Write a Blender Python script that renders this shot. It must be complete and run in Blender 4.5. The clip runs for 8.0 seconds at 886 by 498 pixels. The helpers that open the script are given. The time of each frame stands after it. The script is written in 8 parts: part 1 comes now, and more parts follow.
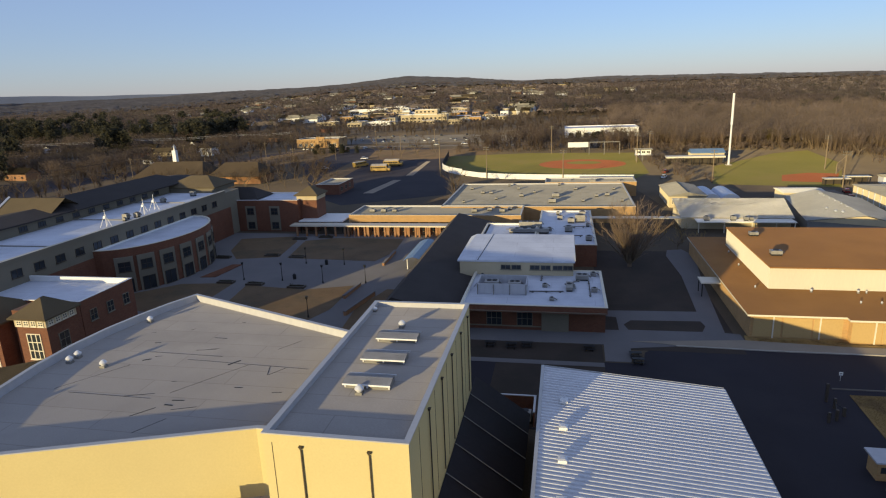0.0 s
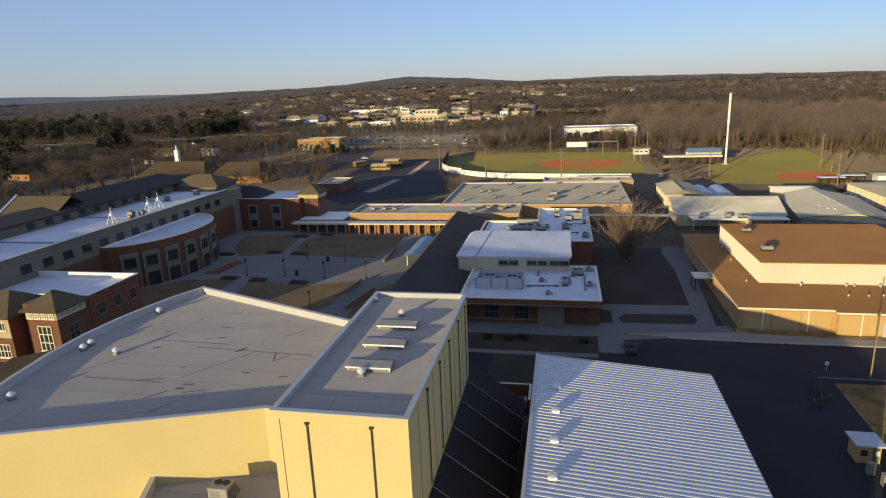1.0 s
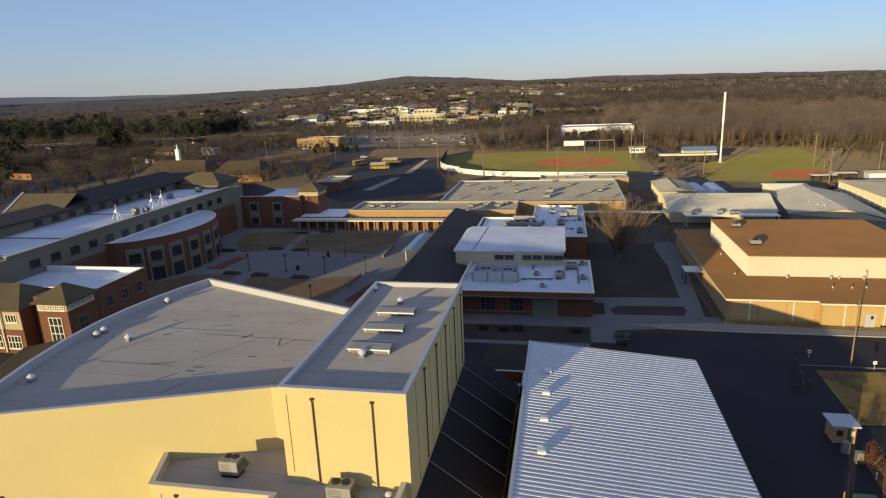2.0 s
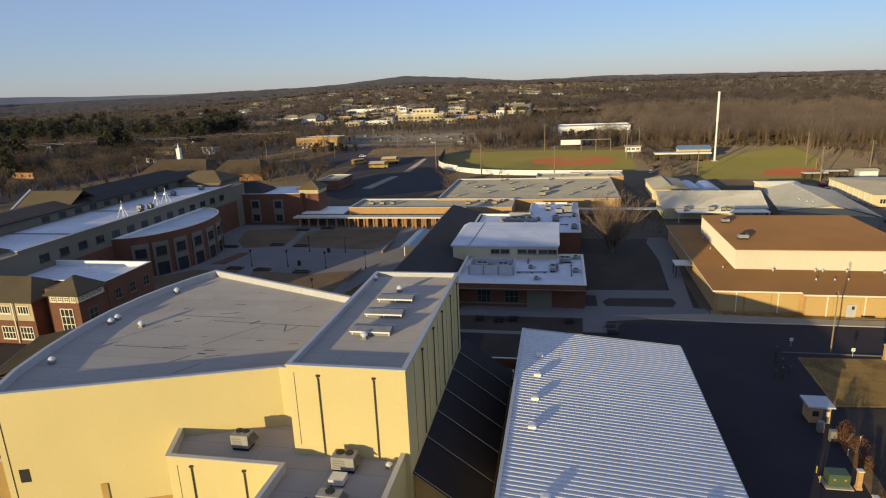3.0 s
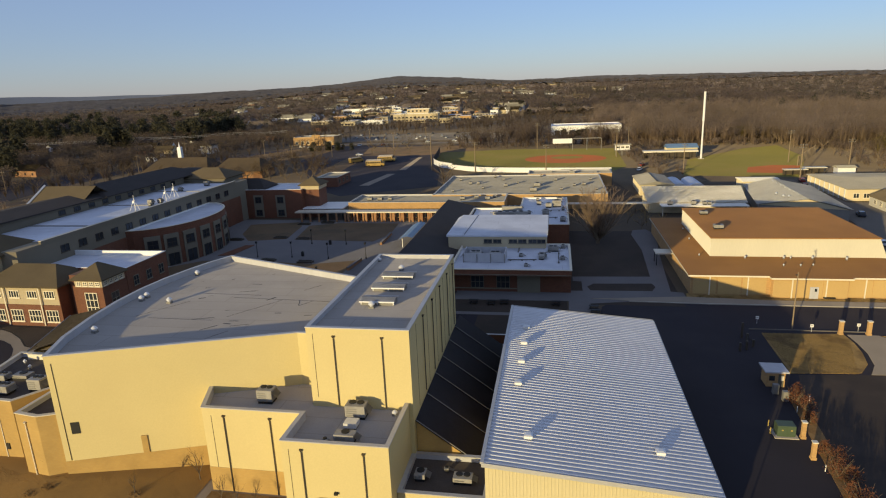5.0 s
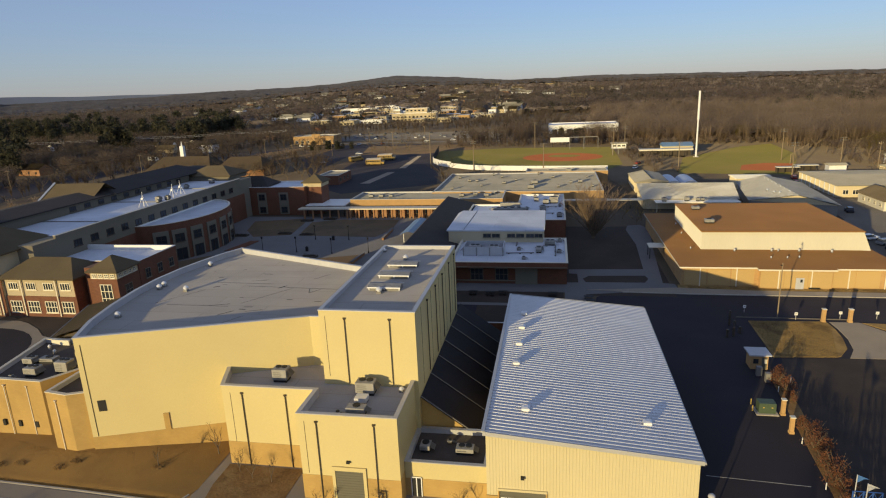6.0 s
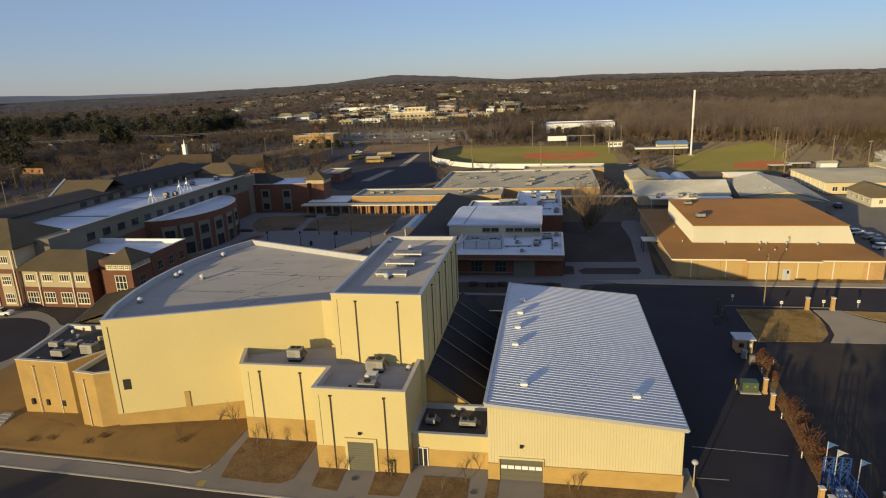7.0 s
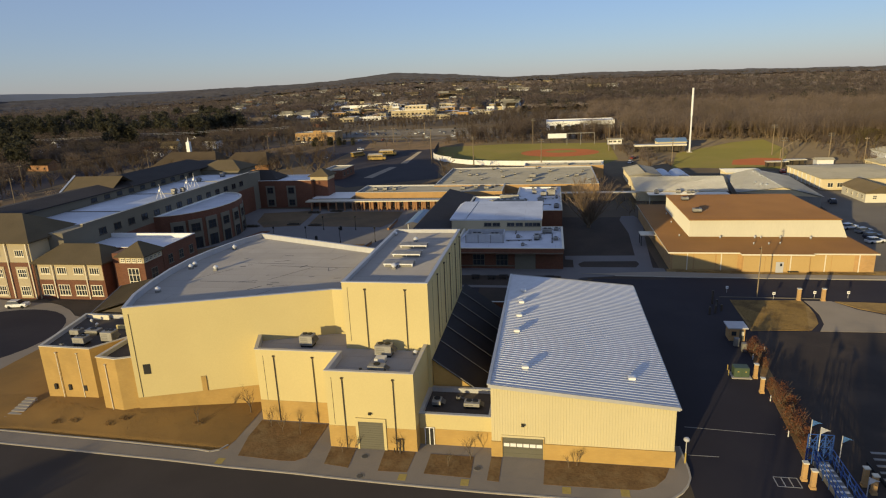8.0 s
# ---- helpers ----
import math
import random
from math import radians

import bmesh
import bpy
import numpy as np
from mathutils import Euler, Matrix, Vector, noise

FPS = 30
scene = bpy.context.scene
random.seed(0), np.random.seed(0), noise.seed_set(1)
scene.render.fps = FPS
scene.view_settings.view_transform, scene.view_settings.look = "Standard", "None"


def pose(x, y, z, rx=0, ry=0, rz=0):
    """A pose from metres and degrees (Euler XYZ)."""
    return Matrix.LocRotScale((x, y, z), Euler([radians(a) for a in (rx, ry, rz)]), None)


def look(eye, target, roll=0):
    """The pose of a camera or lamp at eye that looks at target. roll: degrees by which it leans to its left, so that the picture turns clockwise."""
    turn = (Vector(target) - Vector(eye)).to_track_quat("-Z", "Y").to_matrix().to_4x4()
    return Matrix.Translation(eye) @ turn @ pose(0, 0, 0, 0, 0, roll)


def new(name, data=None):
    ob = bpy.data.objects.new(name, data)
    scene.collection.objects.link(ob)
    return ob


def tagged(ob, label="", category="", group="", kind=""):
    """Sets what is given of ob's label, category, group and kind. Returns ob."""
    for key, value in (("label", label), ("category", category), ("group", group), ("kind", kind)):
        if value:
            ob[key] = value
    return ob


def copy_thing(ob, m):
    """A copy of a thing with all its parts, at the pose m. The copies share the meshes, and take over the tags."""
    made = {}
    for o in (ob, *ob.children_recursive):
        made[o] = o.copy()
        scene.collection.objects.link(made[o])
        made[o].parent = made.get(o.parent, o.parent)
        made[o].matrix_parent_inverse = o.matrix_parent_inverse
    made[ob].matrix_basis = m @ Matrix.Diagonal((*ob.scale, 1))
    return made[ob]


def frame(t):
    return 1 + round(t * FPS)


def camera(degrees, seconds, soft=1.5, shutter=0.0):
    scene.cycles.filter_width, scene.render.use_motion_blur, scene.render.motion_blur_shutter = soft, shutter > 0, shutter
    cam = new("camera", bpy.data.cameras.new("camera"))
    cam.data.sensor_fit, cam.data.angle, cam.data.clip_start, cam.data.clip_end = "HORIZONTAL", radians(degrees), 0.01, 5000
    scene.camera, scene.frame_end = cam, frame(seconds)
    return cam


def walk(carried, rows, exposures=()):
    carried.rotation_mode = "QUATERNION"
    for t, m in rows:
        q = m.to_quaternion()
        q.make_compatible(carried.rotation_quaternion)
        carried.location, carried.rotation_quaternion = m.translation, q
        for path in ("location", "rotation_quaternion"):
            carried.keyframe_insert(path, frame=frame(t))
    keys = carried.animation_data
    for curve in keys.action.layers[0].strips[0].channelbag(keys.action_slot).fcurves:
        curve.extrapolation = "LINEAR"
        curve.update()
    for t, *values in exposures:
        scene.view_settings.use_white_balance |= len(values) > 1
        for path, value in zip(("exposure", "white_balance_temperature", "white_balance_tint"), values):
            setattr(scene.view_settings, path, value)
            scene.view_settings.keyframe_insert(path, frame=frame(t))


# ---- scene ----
cam = camera(72.01, 8.0, soft=1.15)
PATH = [
    (0, (2.039, -27.417, 41.672), (-7.639, 19.914, 28.785), -2.286),
    (0.5, (2.403, -28.817, 41.533), (-7.294, 18.521, 28.684), -2.290),
    (1, (2.827, -30.292, 41.480), (-6.865, 17.049, 28.637), -2.340),
    (1.5, (3.279, -31.941, 41.434), (-6.364, 15.405, 28.575), -2.368),
    (3, (4.707, -37.593, 41.302), (-4.784, 9.774, 28.408), -2.410),
    (3.5, (5.100, -39.775, 41.299), (-4.275, 7.619, 28.417), -2.400),
    (4, (5.542, -42.041, 41.344), (-3.762, 5.370, 28.475), -2.438),
    (4.5, (5.837, -44.221, 41.394), (-3.335, 3.208, 28.498), -2.419),
    (6, (6.402, -51.411, 41.416), (-2.513, -3.948, 28.463), -2.465),
    (6.5, (6.472, -53.950, 41.433), (-2.353, -6.483, 28.431), -2.462),
    (7, (6.533, -56.560, 41.381), (-2.191, -9.077, 28.371), -2.419),
    (7.5, (6.549, -58.969, 41.441), (-2.161, -11.510, 28.335), -2.446),
    (8, (6.580, -60.409, 41.485), (-2.161, -12.974, 28.313), -2.461),
]
walk(cam, [(t, look(eye, target, roll)) for t, eye, target, roll in PATH], exposures=[(0.0, 0.48, 6800, 11), (8.0, 0.25, 7050, 10)])

# ---- world, sun, light ----
SUN_EL, SUN_DIR = radians(6.8), Vector((-0.43, -0.903, 0.0)).normalized()
world = bpy.data.worlds.new("evening_sky")
scene.world = world
world.use_nodes = True
wn = world.node_tree.nodes
sky = wn.new("ShaderNodeTexSky")
sky.sky_type = "NISHITA"
sky.sun_disc = False
sky.sun_elevation = SUN_EL
sky.sun_rotation = math.atan2(SUN_DIR.x, SUN_DIR.y)
sky.altitude, sky.air_density, sky.dust_density, sky.ozone_density = 100, 0.9, 0.3, 3.8
hsv = wn.new("ShaderNodeHueSaturation")
hsv.inputs["Saturation"].default_value = 1.08
tint = wn.new("ShaderNodeMix")
tint.data_type, tint.blend_type = "RGBA", "MULTIPLY"
tint.inputs["Factor"].default_value = 1.0
tint.inputs[7].default_value = (1.08, 0.96, 1.14, 1)
world.node_tree.links.new(sky.outputs[0], hsv.inputs["Color"])
world.node_tree.links.new(hsv.outputs[0], tint.inputs[6])
haze = wn.new("ShaderNodeMix")
haze.data_type = "RGBA"
haze.inputs["Factor"].default_value = 0.35
haze.inputs[7].default_value = (3.45, 3.95, 5.2, 1)
world.node_tree.links.new(tint.outputs[2], haze.inputs[6])
world.node_tree.links.new(haze.outputs[2], wn["Background"].inputs[0])
wn["Background"].inputs[1].default_value = 0.125
sun_data = bpy.data.lights.new("sun", "SUN")
sun_data.energy, sun_data.angle, sun_data.color = 3.7, radians(0.6), (1.0, 0.83, 0.45)
sun = new("sun", sun_data)
to_sun = Vector((SUN_DIR.x * math.cos(SUN_EL), SUN_DIR.y * math.cos(SUN_EL), math.sin(SUN_EL)))
sun.matrix_world = look(to_sun * 100, (0, 0, 0))

# ---- materials ----
rng = random.Random(7)


def mat(name, color, rough=0.8, vary=0.12, fine=3.0, broad=0.15, bump=0.2, metal=0.0, stain=None, stain_amount=0.0, stain_scale=0.05, streak=(1, 1, 1), per_object=0.0, spec=0.3):
    """A procedural surface: base colour with fine grain, broad drift and optional stains, in world metres."""
    m = bpy.data.materials.new(name)
    m.use_nodes = True
    nt = m.node_tree
    n, link = nt.nodes, nt.links.new
    bsdf = n["Principled BSDF"]
    bsdf.inputs["Roughness"].default_value = rough
    bsdf.inputs["Metallic"].default_value = metal
    bsdf.inputs["Diffuse Roughness"].default_value = 1.0 if rough >= 0.7 else 0.0
    bsdf.inputs["Specular IOR Level"].default_value = spec
    geo = n.new("ShaderNodeNewGeometry")
    mp = n.new("ShaderNodeMapping")
    mp.inputs["Scale"].default_value = streak
    link(geo.outputs["Position"], mp.inputs["Vector"])
    n1 = n.new("ShaderNodeTexNoise")
    n1.inputs["Scale"].default_value, n1.inputs["Detail"].default_value = fine, 5
    n2 = n.new("ShaderNodeTexNoise")
    n2.inputs["Scale"].default_value, n2.inputs["Detail"].default_value = broad, 4
    link(mp.outputs[0], n1.inputs["Vector"])
    link(mp.outputs[0], n2.inputs["Vector"])
    add = n.new("ShaderNodeMath")
    add.operation = "ADD"
    link(n1.outputs["Fac"], add.inputs[0])
    link(n2.outputs["Fac"], add.inputs[1])
    last = add.outputs[0]
    if per_object:
        info = n.new("ShaderNodeObjectInfo")
        ma = n.new("ShaderNodeMath")
        ma.operation = "MULTIPLY_ADD"
        link(info.outputs["Random"], ma.inputs[0])
        ma.inputs[1].default_value = per_object
        link(last, ma.inputs[2])
        last = ma.outputs[0]
    rmp = n.new("ShaderNodeMapRange")
    rmp.inputs["From Min"].default_value, rmp.inputs["From Max"].default_value = 0.55, 1.45
    rmp.inputs["To Min"].default_value, rmp.inputs["To Max"].default_value = 1 - vary, 1 + vary
    link(last, rmp.inputs["Value"])
    mul = n.new("ShaderNodeMix")
    mul.data_type, mul.blend_type = "RGBA", "MULTIPLY"
    mul.inputs["Factor"].default_value = 1.0
    mul.inputs[6].default_value = (*color, 1)
    link(rmp.outputs[0], mul.inputs[7])
    out = mul.outputs[2]
    if stain:
        n3 = n.new("ShaderNodeTexNoise")
        n3.inputs["Scale"].default_value, n3.inputs["Detail"].default_value = stain_scale, 6
        n3.inputs["Roughness"].default_value = 0.6
        link(geo.outputs["Position"], n3.inputs["Vector"])
        cr = n.new("ShaderNodeMapRange")
        cr.inputs["From Min"].default_value, cr.inputs["From Max"].default_value = 0.48, 0.62
        cr.inputs["To Max"].default_value = stain_amount
        link(n3.outputs["Fac"], cr.inputs["Value"])
        mx = n.new("ShaderNodeMix")
        mx.data_type = "RGBA"
        link(cr.outputs[0], mx.inputs["Factor"])
        link(out, mx.inputs[6])
        mx.inputs[7].default_value = (*stain, 1)
        out = mx.outputs[2]
    link(out, bsdf.inputs["Base Color"])
    if bump:
        b = n.new("ShaderNodeBump")
        b.inputs["Strength"].default_value, b.inputs["Distance"].default_value = bump, 0.05
        link(n1.outputs["Fac"], b.inputs["Height"])
        link(b.outputs[0], bsdf.inputs["Normal"])
    return m


def twig_mat(name, color, vary, fine, broad, patch, amount, scale):
    """Fine twigs or needles: light passes between and through them as well as off them."""
    m = mat(name, color, 1.0, vary, fine, broad, 0.0, stain=patch, stain_amount=amount, stain_scale=scale)
    n, link = m.node_tree.nodes, m.node_tree.links.new
    src = n["Principled BSDF"].inputs["Base Color"].links[0].from_socket
    d, t, x = n.new("ShaderNodeBsdfDiffuse"), n.new("ShaderNodeBsdfTranslucent"), n.new("ShaderNodeMixShader")
    link(src, d.inputs["Color"])
    link(src, t.inputs["Color"])
    link(d.outputs[0], x.inputs[1])
    link(t.outputs[0], x.inputs[2])
    x.inputs[0].default_value = 0.5
    link(x.outputs[0], n["Material Output"].inputs["Surface"])
    n.remove(n["Principled BSDF"])
    return m


def brick_mat(name, c1, c2, mortar):
    """Running-bond brick at true size, laid on whichever way the wall faces."""
    m = bpy.data.materials.new(name)
    m.use_nodes = True
    n, link = m.node_tree.nodes, m.node_tree.links.new
    bsdf = n["Principled BSDF"]
    bsdf.inputs["Roughness"].default_value = 0.85
    bsdf.inputs["Diffuse Roughness"].default_value = 0.5
    geo = n.new("ShaderNodeNewGeometry")
    sep = n.new("ShaderNodeSeparateXYZ")
    link(geo.outputs["Position"], sep.inputs[0])
    ad = n.new("ShaderNodeMath")
    ad.operation = "ADD"
    link(sep.outputs[0], ad.inputs[0])
    link(sep.outputs[1], ad.inputs[1])
    com = n.new("ShaderNodeCombineXYZ")
    link(ad.outputs[0], com.inputs[0])
    link(sep.outputs[2], com.inputs[1])
    br = n.new("ShaderNodeTexBrick")
    br.inputs["Scale"].default_value = 1.0
    br.inputs["Brick Width"].default_value, br.inputs["Row Height"].default_value = 0.41, 0.2
    br.inputs["Mortar Size"].default_value = 0.012
    br.inputs["Color1"].default_value, br.inputs["Color2"].default_value = (*c1, 1), (*c2, 1)
    br.inputs["Mortar"].default_value = (*mortar, 1)
    link(com.outputs[0], br.inputs["Vector"])
    ns = n.new("ShaderNodeTexNoise")
    ns.inputs["Scale"].default_value, ns.inputs["Detail"].default_value = 0.4, 5
    link(geo.outputs["Position"], ns.inputs["Vector"])
    rm = n.new("ShaderNodeMapRange")
    rm.inputs["To Min"].default_value, rm.inputs["To Max"].default_value = 0.75, 1.25
    link(ns.outputs["Fac"], rm.inputs["Value"])
    mul = n.new("ShaderNodeMix")
    mul.data_type, mul.blend_type = "RGBA", "MULTIPLY"
    mul.inputs["Factor"].default_value = 1
    link(br.outputs["Color"], mul.inputs[6])
    link(rm.outputs[0], mul.inputs[7])
    link(mul.outputs[2], bsdf.inputs["Base Color"])
    return m


def roof_mat(name, color, seam=3.0, dirt=(0.2, 0.19, 0.17), amount=0.35, grain=0.3, rough=0.85):
    """Membrane roofing: welded laps every few metres, ponding stains and scuffs."""
    m = mat(name, color, rough, 0.16, 11.0, 0.12, grain, stain=dirt, stain_amount=amount, stain_scale=0.11)
    n, link = m.node_tree.nodes, m.node_tree.links.new
    bsdf = n["Principled BSDF"]
    geo = n.new("ShaderNodeNewGeometry")
    br = n.new("ShaderNodeTexBrick")
    br.inputs["Scale"].default_value = 1.0
    br.inputs["Brick Width"].default_value, br.inputs["Row Height"].default_value = seam * 5, seam
    br.inputs["Mortar Size"].default_value = 0.05
    br.inputs["Color1"].default_value = br.inputs["Color2"].default_value = (1, 1, 1, 1)
    br.inputs["Color2"].default_value = (0.93, 0.93, 0.93, 1)
    br.inputs["Mortar"].default_value = (0.72, 0.72, 0.72, 1)
    link(geo.outputs["Position"], br.inputs["Vector"])
    old = bsdf.inputs["Base Color"].links[0].from_socket
    mul = n.new("ShaderNodeMix")
    mul.data_type, mul.blend_type = "RGBA", "MULTIPLY"
    mul.inputs["Factor"].default_value = 0.8
    link(old, mul.inputs[6])
    link(br.outputs["Color"], mul.inputs[7])
    link(mul.outputs[2], bsdf.inputs["Base Color"])
    return m


def glass_mat(name, color=(0.03, 0.035, 0.04)):
    m = mat(name, color, 0.06, 0.3, 0.7, 0.3, 0.0, spec=0.6)
    return m


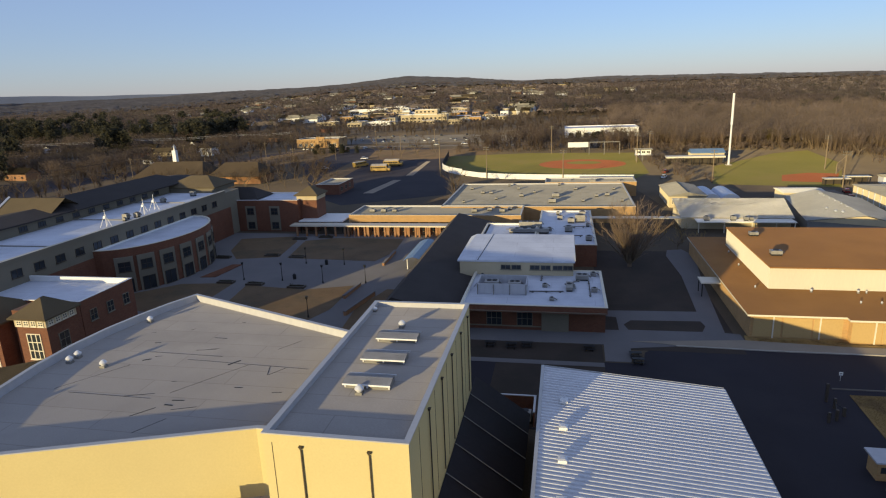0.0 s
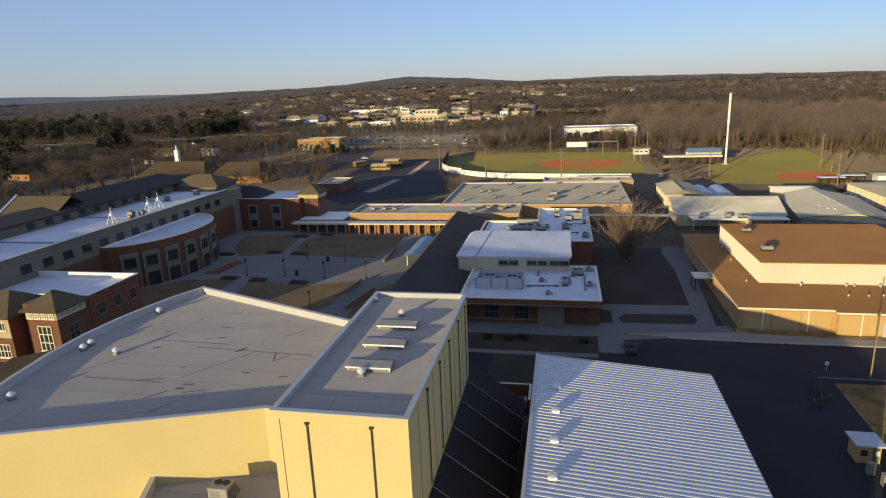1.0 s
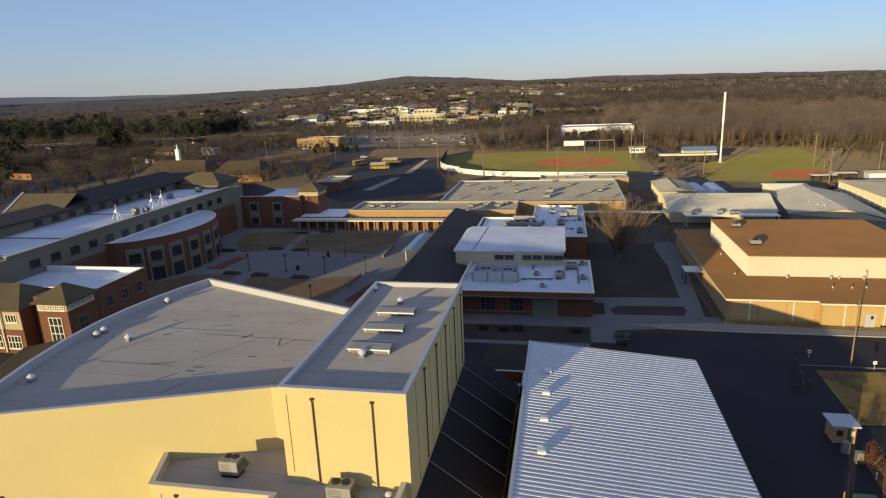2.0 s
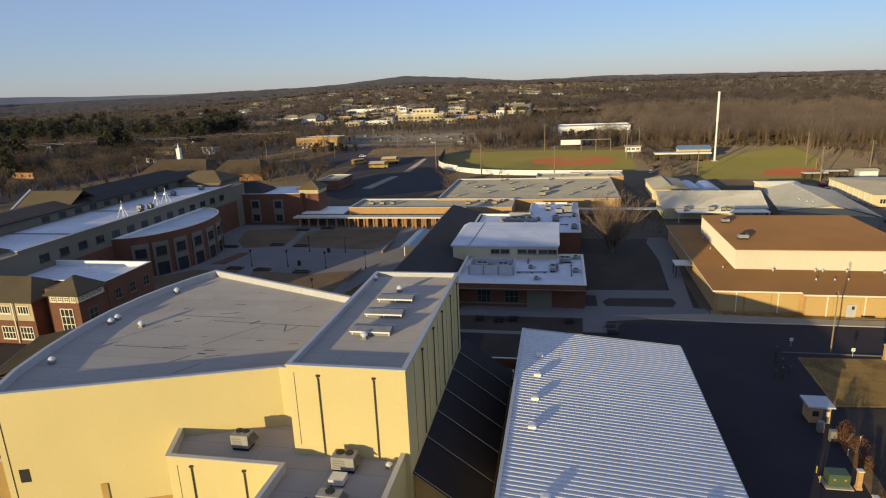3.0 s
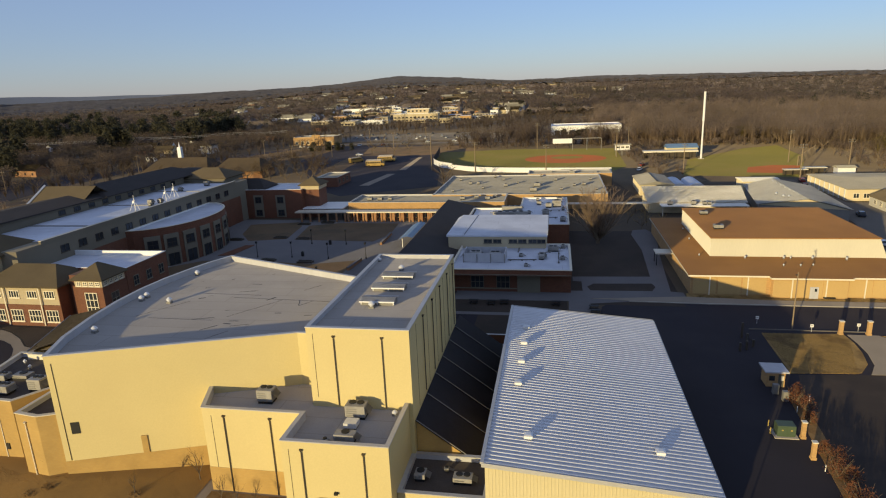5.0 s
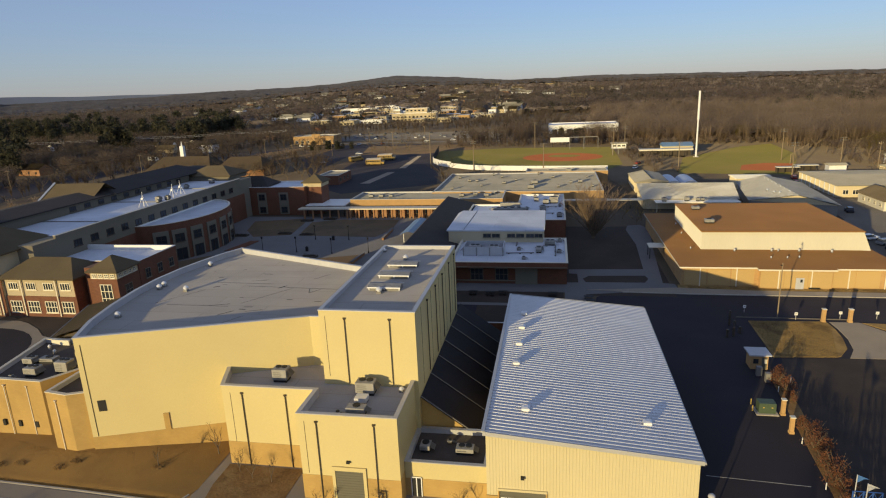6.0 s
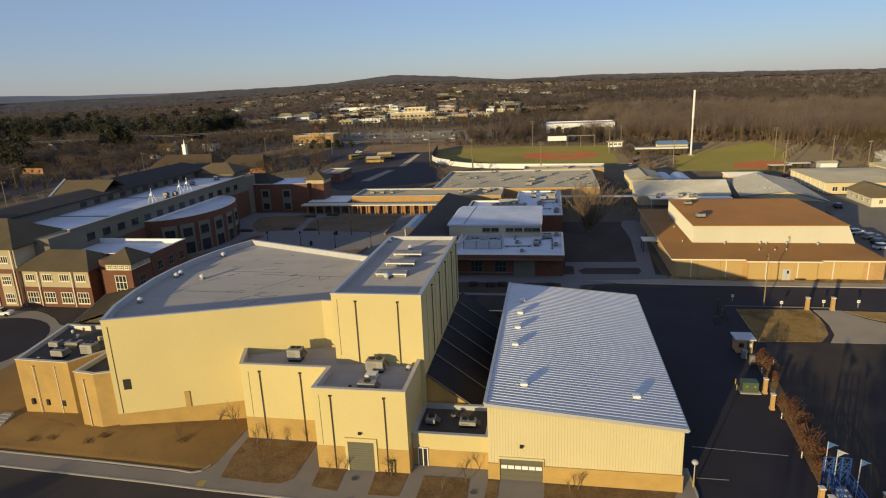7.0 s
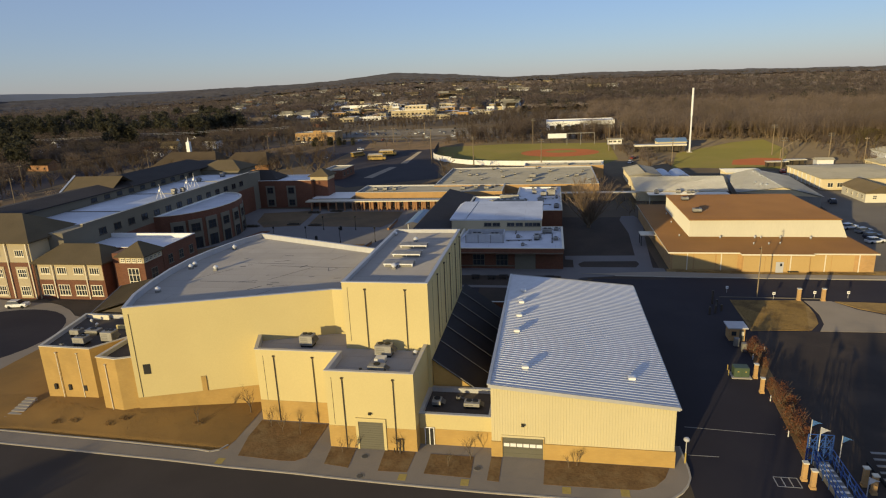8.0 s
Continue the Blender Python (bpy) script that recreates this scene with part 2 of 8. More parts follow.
M = {
    "eifs": mat("cream_stucco", (0.58, 0.48, 0.232), 0.69, 0.07, 6, 0.12, 0.06, stain=(0.54, 0.43, 0.21), stain_amount=0.25, stain_scale=0.09),
    "eifs_low": brick_mat("tan_block", (0.50, 0.325, 0.10), (0.475, 0.30, 0.09), (0.45, 0.30, 0.11)),
    "metal_wall": mat("cream_metal_siding", (0.58, 0.50, 0.295), 0.5, 0.06, 5, 0.2, 0.0),
    "metal_roof": mat("galvanised_roof_panel", (0.66, 0.66, 0.67), 0.42, 0.08, 0.8, 0.15, 0.0, metal=0.45, per_object=0.10, spec=0.4),
    "coping": mat("grey_metal_coping", (0.50, 0.49, 0.47), 0.45, 0.08, 3, 0.3, 0.0, metal=0.3),
    "coping_tan": mat("tan_metal_coping", (0.60, 0.54, 0.42), 0.5, 0.08, 3, 0.3, 0.0),
    "roof_grey": roof_mat("grey_membrane_roof", (0.395, 0.36, 0.32), 3.0, (0.31, 0.283, 0.252), 0.45),
    "roof_grey_far": roof_mat("old_grey_membrane_roof", (0.285, 0.265, 0.215), 3.0, (0.20, 0.188, 0.155), 0.55),
    "roof_white": roof_mat("white_membrane_roof", (0.62, 0.65, 0.71), 3.0, (0.44, 0.46, 0.52), 0.5, 0.1, 0.6),
    "roof_cream": mat("cream_metal_roof", (0.80, 0.76, 0.66), 0.75, 0.12, 1.2, 0.12, 0.0, stain=(0.68, 0.64, 0.55), stain_amount=0.4, stain_scale=0.1),
    "roof_metal_far": mat("pale_grey_metal_roof", (0.62, 0.60, 0.54), 0.75, 0.12, 1.2, 0.12, 0.0, stain=(0.5, 0.48, 0.45), stain_amount=0.4, stain_scale=0.1),
    "lining": mat("pale_grey_flashing", (0.46, 0.46, 0.47), 0.6, 0.12, 1.5, 0.2, 0.0, streak=(1, 1, 0.3)),
    "roof_dark": mat("dark_shingle_roof", (0.054, 0.046, 0.042), 0.95, 0.25, 9, 0.2, 0.8, streak=(1, 1, 3)),
    "roof_black": mat("black_standing_seam", (0.040, 0.031, 0.032), 0.6, 0.2, 2, 0.3, 0.1),
    "roof_tar": mat("weathered_dark_membrane", (0.078, 0.064, 0.055), 0.85, 0.3, 6, 0.3, 0.2, stain=(0.11, 0.094, 0.082), stain_amount=0.5, stain_scale=0.4),
    "roof_umber": mat("dark_umber_shingle", (0.085, 0.062, 0.038), 0.95, 0.25, 9, 0.2, 0.6),
    "roof_olive": mat("weathered_brown_shingle", (0.125, 0.096, 0.056), 0.95, 0.25, 9, 0.2, 0.9),
    "roof_brown": mat("brown_shingle_roof", (0.30, 0.145, 0.045), 0.95, 0.18, 10, 0.15, 0.9, stain=(0.25, 0.12, 0.04), stain_amount=0.5),
    "brick_red": brick_mat("red_brick", (0.205, 0.076, 0.037), (0.16, 0.056, 0.029), (0.165, 0.093, 0.057)),
    "brick_tan": brick_mat("tan_brick", (0.50, 0.30, 0.12), (0.44, 0.26, 0.10), (0.40, 0.29, 0.16)),
    "brick_orange": brick_mat("orange_brick", (0.40, 0.20, 0.09), (0.34, 0.16, 0.07), (0.3, 0.22, 0.14)),
    # shaded copy of the cream render, for walls facing away from the sun
    "cream_shade": mat("cream_render_darkened_for_shade", (0.235, 0.205, 0.15), 0.85, 0.1, 5, 0.2, 0.15),
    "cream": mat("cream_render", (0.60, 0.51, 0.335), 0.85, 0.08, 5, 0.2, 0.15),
    "gym_white": mat("off_white_metal_siding", (0.60, 0.565, 0.46), 0.7, 0.06, 5, 0.2, 0.05, streak=(1, 1, 0.2)),
    "panel": mat("tan_wall_panel", (0.50, 0.35, 0.15), 0.85, 0.08, 4, 0.15, 0.2, per_object=0.06),
    "trim": mat("pale_trim_paint", (0.70, 0.64, 0.50), 0.6, 0.05, 5, 0.5, 0.0),
    "white": mat("white_paint", (0.78, 0.77, 0.74), 0.55, 0.06, 5, 0.5, 0.0),
    "pipe": mat("dark_bronze_downspout", (0.07, 0.055, 0.04), 0.5, 0.1, 5, 0.5, 0.0),
    "steel": mat("brushed_aluminium", (0.72, 0.72, 0.71), 0.35, 0.1, 4, 0.5, 0.0, metal=0.3),
    "unit": mat("grey_enamel_casing", (0.22, 0.21, 0.19), 0.5, 0.12, 3, 0.5, 0.05),
    "unit_pale": mat("pale_grey_enamel_casing", (0.31, 0.295, 0.265), 0.5, 0.14, 3, 0.5, 0.05, stain=(0.21, 0.195, 0.17), stain_amount=0.5, stain_scale=0.9),
    "louvre": mat("dark_grey_louvre", (0.10, 0.095, 0.085), 0.6, 0.2, 5, 0.5, 0.0),
    "dark": mat("black_grille", (0.02, 0.02, 0.02), 0.6, 0.2, 5, 0.5, 0.0),
    "glass": glass_mat("dark_window_glass"),
    "door_grey": mat("grey_green_door_paint", (0.13, 0.122, 0.09), 0.55, 0.06, 3, 0.4, 0.0),
    "asphalt": mat("asphalt", (0.064, 0.051, 0.042), 0.95, 0.2, 14, 0.12, 0.12, stain=(0.078, 0.062, 0.051), stain_amount=0.6, stain_scale=0.06),
    # asphalt with blue shade put into the base colour
    "asphalt_shade": mat("asphalt_dark_blue_for_shade", (0.026, 0.0225, 0.0285), 0.9, 0.2, 14, 0.12, 0.1, stain=(0.035, 0.030, 0.034), stain_amount=0.6, stain_scale=0.06),
    # blotchy brown: the yard's sunlit tone is put into the colour
    "asphalt_yard": mat("blotchy_sunlit_brown_asphalt", (0.044, 0.034, 0.028), 0.95, 0.3, 9, 0.15, 0.15, stain=(0.066, 0.05, 0.04), stain_amount=0.75, stain_scale=0.09),
    "asphalt_old": mat("worn_grey_asphalt", (0.16, 0.14, 0.115), 0.95, 0.2, 14, 0.1, 1.0, stain=(0.12, 0.105, 0.085), stain_amount=0.6, stain_scale=0.05),
    "concrete": mat("concrete_paving", (0.29, 0.242, 0.185), 0.95, 0.14, 12, 0.2, 0.25, stain=(0.22, 0.19, 0.155), stain_amount=0.5, stain_scale=0.12),
    "kerb": mat("kerb_concrete", (0.40, 0.36, 0.30), 0.9, 0.12, 3, 0.4, 0.2),
    "grass_dry": mat("dormant_grass", (0.31, 0.178, 0.054), 1.0, 0.17, 12.0, 0.12, 0.3, stain=(0.25, 0.148, 0.05), stain_amount=0.6, stain_scale=0.16),
    "grass_straw": mat("patchy_straw_grass", (0.30, 0.195, 0.07), 1.0, 0.26, 5.0, 0.3, 0.6, stain=(0.16, 0.10, 0.042), stain_amount=0.85, stain_scale=0.22),
    # dormant grass with the courtyard's shade put into its base colour
    "lawn_dim": mat("dormant_lawn_dimmed", (0.15, 0.10, 0.055), 1.0, 0.3, 8.0, 0.15, 0.9, stain=(0.095, 0.075, 0.045), stain_amount=0.7, stain_scale=0.13),
    # darker still: building shade on these lawns is painted into the colour
    "lawn_shade": mat("lawn_darkened_for_shade", (0.056, 0.042, 0.032), 1.0, 0.3, 8.0, 0.15, 0.6, stain=(0.042, 0.035, 0.026), stain_amount=0.7, stain_scale=0.13),
    # concrete made darker and greyer so walks read as lying in shade
    "concrete_shade": mat("concrete_paving_toned_for_shade", (0.17, 0.160, 0.156), 0.95, 0.14, 8, 0.2, 0.4, stain=(0.125, 0.12, 0.12), stain_amount=0.5, stain_scale=0.1),
    "dirt_yard": mat("trodden_yard_earth", (0.14, 0.105, 0.062), 1.0, 0.25, 6, 0.2, 0.6, stain=(0.11, 0.085, 0.055), stain_amount=0.7, stain_scale=0.1),
    "tunnel": mat("milky_polythene", (0.45, 0.50, 0.60), 0.4, 0.08, 2, 0.3, 0.0),
    "grass_green": mat("field_turf", (0.165, 0.145, 0.03), 1.0, 0.26, 10.0, 0.03, 1.0, stain=(0.19, 0.14, 0.045), stain_amount=0.5, stain_scale=0.03),
    "dirt_red": mat("red_infield_clay", (0.29, 0.09, 0.03), 1.0, 0.14, 9.0, 0.1, 0.9),
    "mulch": mat("bark_mulch", (0.20, 0.115, 0.045), 1.0, 0.45, 3.5, 0.4, 0.8, stain=(0.27, 0.18, 0.08), stain_amount=0.6, stain_scale=0.5),
    "land": mat("winter_scrubland", (0.095, 0.072, 0.047), 1.0, 0.35, 4.0, 0.012, 0.6, stain=(0.13, 0.098, 0.06), stain_amount=0.7, stain_scale=0.012),
    "bark": mat("grey_brown_bark", (0.16, 0.12, 0.08), 1.0, 0.25, 3, 0.2, 0.3),
    "bark_pale": twig_mat("winter_twigs", (0.15, 0.106, 0.068), 0.3, 1.0, 0.1, (0.18, 0.13, 0.08), 0.4, 0.2),
    "wood_far": twig_mat("winter_tree_crowns", (0.30, 0.222, 0.155), 0.6, 0.09, 0.012, (0.255, 0.19, 0.12), 0.6, 0.03),
    "wood_dark": twig_mat("dense_garden_tree_crowns", (0.175, 0.128, 0.092), 0.55, 0.10, 0.015, (0.13, 0.105, 0.066), 0.6, 0.04),
    # brighter gold twigs: low sun on the bushes put into their colour
    "brush_gold": twig_mat("sunlit_gold_twigs", (0.40, 0.29, 0.11), 0.3, 1.0, 0.1, (0.32, 0.24, 0.10), 0.5, 0.3),
    "wood_roof": mat("joined_winter_crowns", (0.15, 0.115, 0.088), 1.0, 0.5, 0.06, 0.006, 0.0, stain=(0.11, 0.09, 0.074), stain_amount=0.6, stain_scale=0.012),
    # crowns of the two far woods are greyed: haze put into base colour
    "wood_hill": mat("far_hill_crowns_haze_grey", (0.066, 0.060, 0.062), 1.0, 0.5, 0.03, 0.004, 0.0, stain=(0.045, 0.045, 0.05), stain_amount=0.7, stain_scale=0.006),
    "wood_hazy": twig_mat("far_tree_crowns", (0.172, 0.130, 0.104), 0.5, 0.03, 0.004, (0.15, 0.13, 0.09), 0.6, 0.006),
    "pine": twig_mat("pine_needles", (0.085, 0.082, 0.056), 0.4, 0.15, 0.02, (0.06, 0.055, 0.03), 0.5, 0.05),
    "wood_olive": twig_mat("budding_olive_crowns", (0.21, 0.165, 0.055), 0.4, 0.2, 0.03, (0.25, 0.17, 0.07), 0.5, 0.06),
    "shrub": mat("russet_dry_leaves", (0.15, 0.06, 0.03), 1.0, 0.4, 4, 0.5, 0.0),
    "yellow": mat("school_bus_yellow", (0.42, 0.27, 0.07), 0.45, 0.05, 3, 0.5, 0.0),
    "paint_yellow": mat("yellow_road_paint", (0.42, 0.31, 0.09), 0.7, 0.2, 4, 0.6, 0.0),
    "paint_white": mat("white_road_paint", (0.34, 0.33, 0.31), 0.7, 0.3, 4, 0.6, 0.0),
    "blue": mat("blue_enamel_steel", (0.03, 0.085, 0.28), 0.4, 0.1, 4, 0.6, 0.0),
    "blue_cloth": mat("blue_pennant_cloth", (0.10, 0.25, 0.55), 0.8, 0.1, 4, 0.6, 0.0),
    "blue_roof": mat("pale_blue_metal_roof", (0.17, 0.27, 0.38), 0.5, 0.1, 2, 0.3, 0.0),
    "green_box": mat("green_transformer_enamel", (0.07, 0.10, 0.06), 0.5, 0.1, 3, 0.5, 0.0),
    "rubber": mat("black_tyre_rubber", (0.02, 0.02, 0.02), 0.85, 0.1, 5, 0.5, 0.0),
    "wood_pole": mat("weathered_pole_timber", (0.26, 0.20, 0.13), 0.9, 0.2, 5, 0.5, 0.2),
    "pole_pale": mat("galvanised_pole", (0.55, 0.54, 0.52), 0.5, 0.1, 3, 0.3, 0.0, metal=0.3),
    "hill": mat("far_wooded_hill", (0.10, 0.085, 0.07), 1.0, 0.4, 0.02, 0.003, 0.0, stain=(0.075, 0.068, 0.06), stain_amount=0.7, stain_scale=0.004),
    # air haze is painted into this ridge as blue
    "hill_far": mat("ridge_tinted_by_haze", (0.15, 0.18, 0.26), 1.0, 0.1, 0.01, 0.002, 0.0),
}


# ---- helpers ----
def box(bm, x0, x1, y0, y1, z0, z1, m=None):
    s = Matrix.Translation(((x0 + x1) / 2, (y0 + y1) / 2, (z0 + z1) / 2)) @ Matrix.Diagonal((x1 - x0, y1 - y0, z1 - z0, 1))
    bmesh.ops.create_cube(bm, size=1, matrix=(m @ s) if m else s)
    return bm


def cyl(bm, x, y, z0, z1, r0, r1=None, seg=12):
    r1 = r0 if r1 is None else r1
    bmesh.ops.create_cone(bm, cap_ends=True, segments=seg, radius1=r0, radius2=r1, depth=z1 - z0, matrix=Matrix.Translation((x, y, (z0 + z1) / 2)))
    return bm


def rod(bm, a, b, r, seg=6, r2=None):
    a, b = Vector(a), Vector(b)
    q = (b - a).to_track_quat("Z", "Y").to_matrix().to_4x4()
    bmesh.ops.create_cone(bm, cap_ends=True, segments=seg, radius1=r, radius2=r if r2 is None else r2, depth=(b - a).length, matrix=Matrix.Translation((a + b) / 2) @ q)
    return bm


def face(bm, pts):
    return bm.faces.new([bm.verts.new(p) for p in pts])


def prism(bm, poly, z0, z1):
    lo = [bm.verts.new((x, y, z0)) for x, y in poly]
    hi = [bm.verts.new((x, y, z1)) for x, y in poly]
    n = len(poly)
    for i in range(n):
        bm.faces.new((lo[i], lo[(i + 1) % n], hi[(i + 1) % n], hi[i]))
    bm.faces.new(hi)
    bm.faces.new(lo[::-1])
    return bm


def inset(poly, d):
    """The counter-clockwise outline poly moved inwards by d."""
    out, n = [], len(poly)
    for i in range(n):
        p, a, b = Vector(poly[i]), Vector(poly[i - 1]), Vector(poly[(i + 1) % n])
        u, v = (p - a).normalized(), (b - p).normalized()
        nu, nv = Vector((-u.y, u.x)), Vector((-v.y, v.x))
        k = (nu + nv) / max(0.2, 1 + nu.dot(nv))
        out.append(tuple(p + d * k))
    return out


def ring(bm, outer, inner, z0, z1):
    n = len(outer)
    v = [[bm.verts.new((*p, z)) for p in poly] for poly in (outer, inner) for z in (z0, z1)]
    for i in range(n):
        j = (i + 1) % n
        bm.faces.new((v[0][i], v[0][j], v[1][j], v[1][i]))
        bm.faces.new((v[2][j], v[2][i], v[3][i], v[3][j]))
        bm.faces.new((v[1][i], v[1][j], v[3][j], v[3][i]))
        bm.faces.new((v[0][j], v[0][i], v[2][i], v[2][j]))
    return bm


def rect(x0, x1, y0, y1):
    return [(x0, y0), (x1, y0), (x1, y1), (x0, y1)]


def thing(name, label, category, at=(0, 0, 0), group="", kind="", turn=0.0):
    ob = new(name)
    ob.empty_display_size = 0.5
    ob.matrix_world = Matrix.Translation(at) @ Matrix.Rotation(radians(turn), 4, "Z")
    return tagged(ob, label, category, group, kind)


def origin_of(ob):
    v = Vector(ob.location)
    while ob.parent:
        ob = ob.parent
        v = v + Vector(ob.location)
    return v


def part(name, bm, material, parent=None, label="", smooth=False, local=False):
    """Links a bmesh in world metres (local: in the parent's own metres) as one mesh under a thing or a part."""
    bmesh.ops.recalc_face_normals(bm, faces=bm.faces)
    me = bpy.data.meshes.new(name)
    if parent and not local:
        bmesh.ops.translate(bm, verts=bm.verts, vec=-origin_of(parent))
    bm.to_mesh(me)
    bm.free()
    me.materials.append(material)
    if smooth:
        for p in me.polygons:
            p.use_smooth = True
    ob = new(name, me)
    ob.parent = parent
    return tagged(ob, label) if label else ob


def solo(name, bm, material, label, category, kind="", group="", smooth=False):
    """A thing that is one mesh alone, with its origin at its base."""
    lo = Vector((min(v.co.x for v in bm.verts), min(v.co.y for v in bm.verts), min(v.co.z for v in bm.verts)))
    bmesh.ops.translate(bm, verts=bm.verts, vec=-lo)
    ob = part(name, bm, material, None, "", smooth)
    ob.location = lo
    return tagged(ob, label, category, group, kind)


def piece(name, mesh, parent, at, turn=0.0):
    """One more object on a shared mesh, at a place in world metres."""
    ob = new(name, mesh)
    ob.parent = parent
    ob.matrix_basis = Matrix.Translation(Vector(at) - origin_of(parent)) @ Matrix.Rotation(radians(turn), 4, "Z")
    return ob


def mesh_of(name, bm, material):
    bmesh.ops.recalc_face_normals(bm, faces=bm.faces)
    me = bpy.data.meshes.new(name)
    bm.to_mesh(me)
    bm.free()
    me.materials.append(material)
    return me


def lattice(xs, zs, y0, y1):
    """One joined frame: bars between every other pair of the given lines, openings between them."""
    bm = bmesh.new()
    grid = {(i, k, y): bm.verts.new((x, y, z)) for i, x in enumerate(xs) for k, z in enumerate(zs) for y in (y0, y1)}
    n, m = len(xs) - 1, len(zs) - 1

    def solid(i, k):
        return 0 <= i < n and 0 <= k < m and (i % 2 == 0 or k % 2 == 0)

    for i in range(n):
        for k in range(m):
            if not solid(i, k):
                continue
            c = [(i, k), (i + 1, k), (i + 1, k + 1), (i, k + 1)]
            for y in (y0, y1):
                bm.faces.new([grid[(*p, y)] for p in c])
            for (a, b), (di, dk) in zip(zip(c, c[1:] + c[:1]), ((0, -1), (1, 0), (0, 1), (-1, 0))):
                if not solid(i + di, k + dk):
                    bm.faces.new((grid[(*a, y0)], grid[(*b, y0)], grid[(*b, y1)], grid[(*a, y1)]))
    return bm


WINDOWS = {}


def window(parent, at, w, h, turn, cols=2, rows=2, finish="trim"):
    """A window on a wall at its sill's middle; turn: 0 faces -y, 90 faces +x."""
    key = (w, h, cols, rows, finish)
    if key not in WINDOWS:
        t, hb = (0.13, 0.06) if finish == "trim" else (0.09, 0.035)
        xs, zs = [-w / 2, -w / 2 + t], [0, t]
        for i in range(1, cols):
            xs += [-w / 2 + w * i / cols - hb, -w / 2 + w * i / cols + hb]
        for j in range(1, rows):
            zs += [h * j / rows - hb, h * j / rows + hb]
        f = lattice(xs + [w / 2 - t, w / 2], zs + [h - t, h], -0.09, 0.02)
        g = box(bmesh.new(), -w / 2 + 0.02, w / 2 - 0.02, -0.03, 0.01, 0.02, h - 0.02)
        s = box(bmesh.new(), -w / 2 - 0.12, w / 2 + 0.12, -0.16, 0.02, -0.12, -0.003)
        WINDOWS[key] = (mesh_of("window_frame", f, M[finish]), mesh_of("pane", g, M["glass"]), mesh_of("sill", s, M[finish]))
    fm, gm, sm = WINDOWS[key]
    win = piece("window", fm, parent, at, turn)
    for nm, me in (("pane", gm), ("sill", sm)):
        ob = new(nm, me)
        ob.parent = win
    return win


def block(th, poly, z0, z1, par=0.6, wall="eifs", roof="roof_grey", cope="coping", thick=0.35, base=None, base_h=0.0):
    """A flat-roofed volume: walls that rise into a parapet, the roof deck and the coping."""
    inner = inset(poly, thick)
    bm = bmesh.new()
    n = len(poly)
    v = [[bm.verts.new((*p, z)) for p in pl] for pl, z in ((poly, z0 + base_h), (poly, z1), (inner, z1))]
    for i in range(n):
        j = (i + 1) % n
        for a, b in zip(v, v[1:]):
            bm.faces.new((a[i], a[j], b[j], b[i]))
    part("wall", bm, M[wall], th)
    part("parapet_lining", ring(bmesh.new(), inset(poly, thick - 0.03), inset(poly, thick + 0.02), z1 - par, z1 - 0.004), M["white" if roof == "roof_white" else "lining"], th)
    if base_h:
        part("wall_base", ring(bmesh.new(), inset(poly, -0.04), inset(poly, 0.3), z0, z0 + base_h), M[base], th)
    bm = bmesh.new()
    face(bm, [(*p, z1 - par + 0.004) for p in inset(poly, thick - 0.02)])
    part("roof", bm, M[roof], th)
    part("coping", ring(bmesh.new(), inset(poly, -0.06), inset(poly, thick + 0.05), z1 + 0.003, z1 + 0.1), M[cope], th)


def hip_roof(bm, x0, x1, y0, y1, z, rise, hip=None, along="x", thick=0.25):
    """A hipped roof (hip 0: gabled) with a fascia of the given depth."""
    if along == "x":
        h = (y1 - y0) / 2 if hip is None else hip
        ym = (y0 + y1) / 2
        r = [(x0 + h, ym, z + rise), (x1 - h, ym, z + rise)]
        quads = [[0, 1, 5, 4], [2, 3, 4, 5], [3, 0, 4], [1, 2, 5]]
    else:
        h = (x1 - x0) / 2 if hip is None else hip
        xm = (x0 + x1) / 2
        r = [(xm, y0 + h, z + rise), (xm, y1 - h, z + rise)]
        quads = [[1, 2, 5, 4], [3, 0, 4, 5], [0, 1, 4], [2, 3, 5]]
    c = [(x0, y0, z), (x1, y0, z), (x1, y1, z), (x0, y1, z)]
    v = [bm.verts.new(p) for p in c + r]
    lo = [bm.verts.new((a, b, z - thick)) for a, b, _ in c]
    for q in quads:
        bm.faces.new([v[i] for i in q])
    for i in range(4):
        j = (i + 1) % 4
        bm.faces.new((lo[i], lo[j], v[j], v[i]))
    bm.faces.new(lo[::-1])
    return bm


def sheet(name, poly, z, material, label, category, kind="structure", depth=0.0):
    """Ground cover laid on the land: a slab whose top is at z."""
    bm = bmesh.new()
    prism(bm, poly, -0.3, z) if depth == 0 else prism(bm, poly, z - depth, z)
    ob = part(name, bm, M[material])
    return tagged(ob, label, category, "", kind)


def arc(cx, cy, r, a0, a1, n=12, ry=None):
    ry = r if ry is None else ry
    return [(cx + r * math.cos(radians(a0 + (a1 - a0) * i / n)), cy + ry * math.sin(radians(a0 + (a1 - a0) * i / n))) for i in range(n + 1)]


def raw_mesh(name, verts, faces_n, material):
    """A mesh straight from arrays: verts (n, 3); faces of equal size, (m, k)."""
    me = bpy.data.meshes.new(name)
    k = faces_n.shape[1]
    me.vertices.add(len(verts))
    me.vertices.foreach_set("co", verts.astype(np.float32).ravel())
    me.loops.add(faces_n.size)
    me.loops.foreach_set("vertex_index", faces_n.astype(np.int32).ravel())
    me.polygons.add(len(faces_n))
    me.polygons.foreach_set("loop_start", np.arange(0, faces_n.size, k, dtype=np.int32))
    me.update(calc_edges=True)
    me.materials.append(material)
    return me

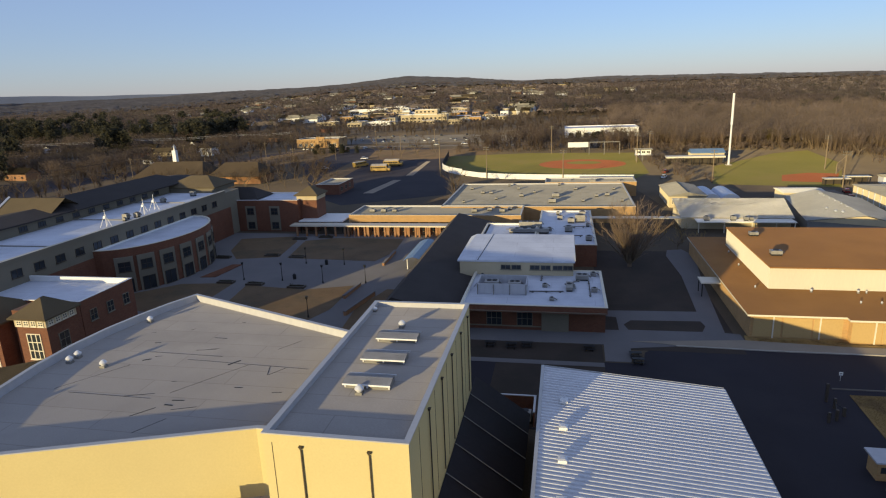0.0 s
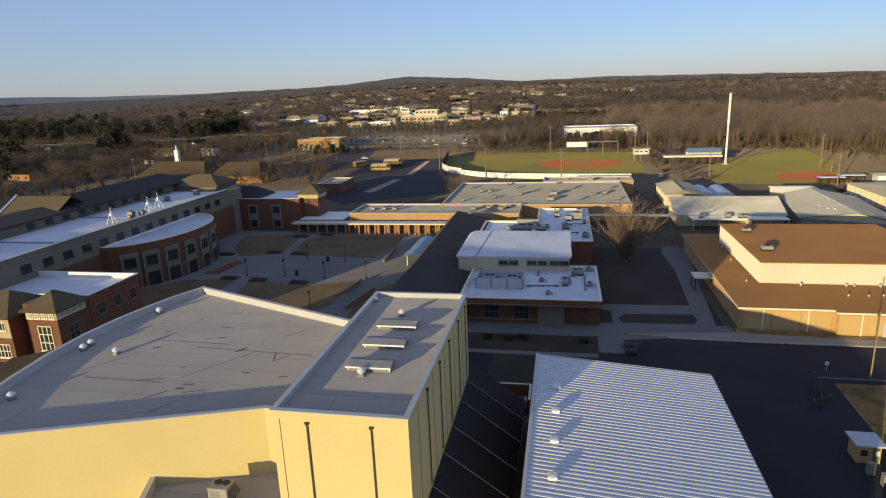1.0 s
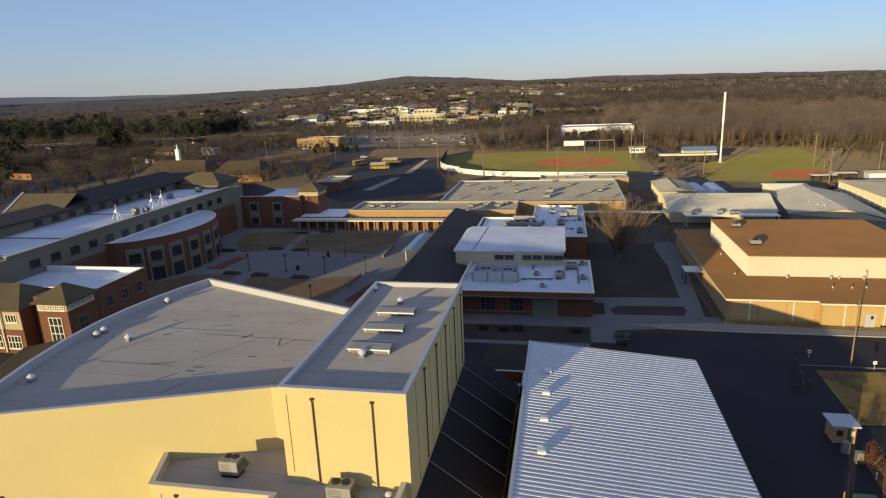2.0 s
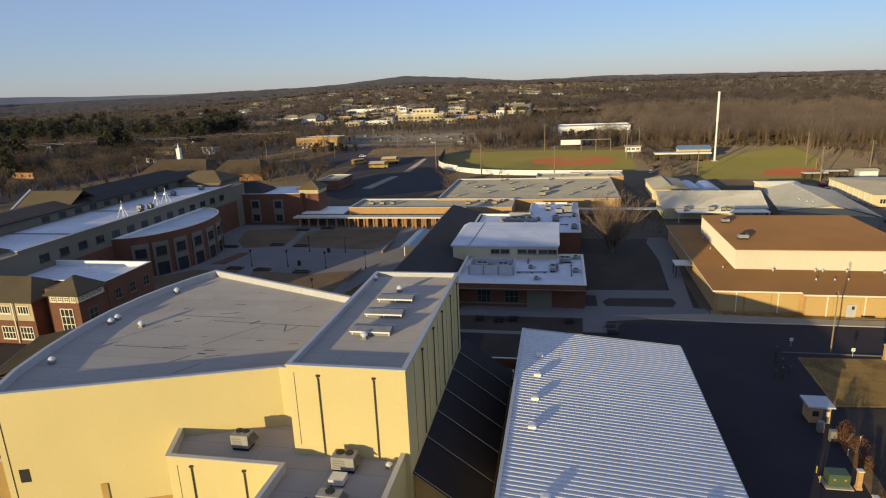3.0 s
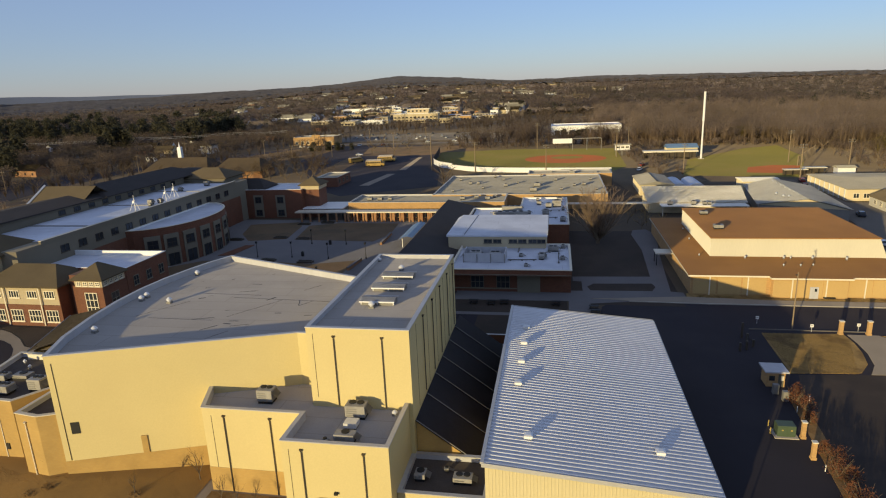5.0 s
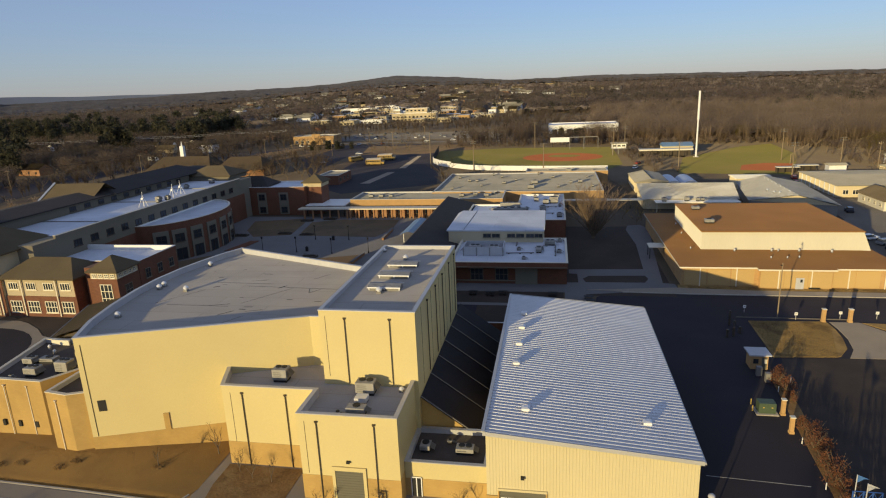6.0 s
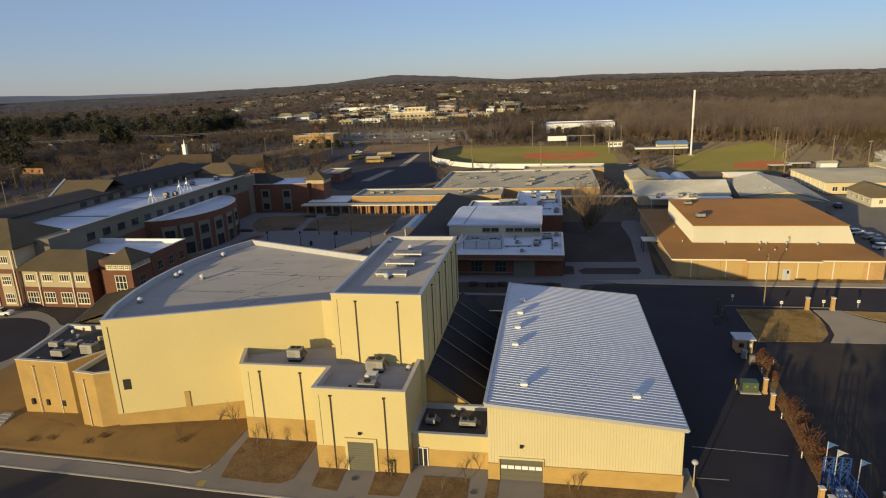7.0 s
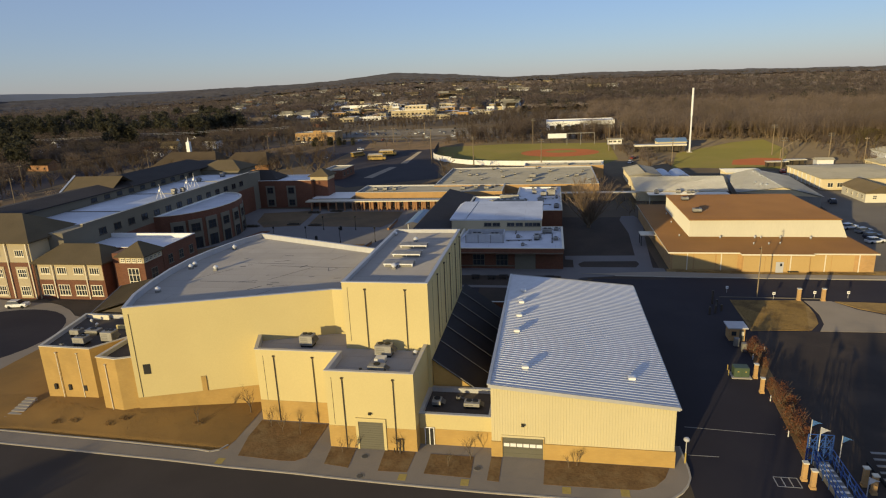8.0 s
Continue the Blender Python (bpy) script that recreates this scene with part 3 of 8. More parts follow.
# ---- land ----
HILLS = [(-180, 60), (-60, 26), (-45, 28), (-39, 34), (-30, 48), (-24, 58), (-20, 74), (-17, 94), (-14, 108), (-9.5, 87), (-4, 50), (6, 48), (19, 28), (25, 14), (60, 40), (180, 60)]


SLOPES = [(-180, 5), (-45, 4), (-38, 5), (-30, 13), (-24, 26), (-20, 33), (-14, 40), (-4, 34), (6, 29), (19, 24), (26, 20), (60, 12), (180, 5)]


def land_height(x, y):
    """Flat round the school, rising through the town to the wooded hills on the skyline."""
    r = math.hypot(x, y)
    if r < 700:
        return 0.0
    az = math.degrees(math.atan2(x, y))
    h = float(np.interp(az, [a for a, _ in HILLS], [b for _, b in HILLS]))
    m = float(np.interp(az, [a for a, _ in SLOPES], [b for _, b in SLOPES]))
    if r < 1750:
        return m * ((r - 700) / 1050) ** 1.4
    k = min(1.0, (r - 1750) / 2750)
    return m + (h - m) * k + noise.noise((x * 0.0016, y * 0.0016, 3.1)) * 14 * k + noise.noise((x * 0.006, y * 0.006, 1.7)) * 6 * k


radii = [0, 60, 120, 200, 300, 450, 650, 800, 950, 1100, 1250, 1400, 1550, 1750, 1950, 2200, 2450, 2700, 2950, 3200, 3450, 3700, 3950, 4200, 4400, 4550, 4700, 4800]
NA = 240
lv, lf = [(0.0, 0.0, -0.02)], []
for r in radii[1:]:
    for i in range(NA):
        a = 2 * math.pi * i / NA
        x, y = r * math.sin(a), r * math.cos(a)
        lv.append((x, y, land_height(x, y) - 0.02 - (60 if r == 4800 else 0)))
bm = bmesh.new()
vs = [bm.verts.new(p) for p in lv]
for i in range(NA):
    bm.faces.new((vs[0], vs[1 + (i + 1) % NA], vs[1 + i]))
for k in range(len(radii) - 2):
    for i in range(NA):
        a, b = 1 + k * NA, 1 + (k + 1) * NA
        j = (i + 1) % NA
        bm.faces.new((vs[a + i], vs[a + j], vs[b + j], vs[b + i]))
ground = tagged(part("ground", bm, M["land"], smooth=True), "brown winter grassland reaching to low wooded hills", "ground", "", "structure")

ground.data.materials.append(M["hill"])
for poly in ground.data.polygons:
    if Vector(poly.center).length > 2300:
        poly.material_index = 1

# ---- roads, paving and lawns ----
sheet("road", [(-150, -14.5), (60, -17.5), (60, -5.6), (20, -5.3), (1, -5.2), (-32, -4.1), (-62, -3.7), (-90, -3.2), (-150, -3)], 0.01, "asphalt", "dark asphalt road in front of the theatre", "road")
sheet("campus_lot", [(-24, 41), (-9, 41), (21, 40), (21, -5.4), (60, -5.6), (130, 0), (130, 67.5), (34, 67.5), (20, 68.0), (16.2, 66.8), (14.8, 65.0), (14.2, 61), (-24, 61)], 0.01, "asphalt_shade", "dark asphalt yard and car park", "road")


def lawn_z(x, y):
    """The lawn before the theatre climbs from the pavement to the wall."""
    top_ = float(np.interp(x, [-80, -68, -60, -54, -47, -41, -35, -31.5], [0.0, 0.45, 0.8, 1.08, 1.22, 0.84, 0.38, 0.16]))
    back = float(np.interp(x, [-66, -54, -48, -31.5], [6.5, 4.5, 4.0, 9.6]))
    front_y = float(np.interp(x, [-78, -62, -31.5], [-2.4, -1.0, -2.2]))
    k = max(0.0, min(1.0, (y - front_y) / (back - front_y)))
    rim = float(np.interp(x, [-80, -34, -31.5], [0.24, 0.24, 0.15]))
    return rim + max(0.0, top_ - rim + 0.03) * k * k * (3 - 2 * k) + 0.04 * noise.noise((x * 0.4, y * 0.4, 0))


bm = bmesh.new()
cols_x = [-80 + i * 0.97 for i in range(51)]
gv = []
for x in cols_x:
    f_y = float(np.interp(x, [-80, -62, -31.5], [-2.5, -1.0, -2.2]))
    gv.append([bm.verts.new((x, f_y + (24 - f_y) * (k / 22) ** 1.3, lawn_z(x, f_y + (24 - f_y) * (k / 22) ** 1.3) if k else -0.05)) for k in range(23)])
for a, b in zip(gv, gv[1:]):
    for k in range(22):
        bm.faces.new((a[k], b[k], b[k + 1], a[k + 1]))
tagged(part("lawn", bm, M["grass_dry"], smooth=True), "dormant brown lawn banked up to the theatre wall", "lawn", "", "structure")
walk_z = 0.14
sheet("pavement", [(-150, -3.0), (-62, -3.55), (-37.4, -4.55), (-29.9, -5.0), (-21.6, -5.25), (-16.2, -5.55), (-9.8, -5.8), (0, -6.05), (10, -6.05), (16.5, -5.75), (18.8, -4.85), (19.85, -3.8), (20.65, -2.6), (21.15, -1.3), (21.25, 0.2), (21.1, 4.5), (20.0, 4.5), (20.1, -1.0), (19.2, -2.6), (17.5, -3.6), (-33, -2.6), (-36, -2.5), (-62, -1.2), (-78, -2.5), (-150, 0)], walk_z, "concrete", "pale concrete pavement along the road", "pavement")
sheet("forecourt", [(-33.2, -2.7), (17.5, -3.7), (19.3, -2.7), (20.15, -1.0), (20.2, 1.5), (-8, 2.2), (-21, 7), (-31, 9), (-31.9, 9.4), (-32.0, -1.2), (-32.4, -2.0)], 0.132, "concrete", "concrete apron before the loading doors", "pavement")
kb = bmesh.new()
kerb_line = [(-150, -3.05), (-62, -3.6), (-37.4, -4.6), (-29.9, -5.05), (-21.6, -5.3), (-16.2, -5.6), (-9.8, -5.85), (0, -6.1), (10, -6.1), (16.5, -5.8), (18.8, -4.9), (19.9, -3.85), (20.7, -2.6), (21.2, -1.3), (21.3, 0.2), (21.15, 4.5)]
for (xa, ya), (xb, yb) in zip(kerb_line, kerb_line[1:]):
    d = Vector((xb - xa, yb - ya)).normalized()
    nx, ny = -d.y * 0.1, d.x * 0.1
    prism(kb, [(xa - nx, ya - ny), (xb - nx, yb - ny), (xb + nx, yb + ny), (xa + nx, ya + ny)], -0.05, 0.16)
tagged(part("kerb", kb, M["kerb"]), "pale concrete kerb along the road", "kerb", "", "structure")
kb = bmesh.new()
edge_line = [(-66, -1.1), (-62, -1.15), (-57.5, -1.35), (-45, -1.8), (-35.3, -2.3), (-33.4, -2.55), (-32.4, -2.1), (-31.9, -1.0)]
for (xa, ya), (xb, yb) in zip(edge_line, edge_line[1:]):
    d = Vector((xb - xa, yb - ya)).normalized()
    nx, ny = -d.y * 0.09, d.x * 0.09
    prism(kb, [(xa - nx, ya - ny), (xb - nx, yb - ny), (xb + nx, yb + ny), (xa + nx, ya + ny)], -0.05, 0.27)
tagged(part("kerb", kb, M["kerb"]), "low concrete kerb holding the lawn bank", "kerb", "", "structure")
BEDS = {
    "west": [(-29.6, -2.9), (-24, -3.3), (-22.4, -3.2), (-21.3, -2.3), (-21.2, 4.7), (-30.3, 4.8), (-30.3, 1.1)],
    "dock_west": [(-18.8, -3.3), (-15.8, -3.7), (-16.0, 0.0), (-19.1, 0.0)],
    "dock_east": [(-12.3, -3.9), (-9.0, -3.8), (-8.8, 0.0), (-12.5, 0.0)],
    "link": [(-7.1, -3.8), (-1.9, -4.0), (-2.0, -0.1), (-7.0, -0.1)],
    "hall_west": [(-0.1, -4.2), (1.2, -4.3), (1.2, 0.1), (0.0, 0.1)],
    "hall_east": [(5.9, -4.2), (11.6, -4.15), (15.6, -4.0), (17.4, -3.2), (18.6, -1.7), (19.3, 0.1), (6.0, 0.1)],
}
for pts in BEDS.values():
    sheet("planting_bed", pts, 0.16, "mulch", "bark-mulched planting bed set in concrete", "planting bed", kind="structure")
for x, y in ((-31.2, -4.2), (-9.3, -4.75), (-2.4, -4.85), (8.3, -4.95), (14.2, -4.7)):
    sheet("road_marking", rect(x - 0.45, x + 0.45, y - 0.5, y + 0.6), walk_z + 0.012, "paint_yellow", "yellow painted ramp stripes on the pavement", "road marking", depth=0.01)
sheet("drive_path", [(-150, 47), (-112, 46), (-101.4, 44.4), (-97, 44.5), (-94, 43.4), (-89.6, 40.9), (-86, 38), (-70.5, 33.6), (-66.2, 19.5), (-64.2, 8), (-66, 7.6), (-72.8, 15.3), (-74.2, 13.1), (-76.3, 11), (-86, 5), (-100, 1.5), (-150, 1)], 0.07, "concrete", "pale concrete drive round the turning circle", "pavement")
sheet("drive_loop", arc(-97, 26, 14.7, 0, 348, 30), 0.078, "asphalt_shade", "shaded asphalt turning circle", "road", depth=0.02)
sheet("drive_lawn", [(-100, 46.3), (-80.2, 46.0), (-72, 44), (-70.4, 34.0), (-86, 38.4), (-89.6, 41.3), (-94, 43.8), (-97, 44.9)], 0.085, "lawn_shade", "shaded dormant lawn before the classroom block", "lawn", depth=0.05)

# courtyard
sheet("courtyard", [(-108, 68), (-30, 62), (-26, 140), (-112, 142)], 0.03, "concrete_shade", "pale concrete courtyard paving", "pavement")
for pts_ in ([(-68.5, 114.6), (-71.2, 132.5), (-62, 136.5), (-42.6, 135.8), (-41.6, 122), (-44.2, 113)],
             [(-82, 112.8), (-88.2, 121), (-92, 134), (-77, 137.5), (-73.4, 132), (-71.2, 115.4)],
             [(-68, 92.2), (-53, 90.4), (-42.8, 94), (-43, 79), (-47, 68), (-58, 66), (-65, 70), (-66.5, 82)],
             [(-71.8, 93.5), (-84, 92), (-92, 84), (-92, 76), (-78, 74), (-71.5, 80)]):
    sheet("court_lawn", pts_, 0.05, "lawn_dim", "dormant courtyard lawn", "lawn")
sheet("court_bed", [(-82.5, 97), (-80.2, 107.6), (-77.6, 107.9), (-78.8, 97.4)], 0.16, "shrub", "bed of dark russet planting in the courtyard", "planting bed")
sheet("court_lawn", [(-37, 68), (-38, 80), (-35, 92), (-31, 92), (-31, 68)], 0.05, "lawn_dim", "narrow dormant lawn beside the gallery", "lawn")

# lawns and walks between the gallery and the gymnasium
sheet("quad_lawn", [(9, 66), (30, 66), (30, 126), (9, 126)], 0.02, "lawn_shade", "dormant lawn with shade put into its colour", "lawn")
# walks carry their shade in the darker concrete colour
sheet("quad_walk", [(-14, 67.4), (8.7, 67.6), (8.6, 61.3), (12.5, 61.3), (12.8, 66.5), (22, 68.4), (31, 69.0), (31, 73.9), (28.7, 74.3), (29.4, 84), (31.0, 104.7), (33, 122), (31, 128), (27.4, 127), (26.4, 122), (27.2, 105.8), (26.1, 84.0), (12, 83.4), (9.8, 83.2), (9.8, 80.3), (11.6, 80.0), (11.6, 73.9), (-14, 73.0)], 0.06, "concrete_shade", "pale concrete walks crossing the lawn", "pavement")
sheet("quad_lawn", [(13.2, 74.2), (25.2, 74.4), (26.2, 77), (25.8, 79.2), (14, 78.6), (12.6, 76.5)], 0.075, "lawn_shade", "oval dormant lawn between the walks", "lawn", depth=0.02)
sheet("gym_walk", [(13, 69.2), (16, 69.0), (20, 68.3), (34, 67.8), (130, 67.8), (130, 70.2), (46, 70.2), (31, 71.4)], 0.12, "concrete", "pale concrete apron before the gymnasium", "pavement")
kb2 = bmesh.new()
prism(kb2, [(20, 68.0), (34, 67.5), (130, 67.5), (130, 67.78), (34, 67.78), (20, 68.28)], -0.05, 0.15)
tagged(part("kerb", kb2, M["kerb"]), "pale concrete kerb along the lane", "kerb", "", "structure")
sheet("yard_lot", [(35.5, -5.5), (60, -5.55), (130, 0.2), (130, 39.4), (75, 40.7), (49.5, 40.1), (40, 39.4), (37.6, 31)], 0.022, "asphalt_yard", "brown-grey asphalt of the stadium yard in its sunlit tone", "road")
tagged(part("kerb", prism(bmesh.new(), [(38, 55.75), (56.5, 55.75), (56.5, 56.0), (38, 56.0)], -0.05, 0.13), M["asphalt_old"]), "grey kerb beside the gate lawn", "kerb", "", "structure")
sheet("gym_bed", [(31.2, 71.5), (46, 70.3), (130, 70.3), (130, 73), (31.5, 73.6)], 0.07, "grass_straw", "strip of dormant grass under the gymnasium wall", "lawn")
sheet("back_lawn", [(-8, 41), (0, 41), (8.4, 44), (8.4, 67.3), (-14, 67.1), (-14, 60), (-8, 60)], 0.05, "lawn_shade", "shaded dormant lawn behind the hall", "lawn")
sheet("gate_lawn", [(39, 39.6), (48.5, 40.6), (50.6, 43.6), (51.6, 47.5), (52, 51.2), (51.9, 54.8), (46.5, 54.4), (39.5, 54.2)], 0.10, "grass_straw", "dormant lawn by the gate piers", "lawn")
sheet("gate_walk", [(52.4, 54.6), (57, 54.6), (59.5, 50.6), (62.5, 48.4), (75, 45.6), (130, 44), (130, 39.5), (75, 40.8), (49.6, 40.2), (51.4, 43.4), (52.3, 47.5), (52.5, 51.2)], 0.06, "concrete", "pale concrete entrance walk", "pavement")
sheet("gate_lawn", [(57.4, 54.4), (60, 50.9), (63, 48.9), (75, 46.2), (90, 45.2), (90, 53)], 0.10, "grass_straw", "dormant lawn by the gate piers", "lawn")
sheet("shrub_bed", [(33.9, 3.5), (35.5, 3.5), (38.0, 33), (36.4, 33)], 0.045, "mulch", "bark-mulched border with dry shrubs", "planting bed")
for x0, y0, x1, y1 in ((22.6, 8.9, 32.6, 8.2), (21.8, 3.0, 25.1, 3.0)):
    sheet("bay_line", [(x0, y0), (x1, y1), (x1, y1 + 0.09), (x0, y0 + 0.09)], 0.024, "paint_white", "worn white parking line on asphalt", "road marking", depth=0.008)

# ---- theatre ----
theatre = thing("theatre", "cream stucco school theatre with flat grey roofs", "building", (-30, 8, 0))
curve = [(-47.2, 4.2), (-49.3, 9.3), (-50.6, 15), (-51.4, 20.8), (-51.5, 26), (-51, 31), (-50, 35.6), (-48.8, 39.6), (-47.1, 43.6)]
aud = [(-22.2, 12.7), (-19.15, 12.7), (-19.15, 32.2), *[(x, y) for x, y in reversed(curve)]]
block(theatre, aud, 0, 15.45, 0.8, base="eifs_low", base_h=2.82)
stage = rect(-19.1, -8.2, 8.2, 36)
block(theatre, stage, 0, 18.05, 0.46)
block(theatre, [(-30.2, 5.1), (-19.15, 5.1), (-19.15, 0.2), (-8.65, 0.2), (-8.65, 8.7), (-18.6, 8.7), (-18.6, 13.2), (-22.4, 13.2), (-31.9, 9.9)], 0, 10.0, 0.85, base="eifs_low", base_h=3.0)
block(theatre, [(-63.7, 7.0), (-55.5, 6.7), (-52.6, 11), (-49.2, 11), (-50.9, 19.2), (-51.0, 19.2), (-66.2, 19.2)], 0, 8.35, 0.5, wall="eifs_low", roof="roof_tar", cope="coping_tan")
block(theatre, [(-52.4, 4.15), (-49.3, 3.7), (-47.3, 4.5), (-49.0, 10.9), (-52.3, 10.9)], 0, 8.5, 0.5, wall="eifs_low", roof="roof_tar", cope="coping_tan")
lobby = [(-65.3, 19.8), (-51.35, 19.8), (-51.1, 32.6), (-69.9, 32.6)]
part("lobby_wall", prism(bmesh.new(), inset(lobby, 0.3), 0, 8.2), M["eifs_low"], theatre)
bm = bmesh.new()
face(bm, [(-65.5, 19.5, 8.35), (-51.3, 19.5, 12.7), (-51.05, 32.9, 12.7), (-70.2, 32.9, 8.35)])
bmesh.ops.solidify(bm, geom=bm.faces[:], thickness=0.25)
part("lobby_roof", bm, M["roof_olive"], theatre, "dark shingle lean-to roof over the lobby")
bm = bmesh.new()
face(bm, [(-64.9, 20.1, 8.1), (-51.4, 20.1, 8.1), (-51.4, 20.1, 12.3)])
# dark colour here paints the shaded underside of the lean-to
part("lobby_gable", bm, M["pipe"], theatre)
part("lobby_gutter", rod(bmesh.new(), (-65.6, 19.4, 8.3), (-70.3, 32.9, 8.3), 0.1, 6), M["unit"], theatre)
part("screen_wall", box(bmesh.new(), -57.6, -52.2, 14.9, 15.15, 7.86, 8.45), M["eifs"], theatre, "low cream screen wall on the dark roof")
part("screen_wall", box(bmesh.new(), -64.2, -61.4, 18.2, 18.45, 7.86, 8.6), M["trim"], theatre, "low pale screen wall on the dark roof")

# stage side lean-to
lean = thing("lean_to", "black standing-seam lean-to roof beside the stage tower", "roof", (-5, 20, 0))
bm = bmesh.new()
prism(bm, [(-8.16, 9.0), (-1.9, 9.0), (-1.9, 38.5), (-8.16, 38.5)], 0, 3.0)
part("wall", bm, M["eifs_low"], lean)
bm = bmesh.new()
face(bm, [(-8.16, 8.6, 7.8), (-1.6, 8.6, 3.1), (-1.6, 39, 3.1), (-8.16, 39, 7.8)])
bmesh.ops.solidify(bm, geom=bm.faces[:], thickness=0.2)
part("roof", bm, M["roof_black"], lean)
seam = mesh_of("roof_seam", rod(bmesh.new(), (0, 0, 0), (6.5, 0, -4.66), 0.055, 4), M["unit"])
for y in (8.7, 14.5, 19.6, 24.4, 29.6, 34.4):
    piece("roof_seam", seam, lean, (-8.1, y, 7.88))
bm = bmesh.new()
face(bm, [(-8.16, 9.0, 3.0), (-1.9, 9.0, 3.0), (-8.16, 9.0, 7.6)])
part("gable_wall", bm, M["eifs_low"], lean)

# link between theatre and hall
link_b = thing("link_building", "low flat-roofed link with a tan block base", "building", (-4.3, 2, 0))
block(link_b, rect(-8.6, -0.06, 1.9, 8.6), 0, 4.1, 0.5, wall="eifs", roof="roof_tar", base="eifs_low", base_h=2.2)
bm = box(bmesh.new(), -7.9, -6.9, 1.80, 1.95, 0.1, 2.3)
d = part("door", bm, M["dark"], link_b)
for x in (-7.95, -7.42, -6.9):
    part("door_frame", box(bmesh.new(), x - 0.05, x + 0.05, 1.74, 1.79, 0.1, 2.35), M["white"], d)
part("door_frame", box(bmesh.new(), -7.95, -6.9, 1.74, 1.79, 2.35, 2.45), M["white"], d)

# ---- metal hall ----
hall = thing("metal_hall", "cream metal-clad hall with ribbed steel roof", "building", (10, 0.4, 0))
bm = bmesh.new()
HX0, HX1, HY0, HY1, ZL, ZR = 0.05, 19.75, 0.35, 38.6, 9.05, 7.35
for y in (HY0, HY1):
    face(bm, [(HX0, y, 0), (HX1, y, 0), (HX1, y, ZR), (HX0, y, ZL)])
face(bm, [(HX0, HY0, 0), (HX0, HY1, 0), (HX0, HY1, ZL), (HX0, HY0, ZL)])
face(bm, [(HX1, HY0, 0), (HX1, HY1, 0), (HX1, HY1, ZR), (HX1, HY0, ZR)])
part("wall", bm, M["metal_wall"], hall)
bm = bmesh.new()
for a, b in ((HX0 - 0.05, 1.15), (5.9, HX1 + 0.05)):
    box(bm, a, b, HY0 - 0.14, HY0 - 0.03, 0, 2.1)
box(bm, HX1 + 0.03, HX1 + 0.14, HY0 - 0.14, HY1, 0, 2.1)
part("wall_base", bm, M["eifs_low"], hall)
rib = bmesh.new()
prism(rib, [(-0.07, 0.02), (-0.04, -0.02), (0.04, -0.02), (0.07, 0.02)], 0, 1)
rib_me = mesh_of("siding_rib", rib, M["metal_wall"])
x = 0.35
while x < HX1 - 0.1:
    z_hi = ZL + (ZR - ZL) * (x - HX0) / (HX1 - HX0) - 0.22
    z_lo = 2.12 if not 1.1 < x < 5.95 else 2.95
    o = piece("siding_rib", rib_me, hall, (x, HY0, z_lo))
    o.scale = (1, 1, z_hi - z_lo)
    x += 0.305
slope = math.atan2(ZR - ZL, HX1 - HX0)
RX0, RX1 = -0.2, 20.0
pan = bmesh.new()
W_P = 0.6
prof = [(0, 0), (0.10, 0.0), (0.152, 0.15), (0.25, 0.155), (0.31, 0.0), (0.6, 0.0)]
ln = (RX1 - RX0) / math.cos(slope)
va = [pan.verts.new((0, u, w)) for u, w in prof]
vb = [pan.verts.new((ln, u, w)) for u, w in prof]
for i in range(len(prof) - 1):
    pan.faces.new((va[i], vb[i], vb[i + 1], va[i + 1]))
pan_me = mesh_of("roof_panel", pan, M["metal_roof"])
y = -0.05
while y < 39.0:
    o = new("roof_panel", pan_me)
    o.parent = hall
    o.matrix_basis = Matrix.Translation(Vector((RX0, y, ZL + 0.16)) - origin_of(hall)) @ Matrix.Rotation(-slope, 4, "Y")
    y += W_P
RY0, RY1 = -0.05, y
bm = bmesh.new()
zl, zr = ZL + 0.12, ZL + 0.12 + (RX1 - RX0) * math.tan(slope)
face(bm, [(RX0, RY0, zl), (RX1, RY0, zr), (RX1, RY1, zr), (RX0, RY1, zl)])
bmesh.ops.solidify(bm, geom=bm.faces[:], thickness=0.06)
part("roof_deck", bm, M["metal_roof"], hall)
for yy in (RY0 - 0.08, RY1 + 0.002):
    bm = bmesh.new()
    lo4 = [(RX0, yy, zl - 0.22), (RX1, yy, zr - 0.22), (RX1, yy + 0.07, zr - 0.22), (RX0, yy + 0.07, zl - 0.22)]
    a4 = [bm.verts.new(q) for q in lo4]
    b4 = [bm.verts.new((x_, y_, z_ + 0.42)) for x_, y_, z_ in lo4]
    for k in range(4):
        bm.faces.new((a4[k], a4[(k + 1) % 4], b4[(k + 1) % 4], b4[k]))
    bm.faces.new(a4[::-1])
    bm.faces.new(b4)
    part("rake_trim", bm, M["coping"], hall)
part("gutter", box(bmesh.new(), RX1, RX1 + 0.16, RY0, RY1, zr - 0.16, zr + 0.03), M["coping"], hall)
part("ridge_flashing", box(bmesh.new(), RX0 - 0.12, RX0 + 0.22, RY0, RY1, zl + 0.06, zl + 0.24), M["coping"], hall)
dd = part("dock_door", box(bmesh.new(), 1.3, 5.8, HY0 - 0.02, HY0 + 0.05, 0.05, 2.7), M["door_grey"], hall, "grey-green sectional loading door with a row of lights")
for z in (0.65, 1.25, 1.44, 2.1):
    part("door_rail", box(bmesh.new(), 1.3, 5.8, HY0 - 0.045, HY0 - 0.025, z - 0.02, z + 0.02), M["door_grey"], dd)
for i in range(6):
    part("pane", box(bmesh.new(), 1.42 + i * 0.73, 2.05 + i * 0.73, HY0 - 0.05, HY0 - 0.03, 1.5, 1.92), M["white"], dd)
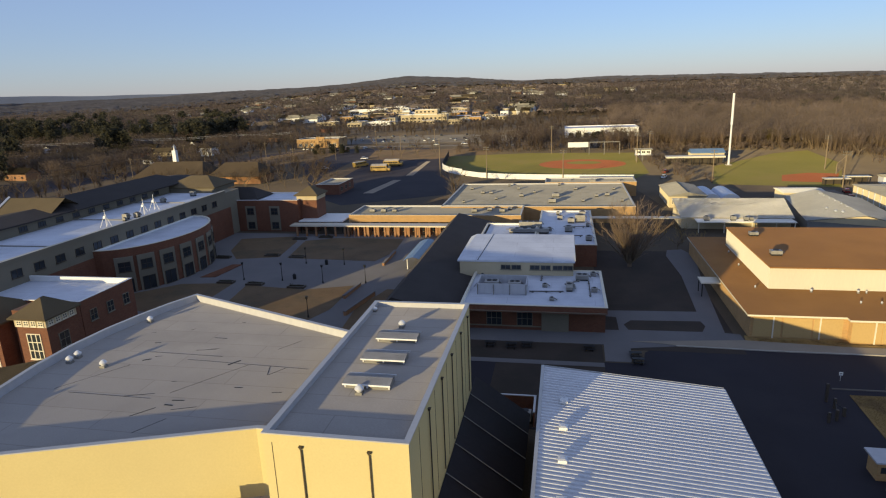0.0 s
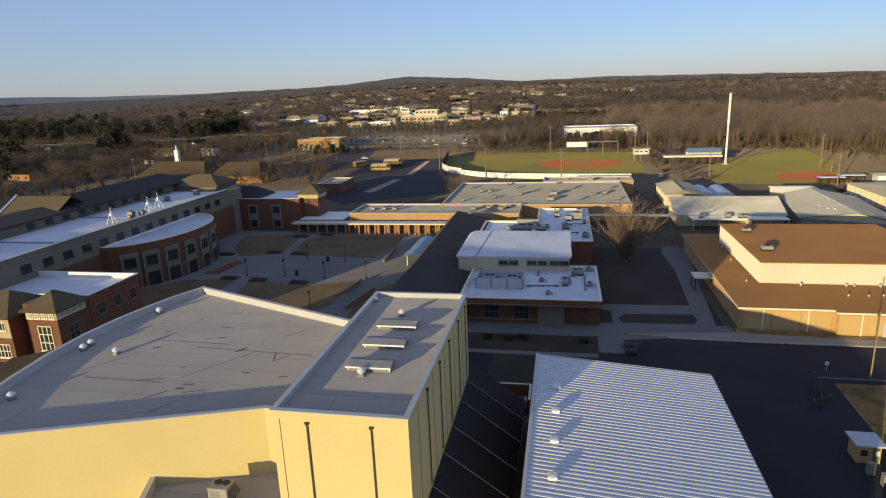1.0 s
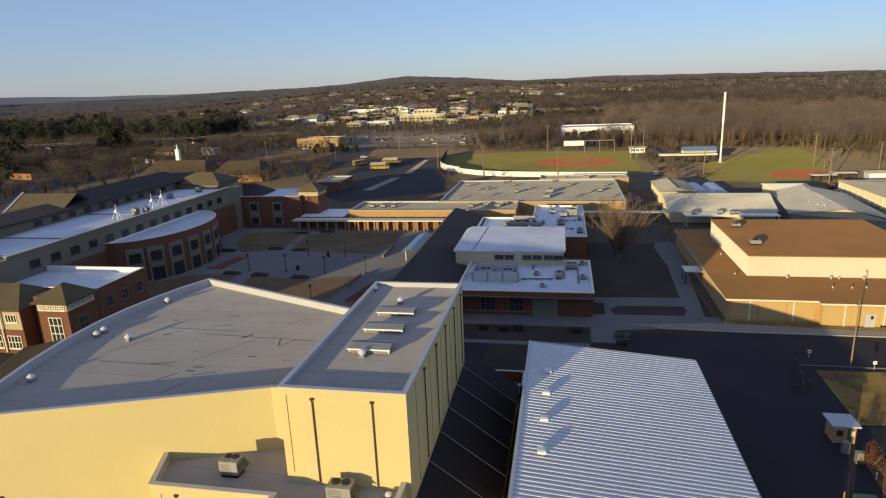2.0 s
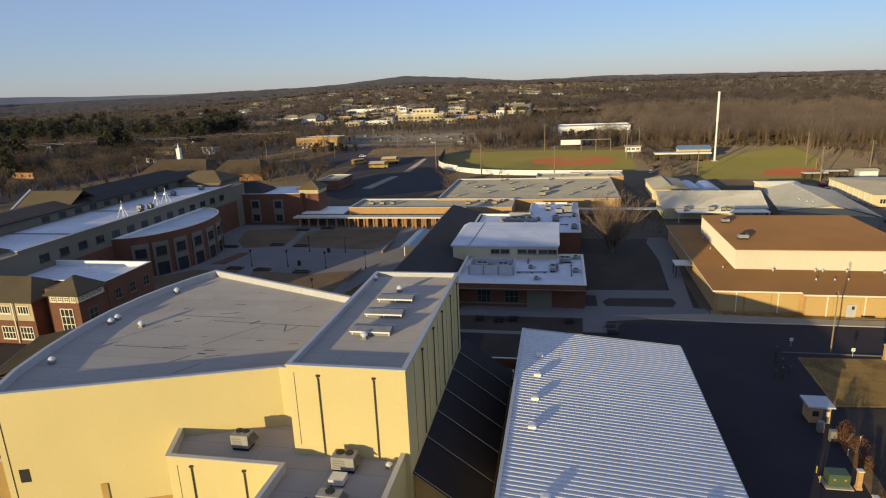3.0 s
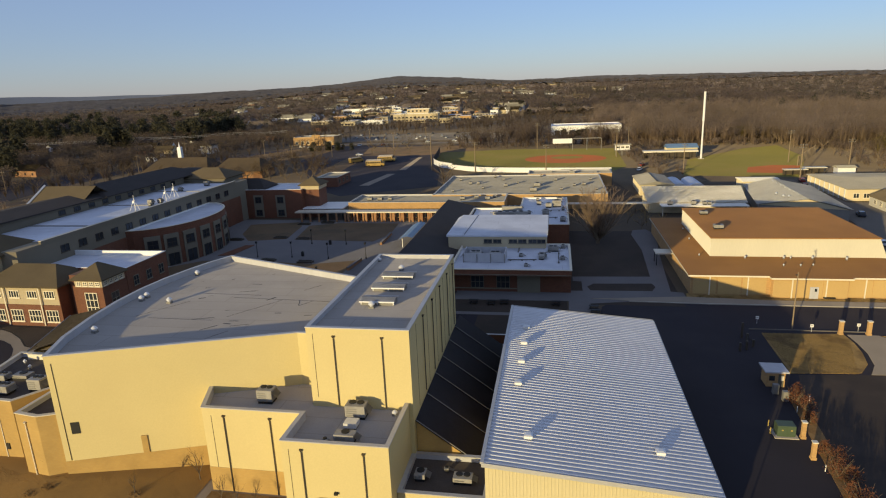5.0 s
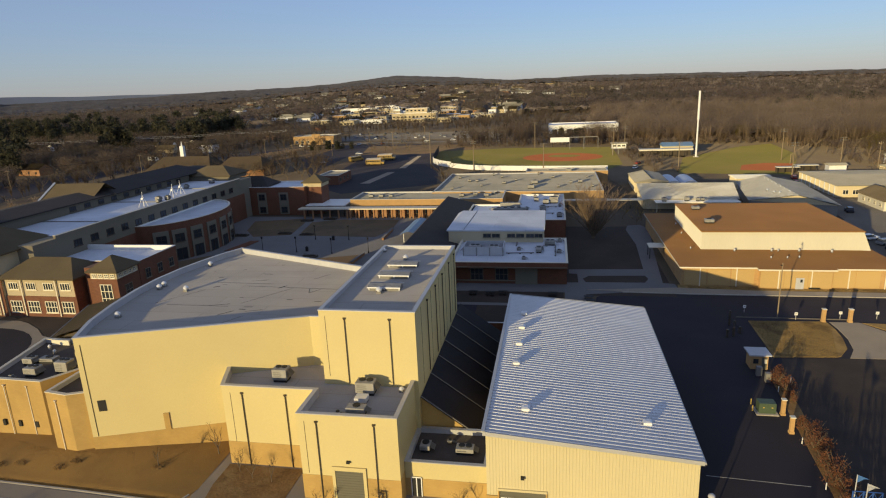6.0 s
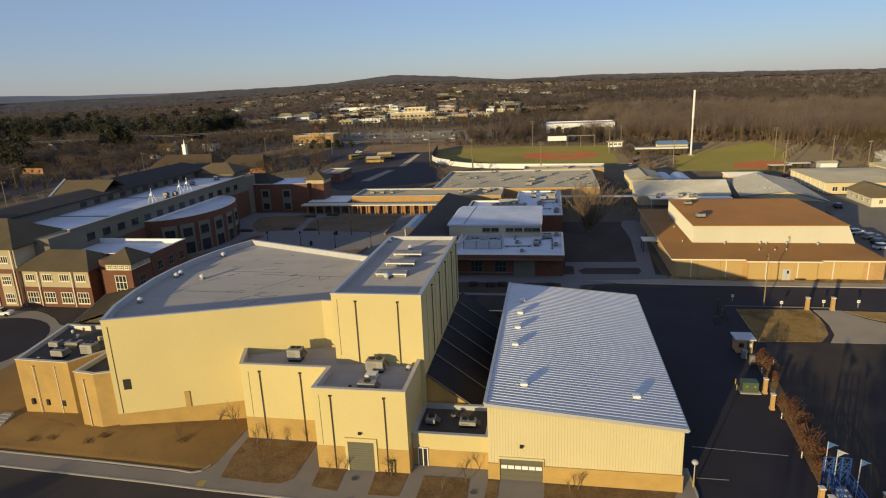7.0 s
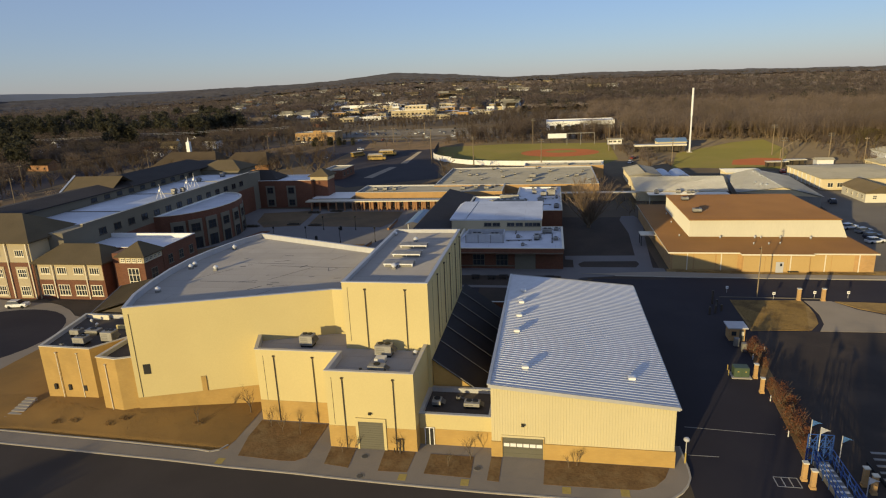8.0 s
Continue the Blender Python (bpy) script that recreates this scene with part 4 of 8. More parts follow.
part("door_frame", box(bmesh.new(), 1.15, 5.95, HY0 - 0.16, HY0 + 0.02, 2.72, 2.95), M["metal_wall"], hall)
for x in (1.15, 5.82):
    part("door_frame", box(bmesh.new(), x, x + 0.13, HY0 - 0.16, HY0 + 0.02, 0.05, 2.715), M["eifs_low"], hall)
part("wall_lamp", box(bmesh.new(), 3.4, 3.75, HY0 - 0.3, HY0 - 0.06, 4.2, 4.5), M["dark"], hall)

# ---- gymnasium ----
gym = thing("gymnasium", "tan panel gymnasium with stepped brown roofs", "building", (52, 80, 0))
GX0, GX1, GY0, GY1 = 31.6, 72.0, 73.0, 124
low_poly = [(32.0, 73.0), (46.5, 73.0), (46.5, 71.8), (59.5, 71.8), (59.5, 72.6), (GX1, 72.6), (GX1, GY1), (32.0, GY1)]
part("wall", prism(bmesh.new(), low_poly, 0, 3.85), M["brick_tan"], gym)
eave = inset(low_poly, -0.55)
part("fascia", ring(bmesh.new(), eave, inset(eave, 0.5), 3.86, 4.16), M["trim"], gym)
bm = bmesh.new()
n = len(eave)
lo = [bm.verts.new((*p, 4.17)) for p in eave]
up = [(38.3, 85.7), (46.5, 85.7), (46.5, 85.7), (59.5, 85.7), (59.5, 85.7), (70.2, 85.5), (70.2, 116.5), (38.3, 116.5)]
hi = [bm.verts.new((*p, 4.28)) for p in up]
for i in range(n):
    j = (i + 1) % n
    bm.faces.new((lo[i], lo[j], hi[j], hi[i]))
bmesh.ops.remove_doubles(bm, verts=bm.verts, dist=0.001)
part("lower_roof", bm, M["roof_brown"], gym, "brown shingle lower roof")
bm = bmesh.new()
gu = [[bm.verts.new(p) for p in lv_] for lv_ in (((38.3, 85.7, 4.0), (72.0, 85.4, 4.0), (72.0, 116.6, 4.0), (38.3, 116.6, 4.0)), ((38.3, 85.7, 8.2), (70.2, 85.4, 8.2), (70.2, 116.6, 8.2), (38.3, 116.6, 8.2)))]
for i in range(4):
    bm.faces.new((gu[0][i], gu[0][(i + 1) % 4], gu[1][(i + 1) % 4], gu[1][i]))
bm.faces.new(gu[1])
part("upper_wall", bm, M["gym_white"], gym, "off-white upper wall")
part("upper_roof", hip_roof(bmesh.new(), 38.1, 70.4, 85.2, 116.8, 8.42, 0.12, 14.0, "x", 0.2), M["roof_brown"], gym, "low brown shingle roof")
pn = box(bmesh.new(), 0, 4.2, -0.08, 0, 0, 3.3)
pn_me = mesh_of("wall_panel", pn, M["panel"])
for i in range(3):
    piece("wall_panel", pn_me, gym, (32.5 + i * 4.5, 72.98, 0.3))
for i in range(3):
    piece("wall_panel", pn_me, gym, (46.55 + i * 4.3, 71.78, 0.3))
for i in range(2):
    piece("wall_panel", pn_me, gym, (59.6 + i * 4.3, 72.58, 0.3))
for x, y in ((35.5, 72.9), (42.4, 72.9), (49.8, 71.7), (55.7, 71.7), (62.6, 72.5), (69, 72.5)):
    part("pilaster", box(bmesh.new(), x - 0.1, x + 0.1, y - 0.12, y - 0.002, 0.1, 3.8), M["trim"], gym)
gd = part("door", box(bmesh.new(), 52.9, 54.4, 71.58, 71.66, 0.05, 2.4), M["lining"], gym, "white double door with a dark light")
part("pane", box(bmesh.new(), 53.7, 54.1, 71.55, 71.579, 1.5, 2.1), M["glass"], gd)
for x in (55.2, ):
    part("bench", box(bmesh.new(), x, x + 2.0, 71.0, 71.5, 0.35, 0.5), M["dark"], gym)

# ---- white-roofed classroom range ----
rng_b = thing("classroom_range", "single-storey brick range with white flat roofs", "building", (-2, 74, 0))
block(rng_b, rect(-15.2, 9.3, 69.6, 90.2), 4.35, 5.55, 0.5, wall="brick_red", roof="roof_white", cope="trim")
part("soffit", box(bmesh.new(), -15.15, 9.25, 69.65, 90.15, 4.30, 4.348), M["unit"], rng_b)
part("recessed_wall", prism(bmesh.new(), rect(-15.1, 9.2, 72.5, 90.1), 0, 4.29), M["brick_red"], rng_b)
part("entrance_wall", box(bmesh.new(), -1.5, 3.1, 72.1, 72.49, 0, 4.28), M["cream_shade"], rng_b, "rendered entrance wall with shade in its colour")
part("sill_course", box(bmesh.new(), -15.1, -1.6, 72.36, 72.49, 0.62, 0.82), M["cream_shade"], rng_b)
part("lintel_course", box(bmesh.new(), -15.1, 9.2, 69.52, 69.59, 4.5, 4.62), M["cream_shade"], rng_b)
part("clerestory", prism(bmesh.new(), rect(-18.3, 4.0, 88.2, 107), 0, 7.74), M["cream"], rng_b)
bm = bmesh.new()
cr = [bm.verts.new(p) for p in ((-18.7, 87.9, 8.1), (4.3, 87.9, 8.1), (4.3, 104.6, 9.35), (-17.0, 104.6, 9.35), (-18.7, 107.3, 8.1), (4.3, 107.3, 8.1), (-18.7, 87.9, 7.75), (4.3, 87.9, 7.75), (4.3, 107.3, 7.75), (-18.7, 107.3, 7.75))]
for q_ in ((0, 1, 2, 3), (3, 2, 5, 4), (0, 3, 4), (1, 5, 2), (6, 7, 1, 0), (7, 8, 5, 1), (8, 9, 4, 5), (9, 6, 0, 4), (9, 8, 7, 6)):
    bm.faces.new([cr[i] for i in q_])
part("clerestory_roof", bm, M["roof_white"], rng_b, "pale membrane roof with a shallow pitch")
part("clerestory_gutter", box(bmesh.new(), 4.3, 4.42, 88.0, 107.2, 8.1, 8.45), M["trim"], rng_b)
part("roof_cable", rod(bmesh.new(), (-14.6, 87.9, 8.16), (-13.2, 104.4, 9.38), 0.06, 4), M["dark"], rng_b)
part("roof_cable", rod(bmesh.new(), (-14.3, 80.2, 5.12), (-13.5, 88.0, 5.12), 0.05, 4), M["dark"], rng_b)
for x in (-9.1, -7.0, -3.4, -1.3, 1.0, 2.95):
    window(rng_b, (x, 88.18, 6.2), 1.9, 0.95, 0, 2, 1, "cream_shade")
for x in (-9.7, -4.4):
    window(rng_b, (x, 72.4, 0.85), 2.7, 2.6, 0, 3, 2, "cream_shade")
part("side_canopy", box(bmesh.new(), 28.4, 32.9, 92.3, 96.1, 2.75, 3.0), M["trim"], gym, "pale flat canopy over the side door")
for x, y in ((28.6, 92.5), (28.6, 95.8)):
    part("canopy_post", box(bmesh.new(), x, x + 0.15, y, y + 0.15, 0, 2.749), M["dark"], gym)
block(rng_b, rect(-18.2, -4.6, 107.4, 133), 0, 5.4, 0.4, wall="brick_red", roof="roof_white", cope="trim")
block(rng_b, rect(-4.4, 9.6, 111.5, 151), 0, 5.2, 0.4, wall="brick_red", roof="roof_white", cope="trim")

gal = thing("gallery", "long gallery with a dark shingled gable roof", "building", (-22, 100, 0))
part("wall", prism(bmesh.new(), rect(-28.6, -16.4, 67.6, 136), 0, 4.2), M["cream"], gal)
bm = bmesh.new()
ga = [[bm.verts.new(p) for p in ((-29.6, y, 4.2), (-29.6, y, 4.5), (-26.6, y, 7.4), (-15.4, y, 4.5), (-15.4, y, 4.2))] for y in (66.8, 137)]
for i in range(5):
    bm.faces.new((ga[0][i], ga[1][i], ga[1][(i + 1) % 5], ga[0][(i + 1) % 5]))
bm.faces.new(ga[0])
bm.faces.new(ga[1][::-1])
part("roof", bm, M["roof_dark"], gal)
window(gal, (-23.5, 67.58, 1.5), 3.0, 1.6, 0, 3, 1)

# ---- far flat-roofed range and long covered walk ----
far_b = thing("north_range", "old single-storey range with wide grey flat roofs", "building", (0, 170, 0))
block(far_b, rect(-36, 23, 158, 203), 0, 5.0, 0.35, wall="brick_tan", roof="roof_grey_far", cope="coping_tan")
block(far_b, rect(-5, 28, 203.2, 214), 0, 5.3, 0.35, wall="brick_tan", roof="roof_grey_far", cope="coping_tan")
long_b = thing("long_range", "long single-storey range with grey roof and tan fascia", "building", (-36, 150, 0))
block(long_b, rect(-62, -10, 145, 160), 0, 5.0, 0.4, wall="brick_tan", roof="roof_grey_far", cope="coping_tan")
# row of dark panels added so the gaps between piers read dark
for i in range(11):
    part("window", box(bmesh.new(), -61.2 + i * 3.05, -58.7 + i * 3.05, 144.9, 144.98, 0.1, 2.9), M["glass"], long_b, "dark glass panels along the wall behind the covered walk")
cov = thing("covered_walk", "long covered walk on paired brick piers", "walkway", (-52, 139, 0))
part("canopy", box(bmesh.new(), -78, -28.5, 137.6, 141.2, 3.05, 3.45), M["coping_tan"], cov, "pale flat canopy")
part("link_canopy", box(bmesh.new(), -77, -63, 142, 153.5, 3.5, 3.8), M["white"], cov, "white flat canopy joining the brick wing")
for x, y in ((-76.6, 142.4), (-63.4, 142.4), (-76.6, 153.1), (-63.4, 153.1), (-70, 153.1)):
    part("canopy_post", box(bmesh.new(), x - 0.12, x + 0.12, y - 0.12, y + 0.12, 0, 3.499), M["dark"], cov)
pier = mesh_of("pier", box(bmesh.new(), -0.24, 0.24, -0.24, 0.24, 0, 3.05), M["brick_orange"])
for i in range(11):
    for dx in (0, 1.1):
        for y in (138.2, 140.6):
            piece("pier", pier, cov, (-61 + i * 3.05 + dx, y, 0))
for i in range(5):
    piece("pier", pier, cov, (-76 + i * 3.0, 138.2, 0))

# ---- academic building ----
acad = thing("academic_building", "three-storey brick and cream school building", "building", (-110, 95, 0))
AX = -98.0
# shade is painted in here; the sunlit south wall takes the brighter cream
part("wall", prism(bmesh.new(), rect(-136, AX, 52, 146), 0, 13.3), M["cream_shade"], acad)
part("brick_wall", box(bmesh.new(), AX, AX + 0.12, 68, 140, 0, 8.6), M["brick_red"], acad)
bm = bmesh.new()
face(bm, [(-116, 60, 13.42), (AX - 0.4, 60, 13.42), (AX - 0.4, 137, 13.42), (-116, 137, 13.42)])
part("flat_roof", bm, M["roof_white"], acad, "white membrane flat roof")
part("parapet", box(bmesh.new(), AX - 0.4, AX + 0.15, 58, 138, 13.31, 13.9), M["cream_shade"], acad)
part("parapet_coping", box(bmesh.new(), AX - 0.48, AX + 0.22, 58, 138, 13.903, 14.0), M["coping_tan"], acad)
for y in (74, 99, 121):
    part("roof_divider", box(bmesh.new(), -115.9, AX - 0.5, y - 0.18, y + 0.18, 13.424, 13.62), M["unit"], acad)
part("attic_wall", prism(bmesh.new(), rect(-130, -116.4, 54, 138), 13.31, 15.7), M["cream_shade"], acad)
part("long_roof", hip_roof(bmesh.new(), -130.5, -115.4, 50, 158, 15.9, 1.1, 6.0, "y", 0.3), M["roof_dark"], acad, "dark shingled hipped roof")
part("raised_roof", hip_roof(bmesh.new(), -131.5, -114.6, 99, 148, 16.0, 2.5, 6.0, "y", 0.3), M["roof_dark"], acad, "dark shingled raised roof")
bm = bmesh.new()
face(bm, [(-133, 91.5, 14.8), (-117, 91.5, 14.8), (-117, 98.7, 19.0), (-133, 98.7, 19.0)])
face(bm, [(-133, 98.7, 19.0), (-117, 98.7, 19.0), (-117, 106, 14.8), (-133, 106, 14.8)])
bmesh.ops.remove_doubles(bm, verts=bm.verts, dist=0.001)
part("west_roof", bm, M["roof_olive"], acad, "brown shingled cross gable roof")
part("west_wall", prism(bmesh.new(), rect(-135.9, -132.6, 92, 105.5), 13.31, 14.7), M["cream_shade"], acad)
part("verge_board", rod(bmesh.new(), (-133.1, 91.3, 14.95), (-133.1, 98.8, 19.25), 0.3, 4), M["white"], acad, "long white verge board on the roof edge")
part("end_roof", hip_roof(bmesh.new(), -119, -101.2, 138, 151.5, 14.9, 2.8, 6.0, "x", 0.3), M["roof_olive"], acad, "brown shingled hipped cross roof")
part("end_wall", prism(bmesh.new(), rect(-118, -102, 138.6, 150.8), 13.31, 14.6), M["cream_shade"], acad)
for i in range(14):
    y = 64 + i * 5.2
    window(acad, (AX + 0.02, y, 10.2), 2.4, 1.6, 90, 2, 1, finish="pipe")
    if i > 3:
        window(acad, (-116.38, y, 13.9), 2.2, 1.2, 90, 3, 1, finish="pipe")
part("south_wall", prism(bmesh.new(), rect(-136, -101.8, 46.8, 52), 0, 12.6), M["cream"], acad)
part("south_brick", box(bmesh.new(), -136, -101.7, 46.66, 46.8, 0, 8.2), M["brick_red"], acad)
part("south_roof", hip_roof(bmesh.new(), -137, -100.8, 45.8, 62, 12.85, 4.6, 8.0, "x", 0.3), M["roof_olive"], acad, "brown shingled hipped roof")
for x in (-104.6, -110.5, -117, -124):
    window(acad, (x, 46.78, 9.5), 2.2, 1.5, 0, 4, 1)
    window(acad, (x, 46.5, 4.9), 2.2, 1.9, 0, 4, 2)
    window(acad, (x, 46.5, 0.9), 2.3, 2.1, 0, 4, 2)
for x in (-104.6, -110.5, -117, -124):
    part("window_surround", box(bmesh.new(), x - 1.5, x + 1.5, 46.52, 46.65, 0.3, 7.3), M["cream"], acad, "cream panel round the stacked windows")
for x in (-102.4, -107.6, -113.8, -120.5):
    part("downspout", box(bmesh.new(), x - 0.13, x + 0.13, 46.4, 46.6, 0.2, 12.4), M["coping_tan"], acad)
# drum-fronted bay
drum = [(-98.2, 83)] + [(-98.5 + 12.6 * math.sin(radians(a)), 102 - 19 * math.cos(radians(a))) for a in range(10, 175, 11)] + [(-98.2, 121)]
bay = thing("curved_bay", "curved brick bay with a white flat roof", "building", (-95, 102, 0))
block(bay, drum, 0, 10.0, 0.35, wall="brick_red", roof="roof_white", cope="trim")
for a in range(28, 165, 17):
    px, py = -98.5 + 12.65 * math.sin(radians(a)), 102 - 19.05 * math.cos(radians(a))
    tx, ty = 12.6 * math.cos(radians(a)), 19 * math.sin(radians(a))
    turn = math.degrees(math.atan2(ty, tx))
    part("pilaster", box(bmesh.new(), -1.9, 1.9, -0.14, 0.1, 0, 8.2, Matrix.Translation((px, py, 0)) @ Matrix.Rotation(radians(turn), 4, "Z")), M["cream_shade"], bay)
    window(bay, (px + 0.16 * math.sin(radians(turn)), py - 0.16 * math.cos(radians(turn)), 4.9), 2.5, 2.2, turn, 2, 2, finish="pipe")
    window(bay, (px + 0.16 * math.sin(radians(turn)), py - 0.16 * math.cos(radians(turn)), 0.1), 2.8, 3.1, turn, 2, 1, finish="pipe")

# front classroom block and tower
front = thing("front_classroom_block", "two-storey brick and cream classroom block", "building", (-93, 48, 0))
part("wall", prism(bmesh.new(), rect(-101.5, -85.8, 47.3, 56), 4.3, 8.0), M["cream"], front)
part("brick_wall", prism(bmesh.new(), rect(-101.6, -85.7, 47.15, 56), 0, 4.29), M["brick_red"], front)
part("side_wall", box(bmesh.new(), -85.75, -85.6, 47.1, 56, 0, 7.9), M["brick_red"], front)
part("roof", hip_roof(bmesh.new(), -102.3, -84.9, 46.4, 56.8, 8.2, 3.0, 4.2, "x", 0.3), M["roof_olive"], front)
for x in (-99.6, -95.6, -91.6, -87.8):
    window(front, (x, 47.28, 5.6), 2.3, 1.5, 0, 4, 1)
    window(front, (x, 47.13, 0.9), 2.7, 2.4, 0, 4, 2)
for x in (-97.6, -89.7):
    part("downspout", box(bmesh.new(), x - 0.12, x + 0.12, 46.9, 47.1, 0.2, 7.7), M["coping_tan"], front)
flatb = thing("brick_block", "brick block with a white flat roof", "building", (-86, 60, 0))
block(flatb, rect(-101, -76.1, 54, 66.8), 0, 9.65, 0.9, wall="brick_red", roof="roof_white", cope="white")
part("brick_return", prism(bmesh.new(), rect(-84.8, -76.15, 49.5, 53.95), 0, 9.6), M["brick_red"], flatb)
for y in (56.5, 60.5, 64.5):
    window(flatb, (-76.08, y, 5.6), 1.6, 2.0, 90, 2, 2, "cream_shade")
tower = thing("brick_tower", "square brick stair tower with a pyramid roof", "tower", (-77, 47, 0))
part("wall", prism(bmesh.new(), rect(-79.3, -74.1, 45.0, 50.6), 0, 8.9), M["brick_red"], tower)
part("lantern", prism(bmesh.new(), rect(-79.5, -73.9, 44.8, 50.8), 8.91, 10.2), M["cream"], tower)
part("roof", hip_roof(bmesh.new(), -80.1, -73.3, 44.2, 51.4, 10.42, 2.4, 3.3, "y", 0.22), M["roof_olive"], tower)
for i in range(4):
    window(tower, (-78.6 + i * 1.27, 44.78, 9.1), 0.95, 0.85, 0, 2, 2)
    window(tower, (-73.88, 45.7 + i * 1.35, 9.1), 0.95, 0.85, 90, 2, 2)
window(tower, (-76.7, 44.98, 3.6), 2.5, 4.2, 0, 3, 3)
window(tower, (-74.08, 47.8, 3.6), 2.0, 3.6, 90, 2, 3, "cream_shade")

# courtyard north brick wing
north = thing("north_wing", "brick wing with a white flat roof and corner tower", "building", (-90, 148, 0))
block(north, rect(-108, -77.8, 144, 158), 0, 9.8, 0.4, wall="brick_red", roof="roof_white", cope="white")
part("hip_roof", hip_roof(bmesh.new(), -106, -92, 146, 157, 9.85, 3.0, 4.0, "x", 0.25), M["roof_dark"], north)
part("tower_wall", prism(bmesh.new(), rect(-78.6, -72.4, 146, 153), 0, 9.5), M["brick_red"], north)
part("tower_lantern", prism(bmesh.new(), rect(-78.75, -72.25, 145.85, 153.15), 9.502, 10.8), M["cream"], north, "cream band under the tower roof")
part("tower_roof", hip_roof(bmesh.new(), -79.4, -71.6, 145.2, 153.8, 11.1, 2.4, 3.9, "y", 0.3), M["roof_olive"], north)
for x in (-101.5, -93.6, -85.6):
    part("bay_panel", box(bmesh.new(), x - 1.7, x + 1.7, 143.86, 143.97, 0.4, 8.0), M["cream_shade"], north, "cream panel round the windows")
    window(north, (x, 143.84, 5.4), 2.2, 2.0, 0, 2, 2, finish="pipe")
    window(north, (x, 143.84, 1.0), 2.2, 2.0, 0, 2, 2, finish="pipe")

annex = thing("annex_building", "low dark brick annex beside the bus park", "building", (-94, 209, 0))
block(annex, rect(-99, -89, 209, 227), 0, 4.2, 0.4, wall="brick_red", roof="roof_grey_far", cope="coping_tan")
for y in (212, 217, 222):
    window(annex, (-88.98, y, 1.4), 1.8, 1.6, 90, 2, 2, "cream_shade")

# ---- theatre details ----
def downspout(th, x, y, z0, z1, nx=0.0, ny=-1.0, material="pipe"):
    """A square downspout with a leader head, standing off a wall that faces (nx, ny)."""
    px, py = x + nx * 0.11, y + ny * 0.11
    d = part("downspout", box(bmesh.new(), px - 0.045, px + 0.045, py - 0.045, py + 0.045, z0, z1 - 0.3), M[material], th)
    bm = bmesh.new()
    bmesh.ops.create_cone(bm, cap_ends=True, segments=4, radius1=0.08, radius2=0.2, depth=0.26, matrix=Matrix.Translation((px, py, z1 - 0.12)) @ Matrix.Rotation(radians(45), 4, "Z"))
    part("leader_head", bm, M[material], d)
    return d


def joint(th, x, y, z0, z1, nx=0.0, ny=-1.0):
    w = (0.022, 0.012) if ny else (0.012, 0.022)
    part("control_joint", box(bmesh.new(), x + nx * 0.012 - w[0], x + nx * 0.012 + w[0], y + ny * 0.012 - w[1], y + ny * 0.012 + w[1], z0, z1), M["pipe"], th)


for x in (-16.15, -11.05):
    downspout(theatre, x, 8.2, 9.4, 17.3)
joint(theatre, -18.4, 8.2, 10.2, 17.4)
for y in (14.3, 19.5, 24.3, 29.5, 34.0):
    downspout(theatre, -8.2, y, 8.4 if y < 39 else 0.2, 17.4, 1, 0)
for y in (11.2, 16.8, 22.0, 27.0, 32.0):
    joint(theatre, -8.2, y, 8.2, 17.6, 1, 0)
for x in (-27.75, -22.6):
    downspout(theatre, x, 5.1, 0.2, 9.3)
joint(theatre, -29.2, 5.1, 3.0, 9.2)
for x in (-17.1, -11.05):
    downspout(theatre, x, 0.2, 0.2, 9.3)
joint(theatre, -18.4, 0.2, 3.2, 9.2)
for x in (-61.0, -57.7):
    downspout(theatre, x, 6.85, 0.2, 7.7, material="coping_tan")
downspout(theatre, -51.0, 3.95, 0.2, 7.7, material="coping_tan")
for x in (-62.1, -59.8, -57.3):
    part("vent_grille", box(bmesh.new(), x - 0.2, x + 0.2, 6.66, 6.92, 2.0, 2.8), M["dark"], theatre)
part("corner_pipe", rod(bmesh.new(), (-46.6, 4.37, 2.9), (-46.6, 4.37, 14.6), 0.035), M["pipe"], theatre)
t_aud = math.degrees(math.atan2(12.7 - 4.2, -22.2 + 47.2))
m_w = Matrix.Translation((-45.6, 4.75, 0)) @ Matrix.Rotation(radians(t_aud), 4, "Z")
wi = part("small_window", box(bmesh.new(), -0.45, 0.45, -0.05, 0.05, 6.1, 7.5, m_w), M["dark"], theatre)
part("window_frame", ring(bmesh.new(), rect(-0.55, 0.55, -0.08, 0.0), rect(-0.42, 0.42, -0.06, -0.01), 6.0, 6.08), M["pipe"], wi).matrix_local = Matrix.Translation((-45.6 + 30, 4.75 - 8, 0)) @ Matrix.Rotation(radians(t_aud), 4, "Z") @ Matrix.Translation((30, 8, 0))
m_w = Matrix.Translation((-39.1, 6.96, 0)) @ Matrix.Rotation(radians(t_aud), 4, "Z")
part("louvre", box(bmesh.new(), -0.32, 0.32, -0.14, 0.05, 2.85, 5.0, m_w), M["eifs_low"], theatre, "tall tan louvred grille")
# loading door of the low wing
ld = part("dock_door", box(bmesh.new(), -15.5, -12.55, 0.10, 0.17, 0.05, 3.75), M["door_grey"], theatre, "tall grey-green roller door")
for i in range(12):
    part("slat", box(bmesh.new(), -15.5, -12.55, 0.075, 0.098, 0.2 + i * 0.3, 0.22 + i * 0.3), M["door_grey"], ld)
part("door_frame", box(bmesh.new(), -15.85, -12.2, 0.02, 0.155, 3.76, 4.2), M["eifs"], theatre)
